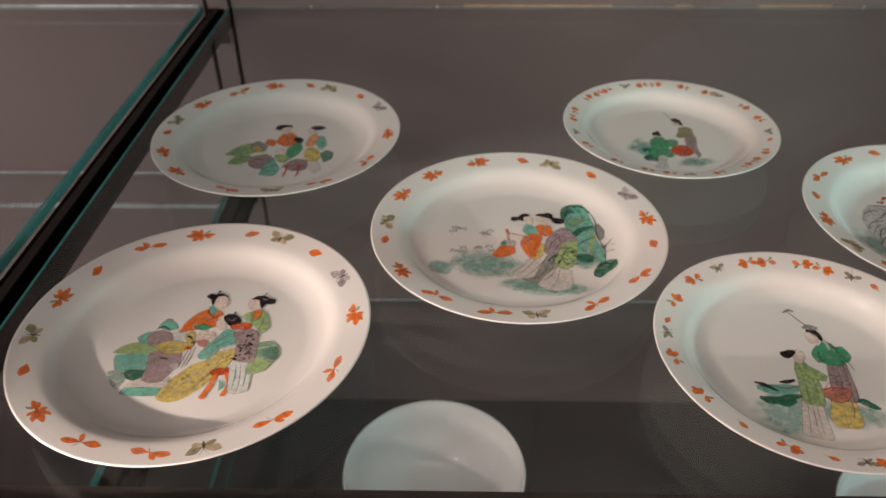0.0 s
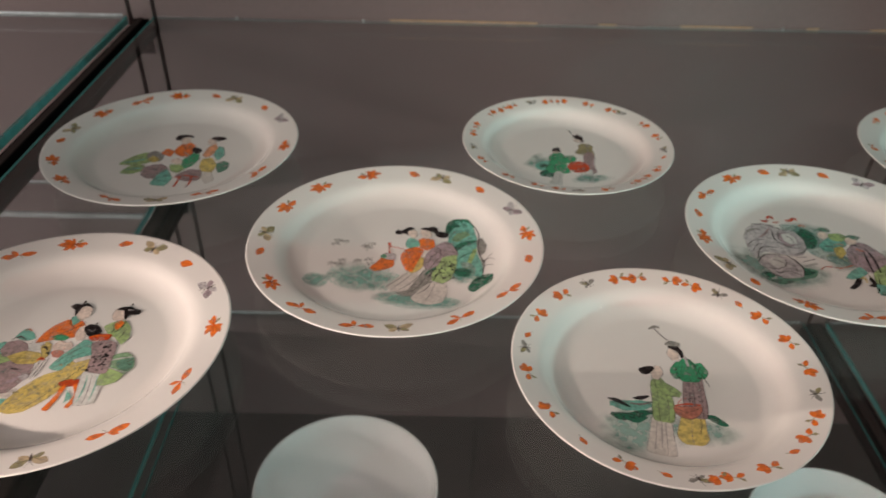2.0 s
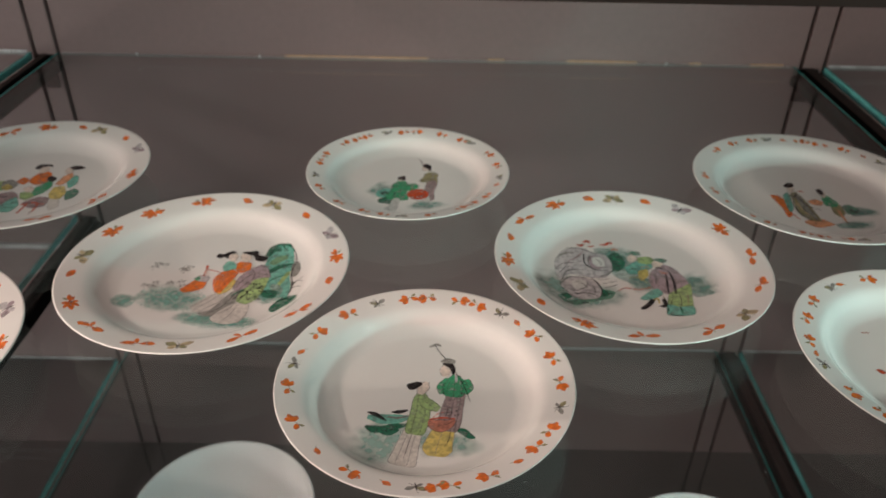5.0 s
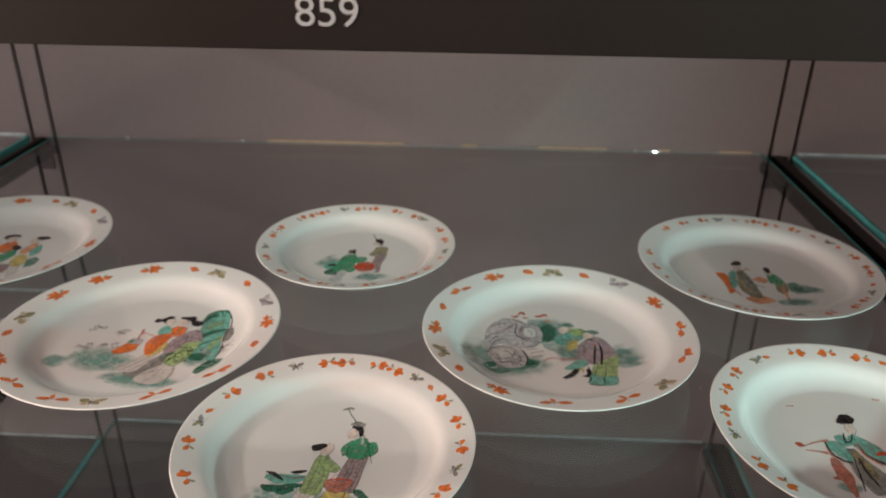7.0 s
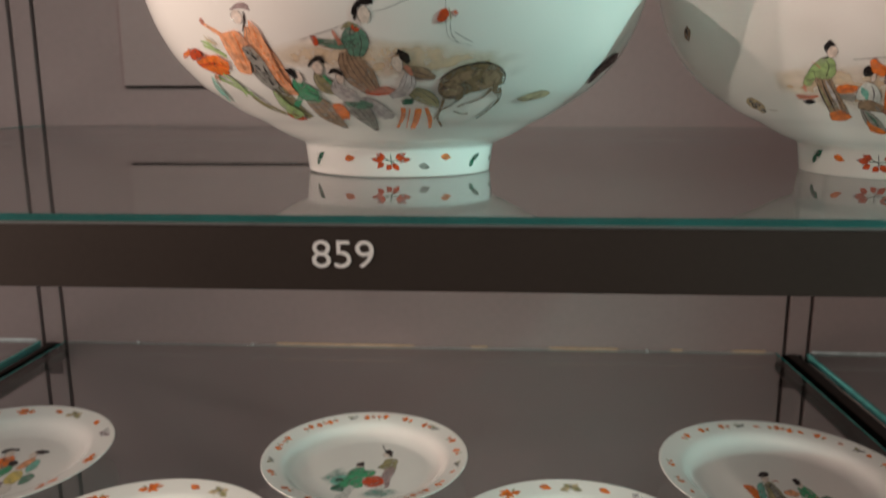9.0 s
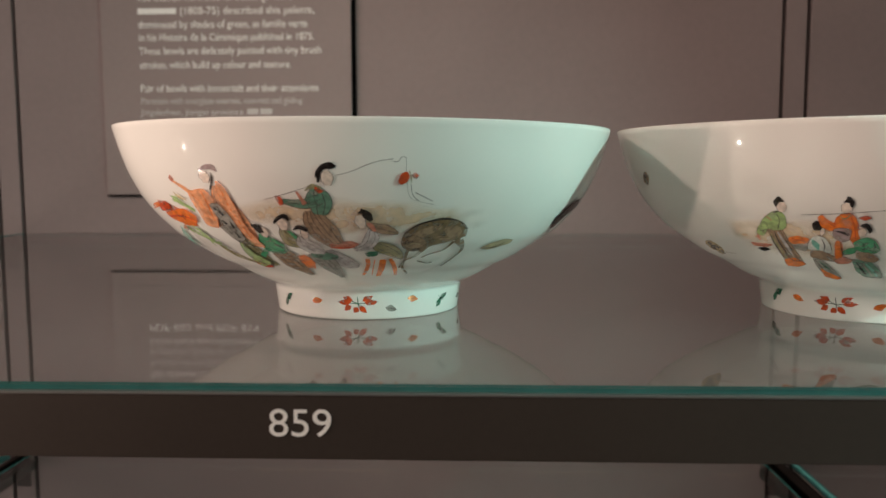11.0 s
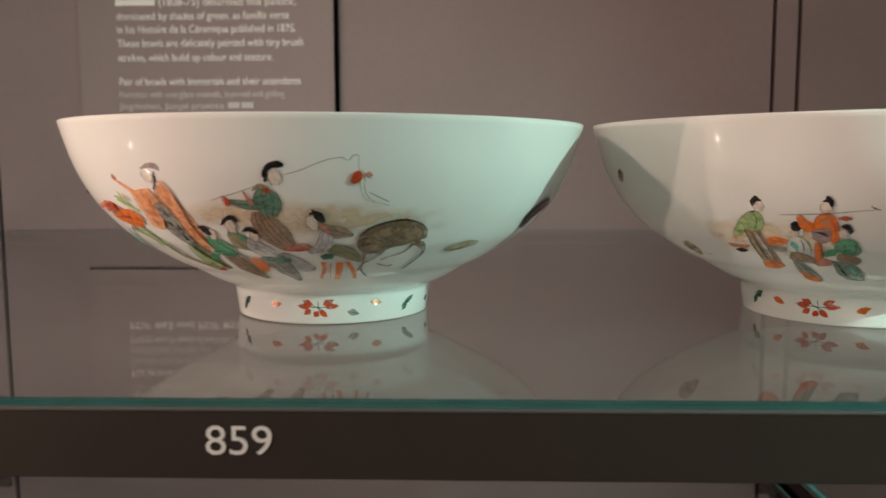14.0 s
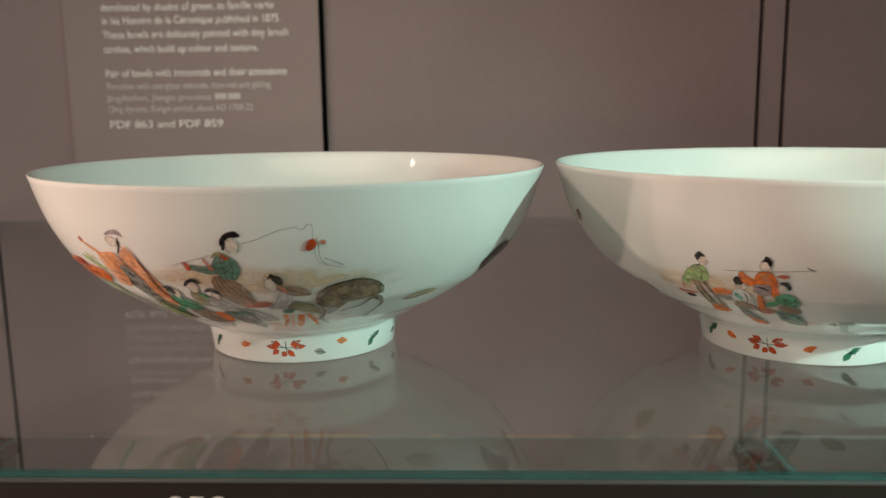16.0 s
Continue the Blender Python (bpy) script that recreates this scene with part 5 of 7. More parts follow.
plate_stroke(owner, INK, -1, (24.5, -50.9, 0.25), (25.6, -55.8, 0.61), (21.8, -61.5, 0.25))
plate_stroke(owner, PINE, -1, (37.3, -52.2, 0.51), (37.2, -57.1, 1.21), (36.6, -61.9, 0.50))
plate_stroke(owner, INK, -1, (36.6, 0.7, 0.54), (34.0, -14.8, 1.06), (31.5, -31.5, 0.73))
plate_stroke(owner, INK, -1, (40.2, 3.6, 0.49), (41.0, -11.0, 1.28), (38.1, -30.4, 0.94))
plate_fill(owner, TEAL, SEPIA, (3.4, -39.9), (14.3, -28.5), (22.9, -24.0), (26.1, -32.5), (17.3, -39.5), (8.3, -42.3))
plate_stroke(owner, YELLOW, -1, (14.3, -43.0, 0.51), (19.4, -39.5, 1.24), (19.4, -46.2, 0.51))
plate_stroke(owner, OLIVE, -1, (25.6, -35.9, 0.52), (25.6, -42.7, 1.03), (24.5, -49.3, 0.41))
plate_stroke(owner, RED, -1, (-14.9, -29.4, 0.42), (-6.8, -23.9, 0.68), (5.1, -26.2, 0.58), (17.4, -21.5, 0.42))
plate_fill(owner, BLACK, None, (0.3, -54.9), (7.2, -48.1), (12.9, -40.5), (16.6, -42.1), (12.3, -49.6), (4.3, -56.4))
plate_fill(owner, BLACK, None, (17.9, -51.1), (22.8, -48.5), (23.0, -41.1), (26.6, -39.3), (27.1, -47.6), (23.3, -53.4))
plate_fill(owner, BLUSH, SOFT, (26.6, 18.3), (32.2, 24.3), (36.9, 23.5), (37.6, 16.7), (32.1, 10.8), (26.9, 11.6))
plate_fill(owner, SPRUCE, None, (26.9, 23.2), (34.7, 27.3), (41.1, 26.5), (43.3, 22.7), (37.7, 18.7), (32.2, 22.3))
plate_stroke(owner, INK, -1, (28.5, 9.8, 0.44), (32.6, 10.9, 0.99), (34.2, 7.1, 0.44))

owner = PLATES["f"]
dab(owner, "painted_haze", MIST, "haze", 11.7, -60.2, 51.8, -55.1, 8.2)
dab(owner, "painted_haze", MIST, "haze", 30.7, -31.6, 68, -29.1, 7.7)
plate_fill(owner, HAZE, None, (37.3, -22.5), (51.2, -17.5), (65.2, -28.1), (46.8, -37.1), (33.0, -39.4))
plate_fill(owner, HAZE, None, (7.3, -57.3), (23.6, -52.4), (45.2, -56.9), (25.1, -64.3), (10.3, -65.4))
plate_fill(owner, ORANGE, RED, (-40.7, 5.3), (-30.8, 4.7), (-27.6, -10.1), (-31.3, -37.9), (-37.7, -43.4), (-37.4, -18.9))
plate_stroke(owner, RED, -1, (-37.2, -39.6, 0.37), (-30.4, -36.5, 0.98), (-26.9, -48.8, 0.48))
plate_fill(owner, TEAL, SEPIA, (-25.3, 6.5), (-17.2, 12.7), (-24.6, -23.2), (-31.7, -32.8), (-30.4, -15.7))
plate_fill(owner, APRICOT, ORANGE, (-24.4, -52.3), (-6.1, -44.8), (6.7, -57.3), (-12.0, -64.7), (-19.9, -60.5))
plate_fill(owner, OLIVE, SEPIA, (-18.0, 5.7), (-8.4, 14.8), (-5.1, -3.0), (-4.2, -29.5), (-4.6, -50.9), (-16.4, -49.3), (-21.8, -32.1))
plate_fill(owner, GREY, SEPIA, (-12.5, 7.5), (-7.4, 7.9), (-7.1, -23.2), (-6.8, -48.6), (-12.0, -42.7), (-14.5, -19.8))
plate_stroke(owner, INK, -1, (-9.9, -0.6, 0.38), (-7.4, -16.6, 0.81), (4.2, -27.5, 0.49))
plate_stroke(owner, INK, -1, (-21.9, -9.7, 0.38), (-21.8, -35.9, 0.86), (-14.6, -49.1, 0.36))
plate_stroke(owner, INK, -1, (-15.5, 10.1, 0.32), (-14.2, 1.8, 0.77), (-8.6, 12.0, 0.39))
plate_stroke(owner, OCHRE, -1, (-17.1, -3.9, 0.38), (-15.7, -27.7, 0.99), (-10.0, -47.6, 0.36))
plate_fill(owner, APRICOT, SOFT, (-2.6, -6.9), (7.6, -2.0), (13.7, -9.7), (7.7, -16.8), (-1.0, -13.5))
plate_stroke(owner, ROSE, -1, (-6.5, 15.0, 0.52), (-2.1, 16.7, 1.55), (0.8, 14.1, 0.52))
plate_fill(owner, BLUSH, SOFT, (-14.9, 22.9), (-9.7, 27.7), (-7.1, 23.5), (-10.8, 13.2), (-16.4, 11.4))
plate_fill(owner, BLACK, None, (-17.1, 28.6), (-10.3, 36.5), (-4.2, 35.5), (-5.1, 28.0), (-10.6, 24.7), (-15.1, 24.4))
plate_fill(owner, OLIVE, SEPIA, (19.1, -17.3), (30.1, -13.8), (28.0, -33.5), (19.1, -41.7), (15.4, -31.8))
plate_fill(owner, SPRUCE, None, (31.1, -17.7), (40.7, -13.0), (47.6, -25.6), (38.7, -35.2), (30.0, -34.6))
plate_stroke(owner, INK, -1, (36.3, -25.1, 0.49), (39.4, -30.1, 1.48), (46.4, -25.7, 0.49))
plate_stroke(owner, APRICOT, -1, (22.9, -27.4, 1.23), (22.0, -40.2, 1.58), (21.2, -52.6, 0.84))
plate_stroke(owner, INK, -1, (22.1, -50.1, 0.48), (22.7, -54.9, 1.20), (25.8, -55.9, 0.48))
plate_fill(owner, GREEN, SEPIA, (16.4, 4.1), (25.4, 4.8), (29.8, -11.2), (23.2, -19.6), (13.4, -16.4))
plate_stroke(owner, PINE, -1, (18.4, -1.2, 0.25), (21.1, -7.8, 0.63), (23.3, -15.6, 0.25))
plate_fill(owner, BLUSH, SOFT, (18.8, 11.3), (24.3, 14.5), (23.3, 6.0), (17.6, 0.1))
plate_fill(owner, BLACK, None, (16.5, 19.6), (21.3, 22.8), (23.9, 17.3), (21.1, 8.6), (17.2, 8.3))

owner = PLATES["g"]
dab(owner, "painted_haze", MIST, "haze", -39.7, -46.2, -19.9, -47.4, 6.1)
plate_stroke(owner, ROSE, -1, (-29.5, -15.1, 2.15), (-28.9, -23.9, 4.79), (-27.9, -33.7, 6.09), (-28, -45.5, 3.35), (-28.5, -55.8, 1.40))
plate_stroke(owner, ROSE, -1, (-37.4, -36.6, 1.19), (-33.2, -36.4, 2.38), (-25.2, -31.1, 1.72))
plate_stroke(owner, GREY, 4, (-10.9, -3.6, 3.15), (-11.1, -17.8, 7.77), (-7.7, -33.7, 11.34), (-5, -49.9, 9.82))
plate_stroke(owner, OLIVE, -1, (-10.3, -6.2, 2.38), (-7.6, -21.4, 4.20), (-3.6, -34.6, 2.43))
plate_stroke(owner, INK, -1, (-9.4, -13.9, 0.77), (-9.7, -29, 1.20), (-7.5, -43.1, 0.83))
plate_stroke(owner, INK, -1, (-12.9, -14.1, 0.34), (-17.1, -35.4, 0.65), (-20.1, -49.7, 0.32))
plate_stroke(owner, TEAL, 1, (-3.8, 13.1, 3.54), (-0.2, 5, 7.24), (5.8, -3.9, 7.99), (11.9, -13.9, 4.99))
plate_stroke(owner, TEAL, 1, (-26.7, 4.8, 2.29), (-21.7, -0.3, 7.03), (-18.5, -9.3, 5.14), (-15.8, -16.9, 1.92))
plate_stroke(owner, TEAL, 1, (-14.8, 12.4, 3.44), (-12.6, 7, 5.45), (-10.4, 1.7, 3.39))
plate_stroke(owner, INK, -1, (-27.8, 4.1, 0.59), (-28, -7.3, 1.01), (-22.4, -16.6, 1.37), (-16.6, -18.8, 0.82))
plate_stroke(owner, ROSE, -1, (-28.9, -0.7, 0.40), (-28.4, -12.5, 0.91), (-23.5, -21.1, 0.51))
plate_stroke(owner, INK, -1, (-3.2, 2.2, 0.68), (-1.2, -10.9, 1.47), (8.6, -19.2, 1.40))
plate_stroke(owner, ROSE, -1, (-3.8, 4.8, 0.44), (-2.4, -9.6, 1.00), (6.5, -21.8, 0.81))
plate_stroke(owner, INK, -1, (-8.4, 17, 0.51), (-11.3, 5.7, 0.91), (-6.5, 6.7, 0.61), (-1.7, 16, 0.45))
plate_stroke(owner, BLUSH, 0, (0.5, 27.5, 2.89), (-0.6, 21.7, 4.29), (-1.7, 16, 2.37))
plate_stroke(owner, BLACK, -1, (-8, 29.9, 1.17), (-4.1, 31.6, 3.89), (1.8, 34.9, 6.70), (2.6, 29.1, 1.85))
plate_stroke(owner, RED, -1, (-51.5, 2, 1.15), (-48.6, 0.1, 3.04), (-45.6, -1.1, 1.13))
plate_stroke(owner, ROSE, -1, (-45.6, -1.1, 0.41), (-34.6, 3.7, 0.69), (-25.2, 6.3, 1.36))
plate_stroke(owner, ROSE, -1, (-45.8, -6.4, 0.63), (-38.4, -7.2, 0.85), (-31.2, -8.8, 1.61))
plate_stroke(owner, RED, -1, (6.4, -9.1, 0.98), (10.9, -6.9, 2.37), (15, -7.3, 2.09))
plate_stroke(owner, ROSE, -1, (-42.6, 49.5, 0.64), (-35.9, 49.9, 0.64))
plate_stroke(owner, ROSE, -1, (34.6, 62.9, 0.73), (40.7, 61.7, 0.73))

owner = PLATES["h"]
rim_band(PLATES["a"], flower=(102, -1, -135, -157, 146), leaf=(82, 48, -179), moth=(70, -82, 168), grey_moth=(30,), pair=(-31, -60, -103, 123))
rim_band(PLATES["b"], flower=(107, 8, -148, 153, 131), leaf=(84, 49, -12, -170), moth=(70, -86, 176), grey_moth=(27,), pair=(-36, -62, -102, -126))
rim_band(PLATES["c"], sprig=(140, 129, 121, 95, 87, 68, 52, 26, 8, -33, -47, -56, -74, -101, -113, -131, -154, 161, 170), dot=(-18,), insect=(107, 46, -8, -91, -171))
rim_band(PLATES["d"], 1.12, sprig=(130, 99, 90, 75, 66, 31, 14, -1, -30, -40, -64, -84, -79, -118, -152, -173, 150), dot=(-51, -103, -134, 164, 43), insect=(115, 53, -16, -92, 172))
rim_band(PLATES["e"], flower=(120, 28, -121, -178), leaf=(101, 71, -142, 163), moth=(88, -46, -157), grey_moth=(53,), pair=(3, -20, -66, -96, 144))
rim_band(PLATES["f"], sprig=(135, 118, 104, 76, 69, 50, 10, -5, -12, -44, -54, -71, -96, -106, -114, -131, -171, 171), insect=(95, 29, -34, -88), dot=(85, 61, 39, 22, -24, -141, -158))
rim_band(PLATES["g"], 1.12, dot=(116, -180, 60, -20, -55), insect=(122, -173, 5, -85), sprig=(140, 155, 172, -156, -143, 100, 84, 69, 40, 20, -5, -40, -70, -100))
rim_band(PLATES["h"], flower=(103, 166, 7, -134), pair=(124, -22, -50, -88, -111), leaf=(147, 82, 50, -156), moth=(69, -174, -72), grey_moth=(30,))
plate_fill(owner, LEAF, SOFT, (-63.1, -12.3), (-58.9, -4.9), (-50.0, -0.5), (-28.7, 1.1), (-20.2, -3.8), (-20.7, -10.5), (-41.5, -12.6))
plate_fill(owner, TEAL, None, (-60.3, -14.1), (-24.3, -13.0), (-27.3, -32.4), (-43.9, -30.3), (-54.9, -31.0))
plate_fill(owner, PINE, None, (-49.9, -33.3), (-44.3, -29.2), (-33.2, -29.6), (-33.2, -37.0), (-37.9, -40.4), (-44.4, -38.3))
plate_fill(owner, MIST, None, (-60.1, -31.7), (-50.8, -29.8), (-44.0, -39.4), (-47.4, -49.4), (-53.5, -44.0))
plate_fill(owner, CREAM, SOFT, (-43.1, -46.6), (-36.6, -39.3), (-19.6, -40.7), (-11.8, -36.7), (-12.8, -46.7), (-29.9, -46.9))
plate_fill(owner, TEAL, SEPIA, (-43.6, -53.1), (-41.3, -47.1), (-15.2, -46.7), (-16.9, -54.3), (-31.2, -55.1))
plate_fill(owner, TEAL, SEPIA, (-50.4, 4.6), (-46.4, 9.7), (-42.7, 11.7), (-37.3, 4.7), (-38.7, -1.6), (-45.2, -1.7))
plate_fill(owner, TEAL, SEPIA, (-37.7, 16.9), (-35.5, 24.2), (-32.8, 26.9), (-25.3, 21.7), (-21.8, 15.8), (-28.1, 13.2))
plate_stroke(owner, ROSE, -1, (-33.5, 24.9, 0.45), (-31.2, 26.3, 0.99), (-27.9, 24.3, 0.45))
plate_fill(owner, PLUM, SEPIA, (-42.6, 2.1), (-40.7, 11.1), (-32.7, 13.7), (-24.0, 8.7), (-21.7, 1.1), (-26.9, -4.5), (-36.4, -4.6))
plate_stroke(owner, SEPIA, -1, (-38.9, 13.7, 0.27), (-34.4, 17.6, 1.07), (-27.8, 13.8, 0.27))
plate_fill(owner, PALE, SOFT, (-24.5, 8.7), (-20.3, 13.9), (-14.2, 11.4), (-12.9, 3.8), (-19.3, 1.8))
plate_fill(owner, PLUM, SEPIA, (-35.5, -12.6), (-26.0, -7.6), (-12.3, -8.6), (-9.2, -21.7), (-13.4, -32.8), (-17.2, -40.7), (-26.5, -42.5), (-32.9, -39.2), (-33.0, -26.7))
plate_stroke(owner, SEPIA, -1, (-26.3, -17.2, 0.34), (-22.9, -17.2, 1.10), (-19.2, -18.3, 0.34))
plate_stroke(owner, GREY, -1, (-24.2, -21.3, 0.21), (-21.6, -21.3, 0.67), (-18.5, -21.9, 0.21))
plate_stroke(owner, LILAC, -1, (-25.6, -32.4, 0.41), (-19.1, -29.4, 1.67), (-15.1, -20.6, 0.42))
plate_fill(owner, YELLOW, SOFT, (-33.8, -4.6), (-24.5, 1.7), (-12.8, 0.6), (-6.7, -5.5), (-11.8, -11.6), (-24.6, -11.8))
plate_stroke(owner, OLIVE, -1, (-30.5, -7.0, 0.18), (-22.2, -5.7, 0.39), (-12.6, -6.2, 0.18))
plate_fill(owner, ORANGE, RED, (-19.8, 10.7), (-18.2, 21.8), (-13.2, 31.2), (-5.5, 38.2), (6.2, 36.9), (11.3, 29.5), (9.3, 19.5), (2.2, 16.1), (-6.3, 14.7), (-12.8, 12.7))
plate_stroke(owner, RED, -1, (-15.7, 16.6, 0.18), (-10.0, 24.5, 0.31), (-0.1, 28.0, 0.18))
plate_stroke(owner, RED, -1, (-5.6, 15.4, 0.18), (-0.1, 21.4, 0.31), (7.8, 25.4, 0.18))
plate_fill(owner, TEAL, None, (-4.0, 41.0), (1.0, 43.1), (4.1, 36.2), (0.4, 31.4))
plate_stroke(owner, INK, -1, (-3.7, 41.7, 0.28), (-2.6, 34.1, 0.41), (3.3, 28.7, 0.32))
plate_stroke(owner, INK, -1, (9.3, 35.6, 0.23), (3.1, 28.1, 0.41), (-4.6, 21.3, 0.22))
plate_fill(owner, YELLOW, SEPIA, (-13.6, 6.3), (-11.1, 12.7), (-6.5, 8.9), (-4.2, -3.6), (-7.4, -6.1))
plate_stroke(owner, INK, -1, (-12.6, 5.7, 0.35), (-10.1, 6.3, 1.14), (-7.0, 3.2, 0.35))
plate_stroke(owner, INK, -1, (-7.5, -1.2, 0.35), (-5.7, 0.1, 1.04), (-4.2, -2.4, 0.26))
plate_fill(owner, GREEN, SEPIA, (-9.9, 17.9), (-4.6, 21.3), (3.6, 17.5), (0.9, 14.2), (-6.1, 14.1))
plate_fill(owner, BLUSH, ROSE, (-4.8, 7.7), (-2.4, 13.5), (2.5, 11.6), (6.0, 5.3), (2.6, 1.5), (-2.1, 2.6))
plate_fill(owner, BLUSH, ROSE, (2.0, 10.3), (6.3, 12.3), (9.7, 7.9), (8.2, 3.4), (4.2, 5.3))
plate_fill(owner, ROSE, SOFT, (-3.9, 1.4), (0.4, 3.3), (6.1, 1.5), (6.0, -4.7), (-0.2, -4.2))
plate_stroke(owner, RED, -1, (-10.3, -8.0, 0.60), (-8.3, -6.1, 1.72), (-5.3, -7.3, 0.52))
plate_stroke(owner, INK, -1, (-4.5, -7.3, 0.18), (-5.6, -18.1, 0.34), (-7.1, -27.5, 0.18))
plate_stroke(owner, INK, -1, (-2.6, -4.8, 0.18), (-3.0, -16.9, 0.34), (-4.9, -26.3, 0.18))
plate_stroke(owner, INK, -1, (-6.9, -4.9, 0.18), (-8.0, -15.8, 0.30), (-9.5, -25.2, 0.18))
plate_fill(owner, STONE, SOFT, (-16.2, -25.3), (-12.2, -21.8), (-8.6, -25.2), (-11.6, -29.3))
plate_fill(owner, BLUSH, SOFT, (6.5, 20.1), (6.9, 28.8), (10.8, 31.5), (14.6, 23.5), (14.5, 15.0), (10.2, 14.3))
plate_fill(owner, TEAL, SEPIA, (1.4, -14.5), (5.3, -3.5), (11.3, 6.6), (16.2, 15.0), (23.6, 11.9), (28.3, -1.9), (21.2, -5.1), (16.0, -10.1), (11.3, -17.9), (4.9, -18.0))
plate_stroke(owner, SPRUCE, -1, (5.1, -10.8, 0.18), (10.2, -0.9, 0.52), (19.3, 8.0, 0.18))
plate_stroke(owner, SPRUCE, -1, (10.9, -13.2, 0.18), (15.2, -3.4, 0.43), (23.2, 3.0, 0.18))
plate_fill(owner, BLACK, None, (10.5, 28.8), (13.6, 32.9), (20.7, 31.7), (25.9, 25.0), (24.3, 18.4), (17.5, 18.9), (13.2, 23.5))
plate_stroke(owner, STONE, -1, (14.6, 26.9, 0.18), (18.3, 24.9, 0.31), (20.8, 27.6, 0.18))
plate_stroke(owner, BLACK, -1, (17.7, 33.0, 0.45), (19.0, 35.0, 0.73))
plate_fill(owner, YELLOW, OLIVE, (-16.9, -55.4), (-13.8, -46.2), (-8.9, -35.5), (0.3, -23.9), (11.3, -17.9), (17.1, -7.6), (27.8, -5.7), (29.3, -17.1), (26.0, -25.9), (18.7, -38.0), (11.3, -48.6), (2.1, -58.3), (-7.1, -61.1), (-14.1, -59.1))
plate_stroke(owner, OLIVE, -1, (-11.7, -55.3, 0.18), (1.0, -41.0, 0.37), (12.8, -20.3, 0.18))
plate_stroke(owner, OLIVE, -1, (-5.6, -59.5, 0.18), (7.8, -43.1, 0.37), (22.4, -20.1, 0.18))
plate_stroke(owner, SEPIA, -1, (0.6, -56.2, 0.18), (12.7, -38.6, 0.29), (25.5, -15.4, 0.18))
scatter(plate_here(owner), OLIVE, 1.7, -43.2, 14.7, 8.9, 16, 1.35)
scatter(plate_here(owner), OLIVE, 18.2, -20.2, 9.3, 8.3, 10, 1.35)
plate_fill(owner, CREAM, SOFT, (16.1, -7.0), (27.0, -2.0), (29.0, -5.0), (19.0, -10.0))
plate_fill(owner, RED, SEPIA, (15.4, -30.1), (22.1, -27.1), (31.7, -27.0), (32.1, -32.2), (22.4, -34.6), (16.3, -33.5))
plate_stroke(owner, ORANGE, -1, (20.6, -34.0, 1.40), (18.9, -46.3, 1.87), (16.0, -56.5, 2.08))
plate_stroke(owner, ORANGE, -1, (27.7, -32.8, 1.41), (32.2, -42.8, 1.55), (30.1, -53.7, 1.85))
plate_stroke(owner, RED, -1, (18.5, -34.0, 0.21), (16.7, -47.4, 0.28), (13.8, -56.0, 0.18))
plate_stroke(owner, TEAL, -1, (24.2, -38.5, 0.41), (27.5, -45.1, 2.03), (26.2, -49.4, 0.40))
plate_fill(owner, PALE, SOFT, (28.3, -20.1), (35.2, -20.6), (44.6, -21.0), (46.9, -48.1), (40.5, -51.9), (33.0, -51.0))
plate_stroke(owner, TEAL, -1, (32.8, -22.9, 0.21), (35.1, -36.1, 0.66), (35.1, -49.3, 0.20))
plate_stroke(owner, SOFT, -1, (36.2, -22.9, 0.18), (38.7, -37.2, 0.29), (39.4, -50.3, 0.18))
plate_stroke(owner, TEAL, -1, (40.5, -23.4, 0.18), (42.5, -36.0, 0.58), (42.9, -48.1, 0.18))
plate_fill(owner, JADE, SEPIA, (41.7, -7.9), (45.7, -0.5), (54.0, 1.5), (60.8, -4.6), (63.1, -14.3), (58.6, -21.4), (49.3, -17.4))
plate_fill(owner, SPRUCE, None, (48.6, -7.8), (54.5, -5.3), (59.7, -3.4), (62.6, -13.7), (59.3, -18.5), (51.2, -14.4))
plate_stroke(owner, STONE, -1, (42.6, -7.9, 0.34), (50.9, -4.7, 0.60), (59.6, -2.8, 0.34))
plate_stroke(owner, STONE, -1, (46.7, -15.1, 0.34), (53.7, -18.0, 0.59), (59.9, -19.6, 0.34))
plate_fill(owner, LEAF, SOFT, (41.5, -20.5), (46.8, -15.7), (58.2, -21.4), (55.8, -28.4), (49.2, -32.5), (42.6, -32.6))
plate_fill(owner, PLUM, SEPIA, (23.1, 10.6), (33.5, 15.2), (42.8, 10.8), (44.5, -4.8), (45.3, -20.4), (35.2, -20.6), (29.9, -17.7), (27.8, -2.0))
scatter(plate_here(owner), INK, 35.9, -3.1, 7.3, 15.1, 30, 1.35)
plate_fill(owner, LEAF, SEPIA, (25.3, 29.7), (31.1, 35.9), (39.9, 37.4), (46.3, 30.6), (49.2, 18.7), (45.6, 10.2), (38.2, 17.9), (32.0, 21.8))
plate_stroke(owner, SEPIA, -1, (43.0, 29.2, 0.18), (42.9, 21.2, 0.36), (40.7, 14.7, 0.18))
plate_fill(owner, ORANGE, RED, (32.6, 33.2), (36.6, 38.0), (39.7, 33.9), (36.4, 26.5))
plate_stroke(owner, INK, -1, (31.3, 33.1, 0.18), (34.6, 26.4, 0.36), (31.9, 22.4, 0.18))
plate_stroke(owner, INK, -1, (40.4, 37.4, 0.18), (39.4, 29.2, 0.36), (36.0, 23.8, 0.18))
plate_fill(owner, RED, SEPIA, (18.1, 18.3), (25.3, 21.7), (34.8, 21.1), (33.9, 15.2), (22.7, 13.8))
plate_stroke(owner, ORANGE, -1, (19.4, 18.3, 0.36), (25.8, 19.7, 0.71), (33.5, 19.1, 0.36))
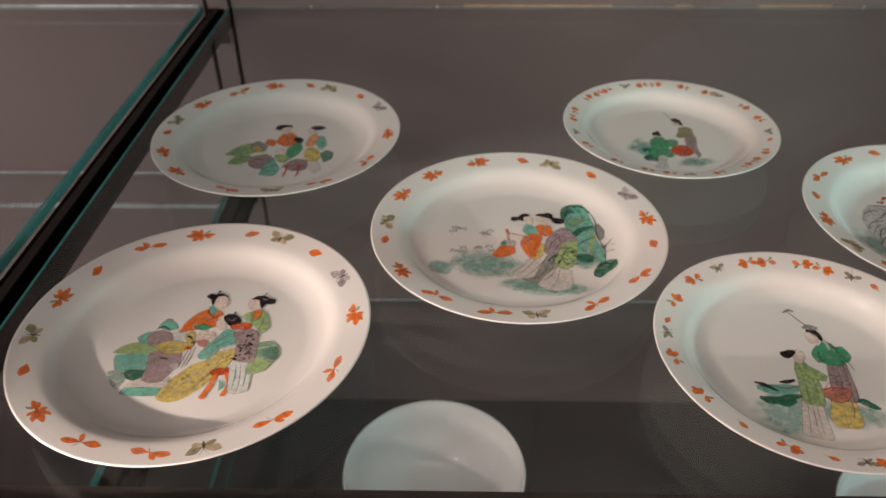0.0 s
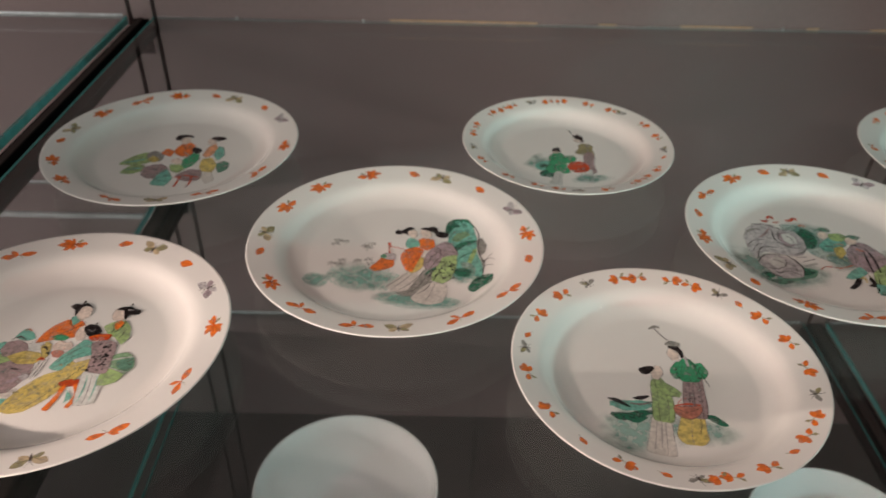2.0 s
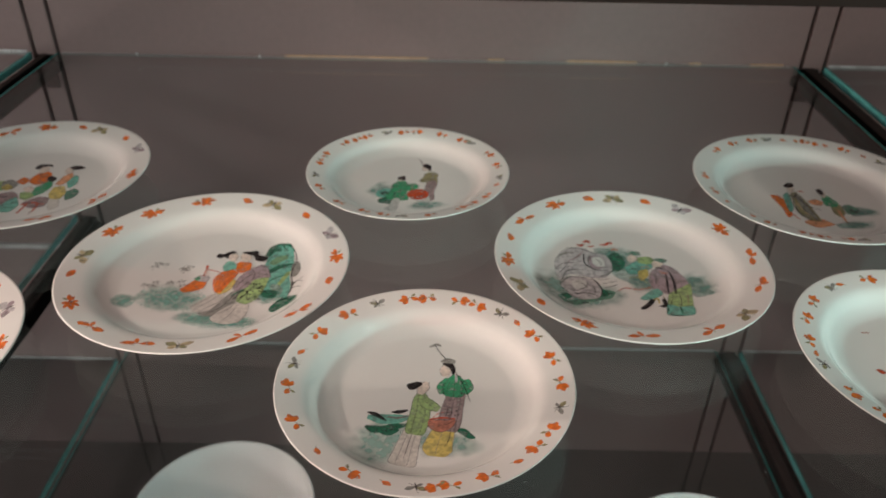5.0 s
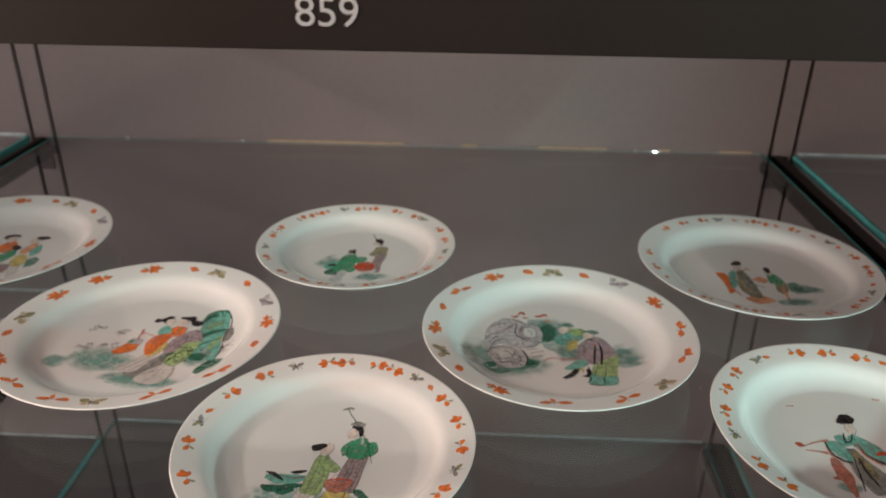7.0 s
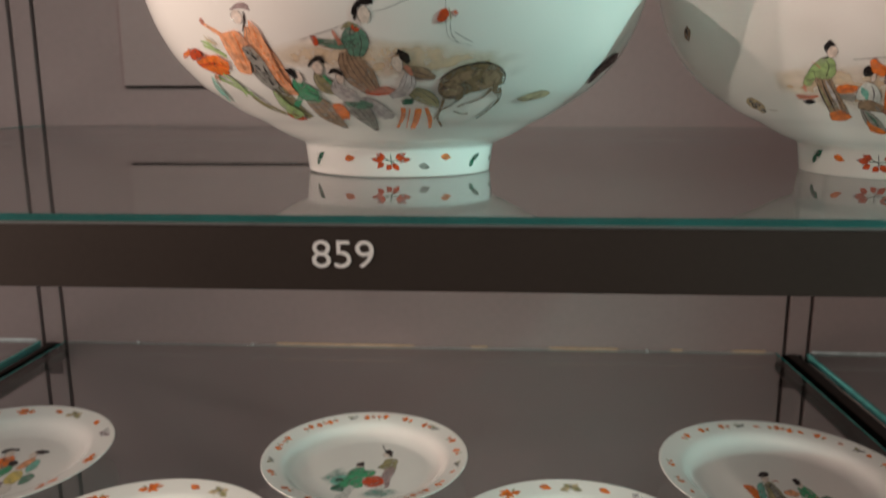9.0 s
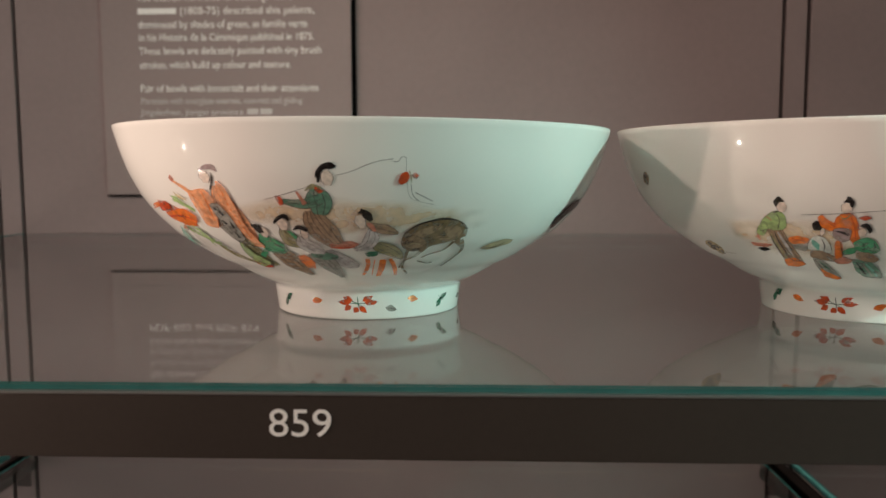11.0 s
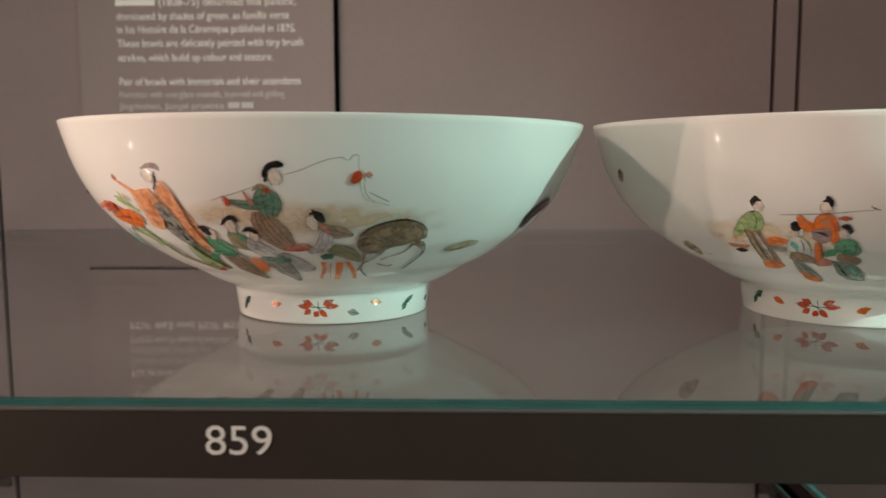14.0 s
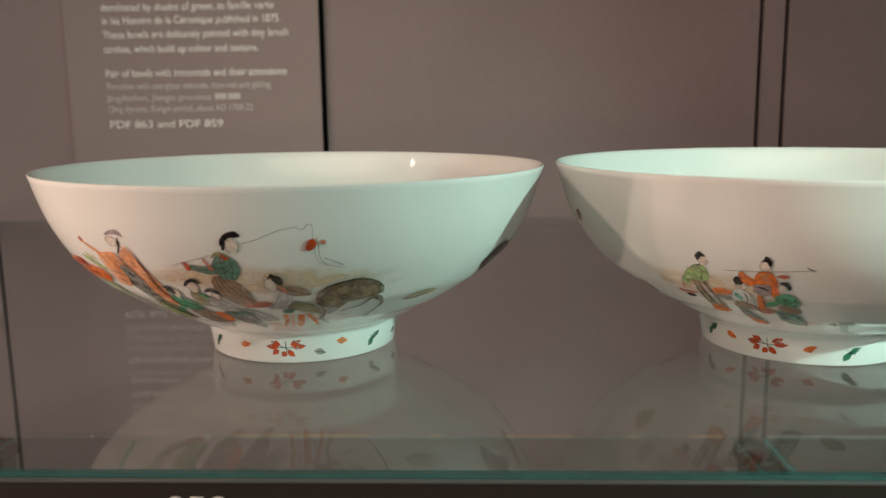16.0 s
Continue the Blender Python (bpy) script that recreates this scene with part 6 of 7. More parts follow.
plate_fill(owner, BLUSH, SOFT, (-1.9, 45.2), (-1.3, 53.7), (3.9, 55.2), (9.3, 50.3), (9.6, 41.8), (5.6, 37.6), (1.6, 39.0))
plate_fill(owner, BLACK, None, (-9.7, 53.6), (-6.9, 57.3), (-2.1, 56.6), (2.7, 58.1), (9.7, 52.4), (4.1, 54.5), (-0.2, 53.0), (-1.1, 45.9), (-1.9, 41.7), (-4.8, 49.4))
plate_stroke(owner, BLACK, -1, (-1.3, 57.3, 0.56), (0.1, 61.0, 0.94))
plate_fill(owner, BLUSH, SOFT, (27.1, 43.4), (27.7, 51.2), (32.3, 53.4), (37.1, 48.5), (37.8, 40.8), (34.1, 36.6), (30.2, 37.9))
plate_fill(owner, BLACK, None, (28.3, 50.5), (31.7, 54.1), (38.6, 54.9), (42.9, 52.1), (47.8, 50.7), (48.3, 45.8), (44.4, 44.3), (40.8, 44.3), (39.2, 38.7), (36.2, 44.2), (34.5, 49.9))
plate_stroke(owner, STONE, -1, (37.4, 51.3, 0.19), (40.5, 49.9, 0.37), (43.0, 51.4, 0.19))
plate_stroke(owner, BLACK, -1, (38.4, 55.6, 0.37), (39.2, 58.5, 0.75))

owner = BOWL_P
bowl_dab(owner, "painted_ground", OCHRE, "wash", -21.2, 71.5, 29.7, 66.3, 10.7)
bowl_dab(owner, "painted_line", BROWN, "line", 65.9, 46.2, 73.3, 48.3, 0.3)
bowl_dab(owner, "painted_rock", BROWN, "rock", 83.7, 60.9, 78.4, 82.5, 4.7)
foot_flower(owner, 1, 10.5)
foot_leaf(owner, ORANGE, -23, 11.7)
foot_leaf(owner, ORANGE, 33, 12.7)
foot_leaf(owner, PINE, -48, 10.9)
foot_leaf(owner, GREY, 20, 7)
foot_leaf(owner, PINE, 54, 10.6)
foot_leaf(owner, GREY, 78, 9.2)
bowl_stroke(owner, ROSE, -1, (-48.1, 72.9, 4.13), (-44.8, 69.4, 8.10), (-40.7, 66.0, 7.39), (-37.3, 63.2, 3.02))
bowl_stroke(owner, RED, -1, (-44.7, 73.1, 3.44), (-43.4, 71.4, 3.45))
bowl_stroke(owner, ORANGE, -1, (-45.0, 66.2, 2.70), (-42.1, 63.4, 2.99), (-37.5, 62.3, 1.14))
bowl_stroke(owner, LEAF, -1, (-39.4, 76.5, 1.10), (-36.1, 73.7, 1.70), (-34.0, 70.9, 1.41))
bowl_stroke(owner, LEAF, -1, (-44.6, 59.9, 1.63), (-39.6, 57.2, 4.47), (-37.0, 52.2, 3.60), (-35.1, 48.4, 1.80))
bowl_stroke(owner, STONE, -1, (-41.5, 60.2, 1.34), (-36.1, 54.4, 2.70), (-34.0, 44.9, 1.80))
bowl_stroke(owner, OLIVE, -1, (-37.3, 48.7, 1.80), (-35.6, 43.2, 3.60), (-30.9, 38.7, 1.80))
bowl_stroke(owner, APRICOT, 2, (-28.8, 79.2, 1.97), (-29.0, 72.9, 5.89), (-28.9, 67.0, 6.52), (-29.0, 62.7, 3.08))
bowl_stroke(owner, APRICOT, 3, (-24.0, 84.3, 2.24), (-23.8, 77.1, 6.51), (-23.2, 67.9, 8.83), (-22.3, 60.1, 7.46), (-22.3, 51.1, 3.27))
bowl_stroke(owner, APRICOT, -1, (-27.9, 75.8, 2.80), (-30.4, 78.6, 2.02), (-33.0, 83.1, 1.38), (-36.1, 87.6, 0.72))
bowl_stroke(owner, ROSE, -1, (-36.3, 89.3, 1.72), (-35.7, 87.6, 1.73))
bowl_stroke(owner, ORANGE, -1, (-22.8, 73.2, 0.47), (-22.1, 64.4, 0.77), (-21.1, 55.9, 0.54))
bowl_stroke(owner, GREY, 2, (-27.0, 73.6, 2.07), (-26.8, 67.7, 5.21), (-26.2, 60.5, 6.26), (-25.2, 52.2, 4.11))
bowl_stroke(owner, OLIVE, 2, (-24.8, 58.1, 1.83), (-24.7, 50.3, 4.84), (-24.7, 43.2, 5.05), (-23.3, 38.1, 2.70))
bowl_stroke(owner, BLUSH, 0, (-25.6, 92.4, 2.01), (-25.8, 89.7, 3.75), (-25.8, 87.0, 2.14))
bowl_stroke(owner, PLUM, -1, (-26.7, 93.3, 0.39), (-24.6, 94.8, 1.34), (-23.0, 94.5, 1.70), (-22.3, 92.6, 0.59))
bowl_stroke(owner, SEPIA, -1, (-23.8, 91.9, 0.54), (-24.2, 87.6, 0.63), (-25.7, 82.6, 0.38))
bowl_stroke(owner, BROWN, 4, (-4.1, 71.7, 4.04), (-3.7, 66.6, 6.76), (-2.4, 60.1, 8.09), (-0.4, 53.9, 5.30))
bowl_stroke(owner, ROSE, -1, (-1.7, 52.6, 1.56), (0.2, 53.0, 3.07), (3.1, 53.5, 3.11), (5.1, 53.2, 1.07))
bowl_stroke(owner, RED, -1, (-2.0, 51.3, 0.45), (1.4, 51.0, 0.83), (4.7, 51.9, 0.42))
bowl_stroke(owner, STONE, 4, (-2.5, 49.3, 1.93), (-0.5, 44.4, 4.68), (1.9, 40.0, 5.00), (4.3, 39.1, 2.20))
bowl_stroke(owner, SPRUCE, 2, (-2.3, 84.1, 2.77), (-2.3, 80.4, 5.96), (-2.1, 76.1, 6.37), (-2.4, 71.2, 4.07))
bowl_stroke(owner, SPRUCE, 1, (-2.1, 78.3, 2.88), (-4.9, 76.1, 3.01), (-7.3, 76.2, 2.30), (-9.4, 77.3, 1.36))
bowl_stroke(owner, OLIVE, -1, (-4.5, 83.1, 0.52), (-3.1, 85.2, 1.42), (-1.7, 84.1, 1.26))
bowl_stroke(owner, RED, -1, (-2.5, 84.7, 0.62), (-2.0, 82.8, 1.30), (-1.2, 83.1, 0.59))
bowl_stroke(owner, ROSE, -1, (-6.3, 82.1, 0.66), (-5.7, 78.9, 0.96), (-5.2, 76.1, 1.28))
bowl_stroke(owner, RED, -1, (-10.8, 80.0, 0.74), (-10.3, 78.3, 1.73), (-10.0, 75.6, 1.32))
bowl_stroke(owner, BLUSH, 0, (-0.3, 92.9, 1.60), (-0.1, 89.8, 3.21), (-0.1, 86.2, 1.87))
bowl_stroke(owner, BLACK, -1, (-2.1, 89.9, 0.76), (-1.6, 92.9, 1.22), (-0.6, 95.2, 1.52), (0.6, 95.7, 1.91), (1.5, 95.1, 0.84))
bowl_stroke(owner, BLACK, -1, (-1.6, 91.9, 1.04), (-1.9, 87.3, 0.66))
bowl_stroke(owner, SOFT, -1, (-13.2, 78.1, 0.14), (-7.5, 82.1, 0.19), (-3.2, 85.7, 0.14))
bowl_stroke(owner, SOFT, -1, (1.5, 90.8, 0.12), (4.3, 92.8, 0.16), (7.3, 96.3, 0.18), (9.6, 98.3, 0.16), (11.9, 99.2, 0.13))
bowl_stroke(owner, SOFT, -1, (11.5, 98.7, 0.13), (12.6, 97.7, 0.17), (13.5, 100.2, 0.16), (14.4, 99.7, 0.10))
bowl_stroke(owner, SOFT, -1, (14.3, 99.7, 0.10), (14.4, 93.1, 0.10), (14.8, 85.3, 0.10), (15.7, 79.4, 0.10), (18.0, 77.1, 0.10), (20.6, 75.8, 0.10))
bowl_stroke(owner, BROWN, 3, (-17.4, 50.2, 2.63), (-16.2, 46.1, 6.47), (-15.5, 38.8, 6.90), (-13.8, 32.2, 2.41))
bowl_stroke(owner, ORANGE, -1, (-11.2, 45.6, 2.31), (-10.5, 42.8, 4.36), (-10.9, 37.5, 2.66))
bowl_stroke(owner, GREY, 3, (-7.4, 47.2, 3.03), (-5.6, 43.7, 6.10), (-4.0, 37.7, 5.40), (-2.3, 30.9, 1.67))
bowl_stroke(owner, SPRUCE, -1, (-7.7, 46.5, 2.71), (-4.3, 45.8, 4.77), (-1.2, 45.1, 2.04))
bowl_stroke(owner, RED, -1, (-28.7, 41.2, 1.80), (-28.9, 38.2, 4.50), (-25.8, 37.0, 1.80))
bowl_stroke(owner, OLIVE, 2, (-12.0, 62.4, 1.11), (-11.9, 58.8, 3.45), (-10.7, 55.1, 6.11), (-8.8, 51.9, 2.37))
bowl_stroke(owner, GREEN, -1, (-10.6, 60.7, 0.88), (-9.1, 55.8, 1.39))
bowl_stroke(owner, STONE, 2, (-8.4, 57.7, 1.53), (-8.1, 53.9, 4.75), (-6.6, 50.6, 5.79), (-4.2, 48.0, 1.86))
bowl_stroke(owner, GREEN, 2, (-17.9, 58.6, 1.94), (-17.6, 54.8, 5.60), (-16.7, 50.9, 8.07), (-15.0, 48.3, 3.56))
bowl_stroke(owner, GREEN, -1, (-18.7, 50.8, 1.66), (-23.8, 44.7, 1.70))
bowl_stroke(owner, BLUSH, 0, (-11.2, 67.7, 1.63), (-11.4, 64.8, 2.95), (-11.6, 61.8, 1.66))
bowl_stroke(owner, BLACK, -1, (-13.3, 65.4, 0.52), (-12.0, 68.0, 1.09), (-10.3, 69.5, 1.58), (-9.6, 67.2, 0.83))
bowl_stroke(owner, BLUSH, 0, (-7.0, 61.9, 1.23), (-7.1, 59.5, 2.20), (-7.2, 57.1, 1.26))
bowl_stroke(owner, BLACK, -1, (-9.3, 61.9, 0.47), (-7.7, 63.4, 1.65), (-6.4, 61.3, 1.08))
bowl_stroke(owner, BLUSH, 0, (-16.7, 62.3, 1.51), (-16.9, 59.8, 2.45), (-17.4, 57.4, 1.33))
bowl_stroke(owner, BLACK, -1, (-19.3, 63.9, 0.79), (-18.2, 62.8, 2.61), (-17.8, 59.8, 1.91))
bowl_stroke(owner, OLIVE, 2, (9.4, 53.6, 3.55), (11.7, 50.9, 5.41), (14.7, 47.3, 3.94), (16.6, 44.2, 1.23))
bowl_stroke(owner, ORANGE, -1, (7.1, 44.2, 1.19), (7.2, 39.0, 1.17), (5.6, 32.5, 0.92))
bowl_stroke(owner, ORANGE, -1, (9.1, 43.4, 0.29), (8.6, 32.4, 0.30))
bowl_stroke(owner, ORANGE, -1, (11.5, 43.2, 1.73), (11.4, 37.2, 1.78), (10.9, 32.2, 1.54))
bowl_stroke(owner, ORANGE, -1, (13.6, 43.8, 0.99), (15.4, 38.5, 1.30), (16.9, 32.6, 0.96))
bowl_stroke(owner, PINE, -1, (7.1, 47.0, 2.28), (8.6, 47.7, 3.08), (9.7, 49.0, 0.90))
bowl_stroke(owner, STONE, 2, (8.2, 62.3, 1.90), (8.2, 57.5, 3.82), (7.1, 53.1, 3.88), (4.3, 50.5, 1.78))
bowl_stroke(owner, BROWN, 1, (7.4, 65.2, 1.52), (8.9, 63.7, 3.09), (11.4, 62.1, 3.46), (13.9, 60.2, 1.14))
bowl_stroke(owner, ROSE, -1, (7.4, 65.8, 1.02), (8.2, 64.0, 1.29), (8.8, 61.6, 0.92))
bowl_stroke(owner, BLUSH, 0, (5.5, 69.9, 1.68), (5.7, 67.0, 2.86), (6.2, 63.5, 1.45))
bowl_stroke(owner, BLACK, -1, (5.4, 71.6, 0.50), (6.5, 72.1, 1.70), (7.2, 70.4, 2.50), (8.0, 67.5, 1.22))
bowl_stroke(owner, BLACK, -1, (5.9, 73.8, 0.63), (6.7, 72.1, 0.95))
bowl_stroke(owner, BROWN, -1, (16.0, 54.5, 0.99), (17.2, 51.8, 2.12), (19.1, 50.9, 3.44), (20.5, 52.8, 1.49))
bowl_stroke(owner, STONE, -1, (18.2, 55.6, 0.97), (19.5, 55.5, 1.22))
bowl_stroke(owner, SEPIA, -1, (16.6, 58.8, 0.17), (16.3, 54.4, 0.28), (18.0, 51.0, 0.28))
bowl_stroke(owner, BROWN, -1, (23.9, 57.5, 1.22), (26.7, 56.0, 1.66), (29.3, 56.9, 1.22))
bowl_fill(owner, DEER, SEPIA, (15.1, 55.1), (15.6, 60.2), (17.5, 64.2), (21.5, 67.1), (25.0, 68.3), (28.2, 65.6), (30.7, 61.2), (31.1, 57.6), (30.0, 56.4), (30.9, 51.8), (28.6, 55.5), (26.7, 54.1), (23.6, 52.7), (20.7, 49.4), (17.7, 49.7), (15.9, 51.9))
bowl_fill(owner, BROWN, None, (24.9, 64.9), (27.7, 64.0), (29.4, 60.7), (29.2, 56.8), (26.9, 57.1), (24.9, 60.5))
bowl_fill(owner, BROWN, None, (16.9, 58.5), (19.5, 62.2), (23.0, 65.1), (23.9, 62.5), (21.2, 58.9), (18.4, 54.5))
bowl_fill(owner, BROWN, SEPIA, (15.5, 53.7), (16.2, 57.9), (17.8, 59.1), (19.8, 57.3), (21.6, 54.6), (20.4, 51.2), (18.0, 50.7))
bowl_stroke(owner, BLACK, -1, (15.9, 60.5, 0.22), (18.6, 65.4, 0.60), (23.8, 68.1, 0.76), (28.0, 66.2, 0.39), (30.6, 61.9, 0.23))
bowl_stroke(owner, OCHRE, -1, (17.0, 53.3, 0.20), (18.3, 54.2, 0.47), (20.1, 53.4, 0.20))
bowl_stroke(owner, SEPIA, -1, (16.2, 56.7, 0.18), (17.2, 54.9, 0.30), (18.2, 55.2, 0.18))
bowl_stroke(owner, DEER, -1, (30.0, 54.7, 2.60), (32.9, 49.4, 0.88), (32.5, 43.6, 0.73), (31.1, 38.4, 0.82))
bowl_stroke(owner, DEER, -1, (28.6, 54.9, 1.05), (27.2, 49.4, 0.75), (23.9, 46.9, 0.68), (22.2, 44.8, 0.58))
bowl_stroke(owner, DEER, -1, (17.4, 50.8, 0.95), (17.6, 44.5, 0.73), (17.9, 38.3, 0.75), (21.0, 33.3, 0.66))
bowl_stroke(owner, DEER, -1, (21.7, 50.8, 1.44), (20.0, 45.8, 1.02), (17.7, 43.0, 0.68), (16.8, 38.4, 0.59))
bowl_stroke(owner, DEER, -1, (21.4, 42.7, 0.54), (25.0, 40.8, 0.82), (26.5, 41.4, 0.90))
bowl_fill(owner, BLACK, None, (64.7, 58.3), (61.8, 66.0), (65.3, 74.4), (70.1, 76.3), (73.4, 71.0), (68.5, 65.4), (67.2, 59.3))
bowl_fill(owner, OCHRE, SEPIA, (39.0, 49.2), (41.1, 52.5), (44.5, 54.4), (48.8, 53.3), (48.7, 50.9), (46.2, 49.5), (42.6, 47.9))
bowl_stroke(owner, SEPIA, -1, (39.6, 48.8, 0.18), (43.9, 49.5, 0.64), (46.3, 51.6, 0.18))
bowl_fill(owner, APRICOT, ORANGE, (-31.7, 81.9), (-27.3, 83.3), (-25.6, 77.8), (-27.6, 67.0), (-29.5, 61.7), (-32.6, 63.3), (-32.2, 71.0), (-32.3, 78.0))
bowl_stroke(owner, ORANGE, -1, (-31.2, 80.2, 0.28), (-29.7, 74.9, 0.18), (-30.3, 64.2, 0.18))
bowl_stroke(owner, ORANGE, -1, (-28.0, 82.1, 0.28), (-27.9, 74.4, 0.52), (-28.8, 65.6, 0.24))
bowl_fill(owner, APRICOT, ORANGE, (-23.1, 87.8), (-21.5, 83.6), (-20.8, 73.7), (-20.7, 61.3), (-19.6, 51.4), (-22.0, 51.9), (-23.0, 59.2), (-23.2, 70.2), (-23.7, 80.6))
bowl_stroke(owner, ORANGE, -1, (-22.7, 84.7, 0.18), (-22.2, 72.4, 0.50), (-21.4, 56.0, 0.25))
bowl_fill(owner, GREY, SEPIA, (-27.3, 75.3), (-25.0, 75.8), (-23.4, 68.9), (-23.3, 56.2), (-26.1, 53.8), (-26.8, 62.0), (-27.4, 71.4))
bowl_stroke(owner, INK, -1, (-26.8, 73.9, 0.27), (-26.4, 72.1, 0.92))
bowl_stroke(owner, INK, -1, (-25.7, 71.5, 0.69), (-25.2, 69.1, 1.04))
bowl_stroke(owner, INK, -1, (-26.5, 66.5, 0.71), (-25.8, 64.0, 0.96))
bowl_stroke(owner, INK, -1, (-24.3, 66.1, 0.26), (-24.5, 62.2, 0.97))
bowl_stroke(owner, INK, -1, (-25.1, 59.6, 0.28), (-24.9, 56.3, 1.02))
bowl_fill(owner, LEAF, SEPIA, (-26.2, 53.8), (-25.5, 46.4), (-23.6, 40.1), (-29.3, 37.4), (-29.2, 45.5))
bowl_fill(owner, ORANGE, RED, (-47.1, 68.7), (-37.3, 72.1), (-34.2, 68.0), (-35.7, 64.3), (-40.8, 63.0), (-46.1, 65.2))
bowl_stroke(owner, RED, -1, (-47.0, 66.8, 0.67), (-39.9, 67.6, 0.86), (-35.8, 65.5, 0.37))
bowl_fill(owner, RED, None, (-47.5, 73.9), (-42.8, 75.3), (-42.3, 71.9), (-48.5, 69.6))
bowl_fill(owner, ORANGE, None, (-51.8, 73.4), (-47.0, 75.2), (-48.0, 72.6), (-53.4, 70.6))
bowl_stroke(owner, LEAF, -1, (-38.9, 79.1, 0.46), (-36.6, 77.4, 1.28), (-35.9, 74.4, 0.47))
bowl_stroke(owner, OCHRE, -1, (-37.0, 81.6, 0.34), (-36.2, 79.3, 0.92), (-34.0, 77.0, 0.35))
bowl_stroke(owner, TEAL, -1, (-46.1, 60.2, 0.93), (-49.4, 53.5, 3.22), (-53.4, 47.6, 2.04))
bowl_stroke(owner, LEAF, -1, (-39.0, 61.9, 0.90), (-36.9, 56.2, 1.61), (-38.3, 50.4, 0.57))
bowl_stroke(owner, ROSE, -1, (-41.9, 62.8, 0.38), (-44.0, 59.2, 1.87))
bowl_fill(owner, RED, None, (12.9, 88.0), (13.5, 92.1), (14.5, 93.2), (15.1, 90.7), (14.7, 88.0), (13.7, 86.6))
bowl_fill(owner, RED, None, (15.3, 91.3), (16.1, 92.6), (16.8, 91.3), (16.3, 89.3))
bowl_stroke(owner, OLIVE, -1, (14.9, 93.7, 0.20), (15.3, 90.4, 0.31), (15.5, 87.7, 0.18))
bowl_stroke(owner, SOFT, -1, (15.4, 86.8, 0.18), (16.0, 81.2, 0.18), (17.4, 78.0, 0.18))
bowl_stroke(owner, SOFT, -1, (16.4, 82.6, 0.18), (18.7, 79.7, 0.24), (20.3, 77.9, 0.18))

owner = BOWL_Q
bowl_dab(owner, "painted_ground", OCHRE, "wash", -58.2, 57.8, -26.6, 52.2, 15.6)
bowl_dab(owner, "painted_rock", BROWN, "rock", -14.6, 33.4, -7.4, 36.2, 4.4)
bowl_dab(owner, "painted_rock", OCHRE, "rock", -77.0, 46.2, -71.7, 41.5, 8.8)
bowl_dab(owner, "painted_line", BROWN, "line", -71.3, 41.6, -66.7, 41, 0.3)
bowl_dab(owner, "painted_rock", BROWN, "rock", -82.1, 90.4, -80.6, 85.6, 6.4)
foot_flower(owner, -39, 10.5)
foot_leaf(owner, ORANGE, -60, 11.8)
foot_leaf(owner, ORANGE, -17, 10.8)
foot_leaf(owner, PINE, -77, 12.5)
foot_leaf(owner, PINE, 3, 8.9)
bowl_fill(owner, GREY, SOFT, (-43.5, 51.0), (-41.0, 51.4), (-39.3, 50.0), (-40.7, 47.3), (-42.8, 48.3))
bowl_fill(owner, ORANGE, RED, (-43.1, 55.4), (-40.9, 56.7), (-38.6, 55.4), (-39.3, 52.7), (-42.7, 51.5), (-43.6, 53.0))
bowl_stroke(owner, RED, -1, (-42.6, 54.8, 0.24), (-40.9, 54.1, 0.42), (-39.2, 54.7, 0.24))
bowl_fill(owner, BROWN, SEPIA, (-47.6, 59.9), (-44.0, 59.8), (-43.7, 54.6), (-43.1, 45.5), (-43.0, 39.4), (-46.5, 37.9), (-48.4, 40.9), (-48.1, 47.8), (-47.6, 54.7))
bowl_stroke(owner, OLIVE, -1, (-47.2, 57.4, 0.23), (-47.3, 48.6, 0.75), (-47.5, 40.7, 0.36))
bowl_stroke(owner, STONE, -1, (-45.3, 58.6, 0.32), (-44.9, 51.1, 1.03), (-45.0, 42.6, 0.21))
bowl_stroke(owner, SEPIA, -1, (-47.5, 57.3, 0.18), (-47.9, 49.2, 0.55), (-48.4, 40.9, 0.18))
bowl_stroke(owner, SEPIA, -1, (-44.5, 58.7, 0.21), (-44.2, 50.5, 0.28), (-44.1, 40.6, 0.18))
bowl_stroke(owner, INK, -1, (-46.1, 58.8, 0.22), (-46.3, 48.8, 0.48), (-46.7, 40.1, 0.20))
bowl_fill(owner, ORANGE, BROWN, (-48.7, 40.5), (-44.8, 42.3), (-42.6, 38.7), (-45.6, 36.2), (-49.4, 36.2))
bowl_fill(owner, LEAF, SEPIA, (-49.0, 62.0), (-47.4, 66.3), (-45.0, 70.2), (-43.2, 71.0), (-42.3, 68.1), (-42.7, 62.2), (-44.0, 59.8), (-46.1, 59.5), (-47.4, 60.3))
bowl_fill(owner, LEAF, SEPIA, (-49.6, 61.2), (-47.5, 64.4), (-47.4, 60.3), (-49.4, 55.7), (-50.9, 56.8))
bowl_stroke(owner, SEPIA, -1, (-44.0, 69.1, 0.18), (-43.8, 65.5, 0.24), (-45.0, 60.3, 0.18))
bowl_stroke(owner, SEPIA, -1, (-49.8, 59.0, 0.18), (-49.2, 58.7, 0.25), (-47.9, 59.9, 0.18))
bowl_stroke(owner, INK, -1, (-44.7, 70.0, 0.21), (-44.1, 70.3, 0.51), (-43.3, 70.7, 0.21))
bowl_stroke(owner, ROSE, -1, (-47.1, 68.2, 0.18), (-46.3, 67.0, 0.36), (-45.7, 65.2, 0.41))
bowl_stroke(owner, ROSE, -1, (-50.6, 56.9, 0.18), (-51.1, 54.5, 0.97), (-51.1, 52.5, 0.23))
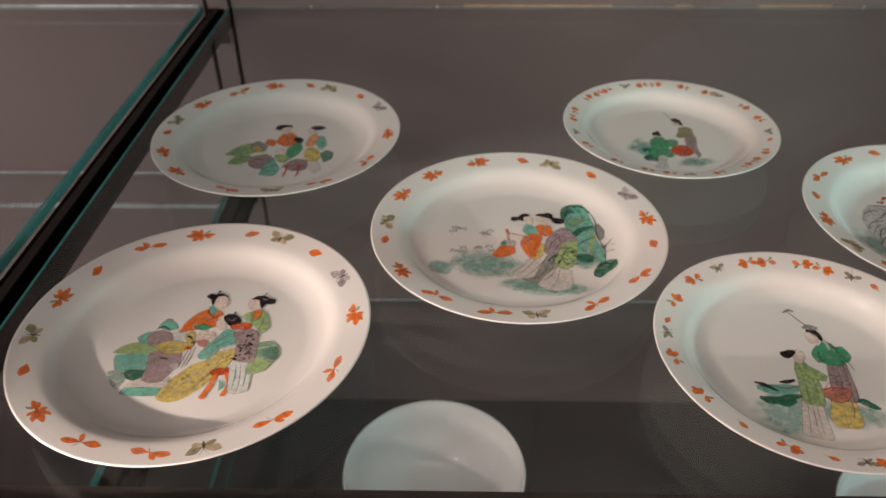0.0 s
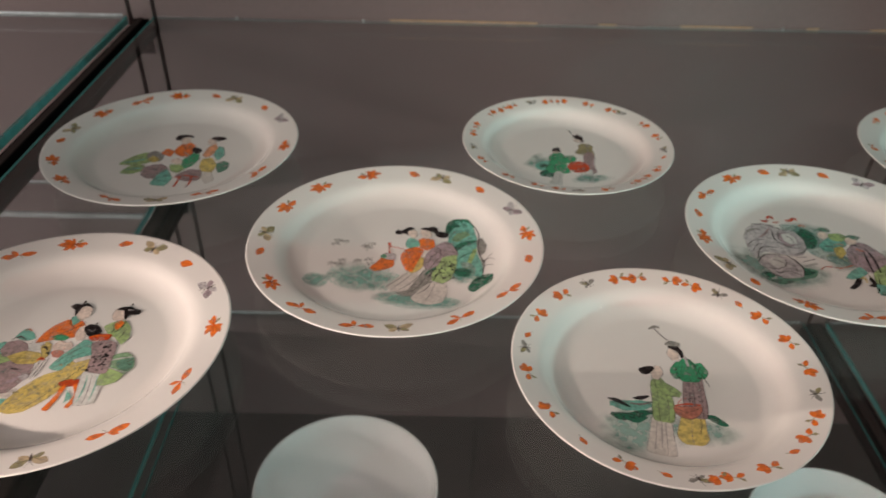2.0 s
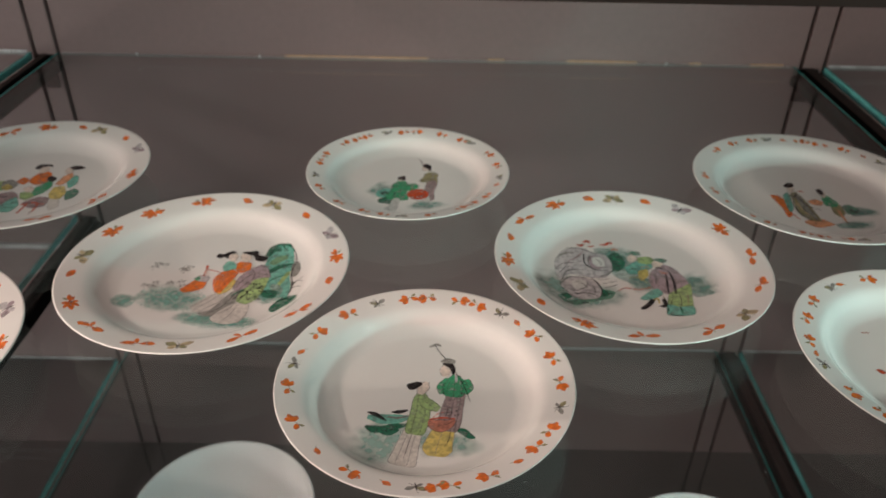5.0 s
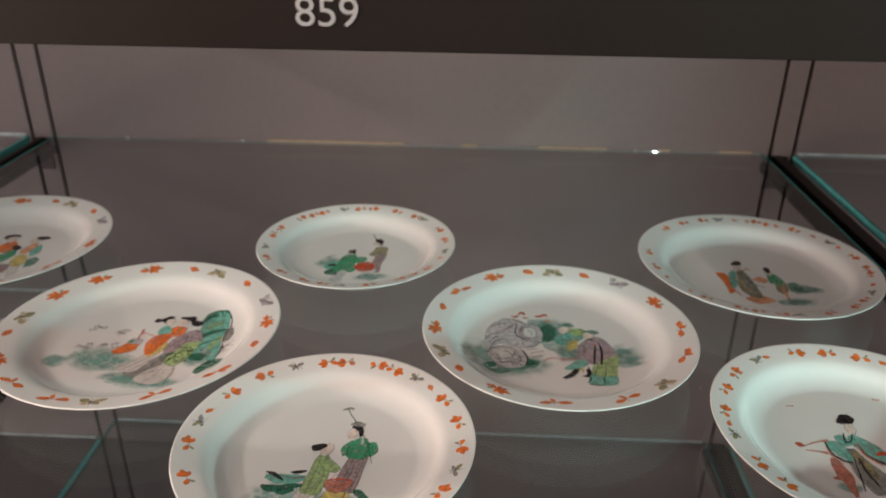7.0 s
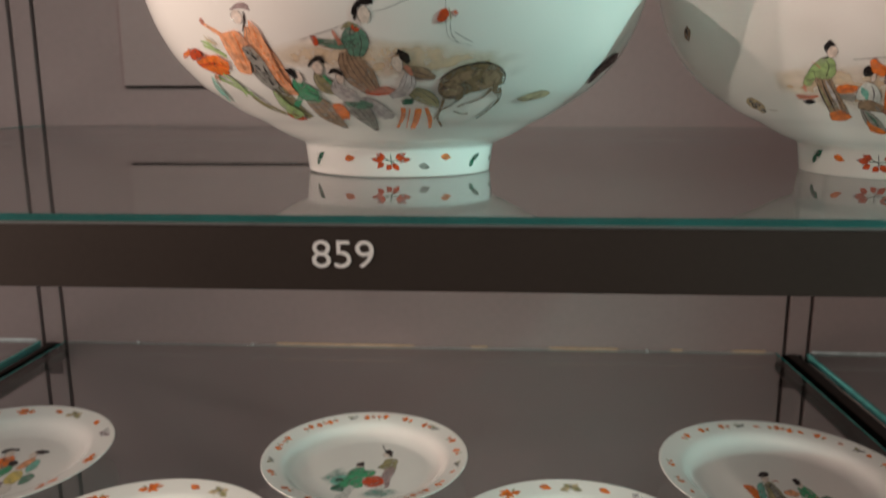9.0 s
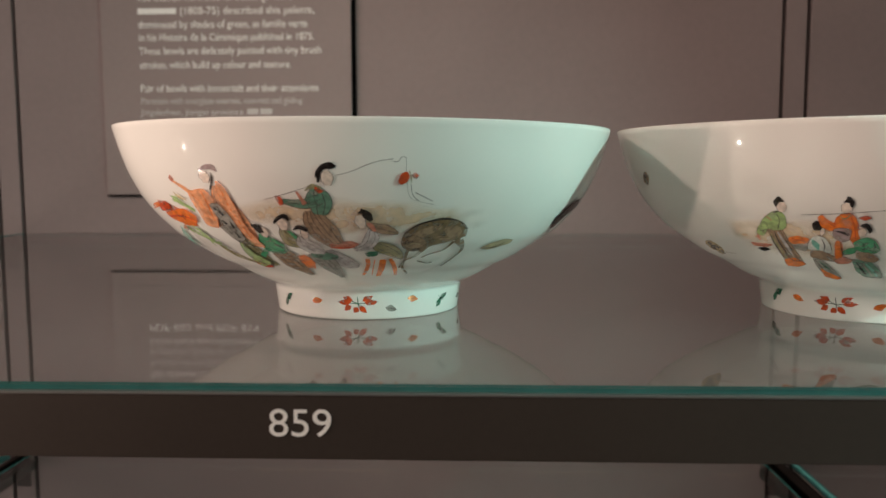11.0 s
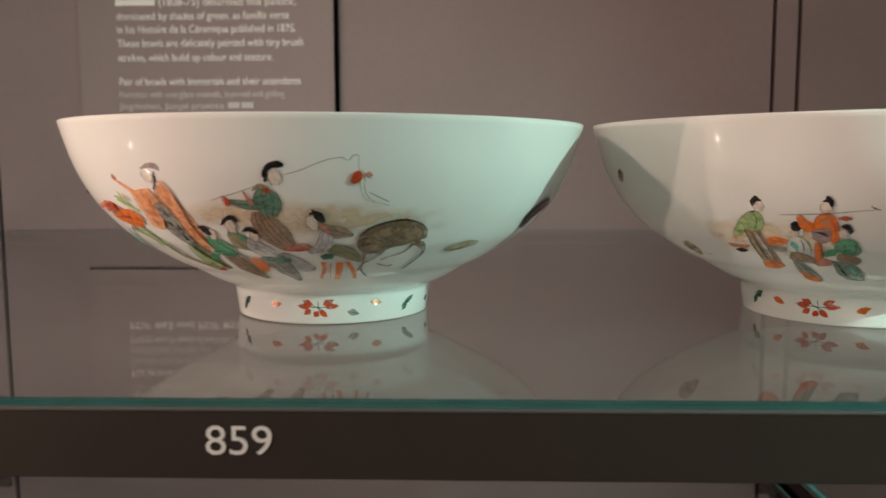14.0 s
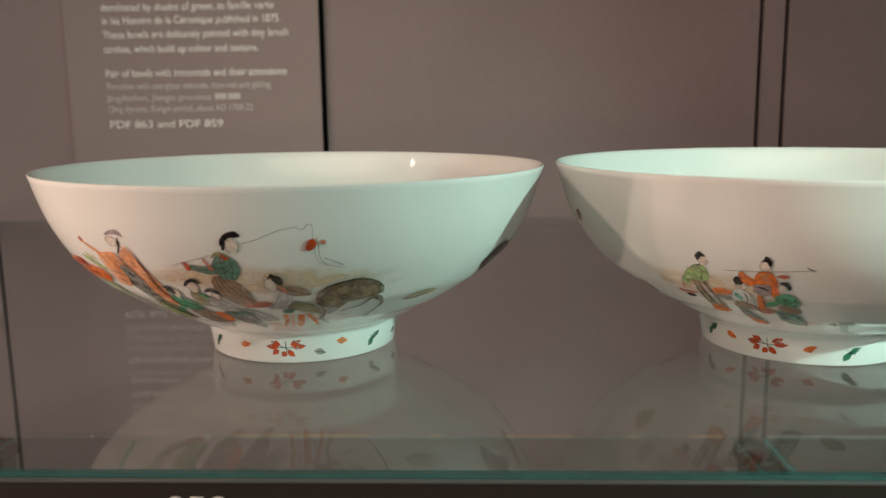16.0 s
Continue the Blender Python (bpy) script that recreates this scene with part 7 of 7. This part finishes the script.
bowl_fill(owner, ROSE, RED, (-54.5, 51.1), (-52.5, 50.8), (-48.6, 50.5), (-50.5, 48.7), (-54.4, 48.7))
bowl_fill(owner, BLACK, None, (-54.2, 47.3), (-51.6, 48.5), (-50.3, 47.0), (-53.0, 45.4))
bowl_fill(owner, BLUSH, SOFT, (-43.7, 74.0), (-42.8, 76.1), (-41.8, 75.9), (-41.4, 73.6), (-42.1, 70.8), (-43.3, 70.4))
bowl_fill(owner, BLACK, None, (-44.0, 76.3), (-43.2, 78.4), (-42.6, 79.1), (-42.1, 77.9), (-41.6, 76.2), (-42.7, 75.8), (-43.7, 73.1), (-44.0, 74.5))
bowl_fill(owner, GREY, SEPIA, (-39.4, 43.6), (-37.5, 42.1), (-35.4, 37.6), (-33.5, 29.8), (-36.7, 29.3), (-39.2, 33.3), (-39.6, 38.4))
bowl_stroke(owner, PINE, -1, (-38.3, 41.6, 0.22), (-36.7, 36.6, 0.94), (-35.6, 30.7, 0.28))
bowl_stroke(owner, SEPIA, -1, (-39.1, 42.2, 0.18), (-38.3, 35.6, 0.33), (-37.3, 30.0, 0.18))
bowl_fill(owner, ORANGE, BROWN, (-38.9, 36.6), (-37.2, 33.7), (-33.5, 29.8), (-35.7, 28.6), (-39.1, 30.5))
bowl_fill(owner, PALE, SEPIA, (-39.2, 52.0), (-37.6, 56.5), (-36.2, 57.6), (-34.8, 56.2), (-33.9, 51.4), (-34.4, 46.9), (-36.4, 48.0), (-38.6, 48.3), (-39.6, 48.9))
bowl_stroke(owner, TEAL, -1, (-37.7, 54.9, 0.56), (-37.3, 52.3, 1.90), (-37.2, 48.9, 0.59))
bowl_stroke(owner, SEPIA, -1, (-35.6, 55.8, 0.18), (-35.3, 51.9, 0.36), (-35.9, 48.0, 0.18))
bowl_fill(owner, BROWN, SEPIA, (-39.1, 47.9), (-36.3, 48.4), (-32.7, 43.6), (-34.2, 41.5), (-38.1, 42.7), (-39.9, 43.9))
bowl_fill(owner, BLUSH, SOFT, (-35.5, 61.5), (-34.6, 62.5), (-34.7, 59.1), (-35.6, 57.7))
bowl_fill(owner, BLACK, None, (-36.9, 64.7), (-36.0, 66.3), (-35.1, 65.2), (-34.7, 62.8), (-35.6, 60.8), (-36.8, 60.7), (-37.1, 62.5))
bowl_fill(owner, ORANGE, RED, (-35.6, 68.1), (-34.7, 69.4), (-33.8, 67.1), (-32.3, 64.8), (-32.2, 61.2), (-33.7, 60.7), (-35.2, 63.0))
bowl_fill(owner, ORANGE, RED, (-32.1, 67.8), (-31.0, 70.3), (-29.5, 71.0), (-28.4, 68.7), (-27.8, 63.7), (-27.6, 56.1), (-28.9, 53.4), (-29.7, 57.4), (-29.7, 62.1), (-31.3, 62.5), (-32.6, 62.4))
bowl_stroke(owner, RED, -1, (-34.2, 66.8, 0.18), (-33.3, 64.7, 0.22), (-32.3, 62.7, 0.18))
bowl_stroke(owner, RED, -1, (-29.2, 68.6, 0.18), (-28.6, 63.4, 0.24), (-28.4, 56.0, 0.18))
bowl_stroke(owner, OLIVE, -1, (-31.5, 69.6, 0.21), (-30.4, 67.7, 0.47), (-29.0, 70.7, 0.20))
bowl_fill(owner, ORANGE, RED, (-32.7, 54.6), (-31.4, 54.4), (-31.4, 47.3), (-32.5, 42.9), (-33.5, 44.5))
bowl_stroke(owner, SEPIA, -1, (-31.6, 55.0, 0.18), (-31.6, 49.0, 0.32), (-31.5, 44.8, 0.18))
bowl_fill(owner, PLUM, SEPIA, (-32.7, 61.8), (-31.0, 62.5), (-29.2, 61.5), (-29.7, 55.9), (-31.4, 54.4), (-33.0, 57.1))
bowl_stroke(owner, INK, -1, (-32.4, 60.6, 0.28), (-31.1, 60.1, 0.85), (-29.9, 58.4, 0.29))
bowl_fill(owner, ROSE, SEPIA, (-34.0, 42.7), (-31.5, 45.2), (-29.2, 43.7), (-30.3, 41.0), (-33.2, 40.3))
bowl_stroke(owner, SEPIA, -1, (-38.8, 69.3, 0.18), (-30.5, 70.6, 0.21), (-21.9, 73.1, 0.18))
bowl_stroke(owner, SEPIA, -1, (-22.5, 75.0, 0.18), (-21.7, 73.6, 0.38), (-20.8, 73.1, 0.18))
bowl_fill(owner, RED, SEPIA, (-28.0, 68.4), (-26.6, 69.7), (-25.5, 68.6), (-26.6, 67.1))
bowl_fill(owner, BLUSH, SOFT, (-31.0, 74.9), (-30.2, 76.6), (-29.2, 75.8), (-29.0, 72.7), (-29.9, 70.9), (-30.9, 71.4))
bowl_fill(owner, BLACK, None, (-30.7, 76.6), (-30.1, 78.0), (-29.9, 79.7), (-29.3, 79.4), (-28.6, 76.7), (-28.9, 74.1), (-29.3, 74.4), (-29.6, 76.4))
bowl_fill(owner, SPRUCE, SEPIA, (-29.4, 44.0), (-26.7, 43.3), (-24.6, 42.8), (-21.5, 35.6), (-20.6, 31.8), (-23.6, 31.6), (-26.2, 32.4), (-28.5, 36.3))
bowl_stroke(owner, INK, -1, (-28.4, 42.4, 0.22), (-26.9, 37.3, 0.63), (-25.0, 32.2, 0.27))
bowl_stroke(owner, TEAL, -1, (-26.2, 41.9, 0.29), (-24.2, 37.7, 0.77), (-22.0, 32.6, 0.35))
bowl_stroke(owner, GREY, -1, (-27.3, 42.5, 0.21), (-25.4, 37.5, 0.55), (-23.3, 32.0, 0.25))
bowl_fill(owner, GREEN, SEPIA, (-28.9, 54.4), (-27.5, 56.8), (-26.0, 57.8), (-24.4, 55.8), (-23.1, 50.7), (-24.2, 48.2), (-26.7, 48.9), (-28.4, 50.1))
bowl_fill(owner, GREEN, SEPIA, (-31.4, 48.7), (-30.0, 51.0), (-28.2, 51.5), (-28.7, 48.0), (-31.2, 46.6))
bowl_stroke(owner, PINE, -1, (-27.5, 55.5, 0.18), (-26.6, 53.0, 0.36), (-26.7, 49.3, 0.18))
bowl_stroke(owner, PINE, -1, (-24.6, 55.1, 0.18), (-24.3, 51.9, 0.30), (-24.7, 48.5, 0.18))
bowl_fill(owner, BROWN, SEPIA, (-28.2, 48.4), (-25.4, 48.7), (-22.9, 44.8), (-24.0, 42.5), (-26.7, 43.3), (-28.3, 45.2))
bowl_fill(owner, BLUSH, SOFT, (-27.9, 61.6), (-27.1, 63.2), (-26.2, 61.5), (-26.5, 58.4), (-27.6, 58.0))
bowl_fill(owner, BLACK, None, (-27.7, 64.0), (-26.8, 65.6), (-25.9, 65.1), (-25.1, 61.9), (-25.7, 60.0), (-26.2, 62.4), (-27.1, 63.5))

# ---- label panel on the back wall ----
label_panel = thing("label_panel", "flat grey-brown label panel with white printed text on the back wall", "label panel")
box("board", -0.221, 0.1800, 1.193, 1.1995, 1.421, 2.30, PANEL, label_panel, bevel=0.0006)
box("shadow_gap", 0.1803, 0.1868, 1.1945, 1.1995, 1.421, 2.30, BLACK_GAP, label_panel, "black joint along the panel")
box("bottom_edge", -0.221, 0.1800, 1.1935, 1.1995, 1.4175, 1.4205, BLACK_GAP, label_panel, "dark lower edge")


def print_line(text, z, x1, mat, height, x0=-0.160):
    ob = words("printed_line", text, 0, 0, 0, height, mat)
    wide = max(v.co.x for v in ob.data.vertices)
    ob.data.transform(Matrix.Diagonal(((x1 - x0) / wide, 1, 1, 1)))
    ob.matrix_world = pose(x0, 1.1928, z - 0.0052, 90, 0, 0)
    ob.parent = label_panel


def print_bar(x0, x1, z, mat=LETTER):
    box("printed_bar", x0, x1, 1.1924, 1.1928, z - 0.0045, z + 0.0045, mat, label_panel)


print_line("Red enamels were used for outlining.", 1.732, 0.048, LETTER, 0.0165)
print_bar(0.054, 0.093, 1.732)
print_bar(-0.160, -0.098, 1.711)
print_line("(1808-75) described this palette,", 1.711, 0.122, LETTER, 0.0165, -0.093)
print_line("dominated by shades of green, as famille verte", 1.690, 0.111, LETTER, 0.0165)
print_line("in his Histoire de la Céramique published in 1875.", 1.670, 0.121, LETTER, 0.0165)
print_line("These bowls are delicately painted with tiny brush", 1.649, 0.132, LETTER, 0.0165)
print_line("strokes, which build up colour and texture.", 1.627, 0.084, LETTER, 0.0165)
print_line("Pair of bowls with immortals and their attendants", 1.590, 0.127, LETTER, 0.0165)
print_line("Porcelain with overglaze enamels, iron-red and gilding", 1.571, 0.101, FAINT, 0.0145)
print_line("Jingdezhen, Jiangxi province", 1.553, 0.006, FAINT, 0.0145)
print_bar(0.012, 0.030, 1.553, FAINT)
print_bar(0.033, 0.052, 1.553, FAINT)
print_line("Qing dynasty, Kangxi period, about AD 1700-22", 1.536, 0.071, FAINT, 0.0145)
print_line("PDF 863 and PDF 859", 1.511, 0.022, LETTER, 0.0165)
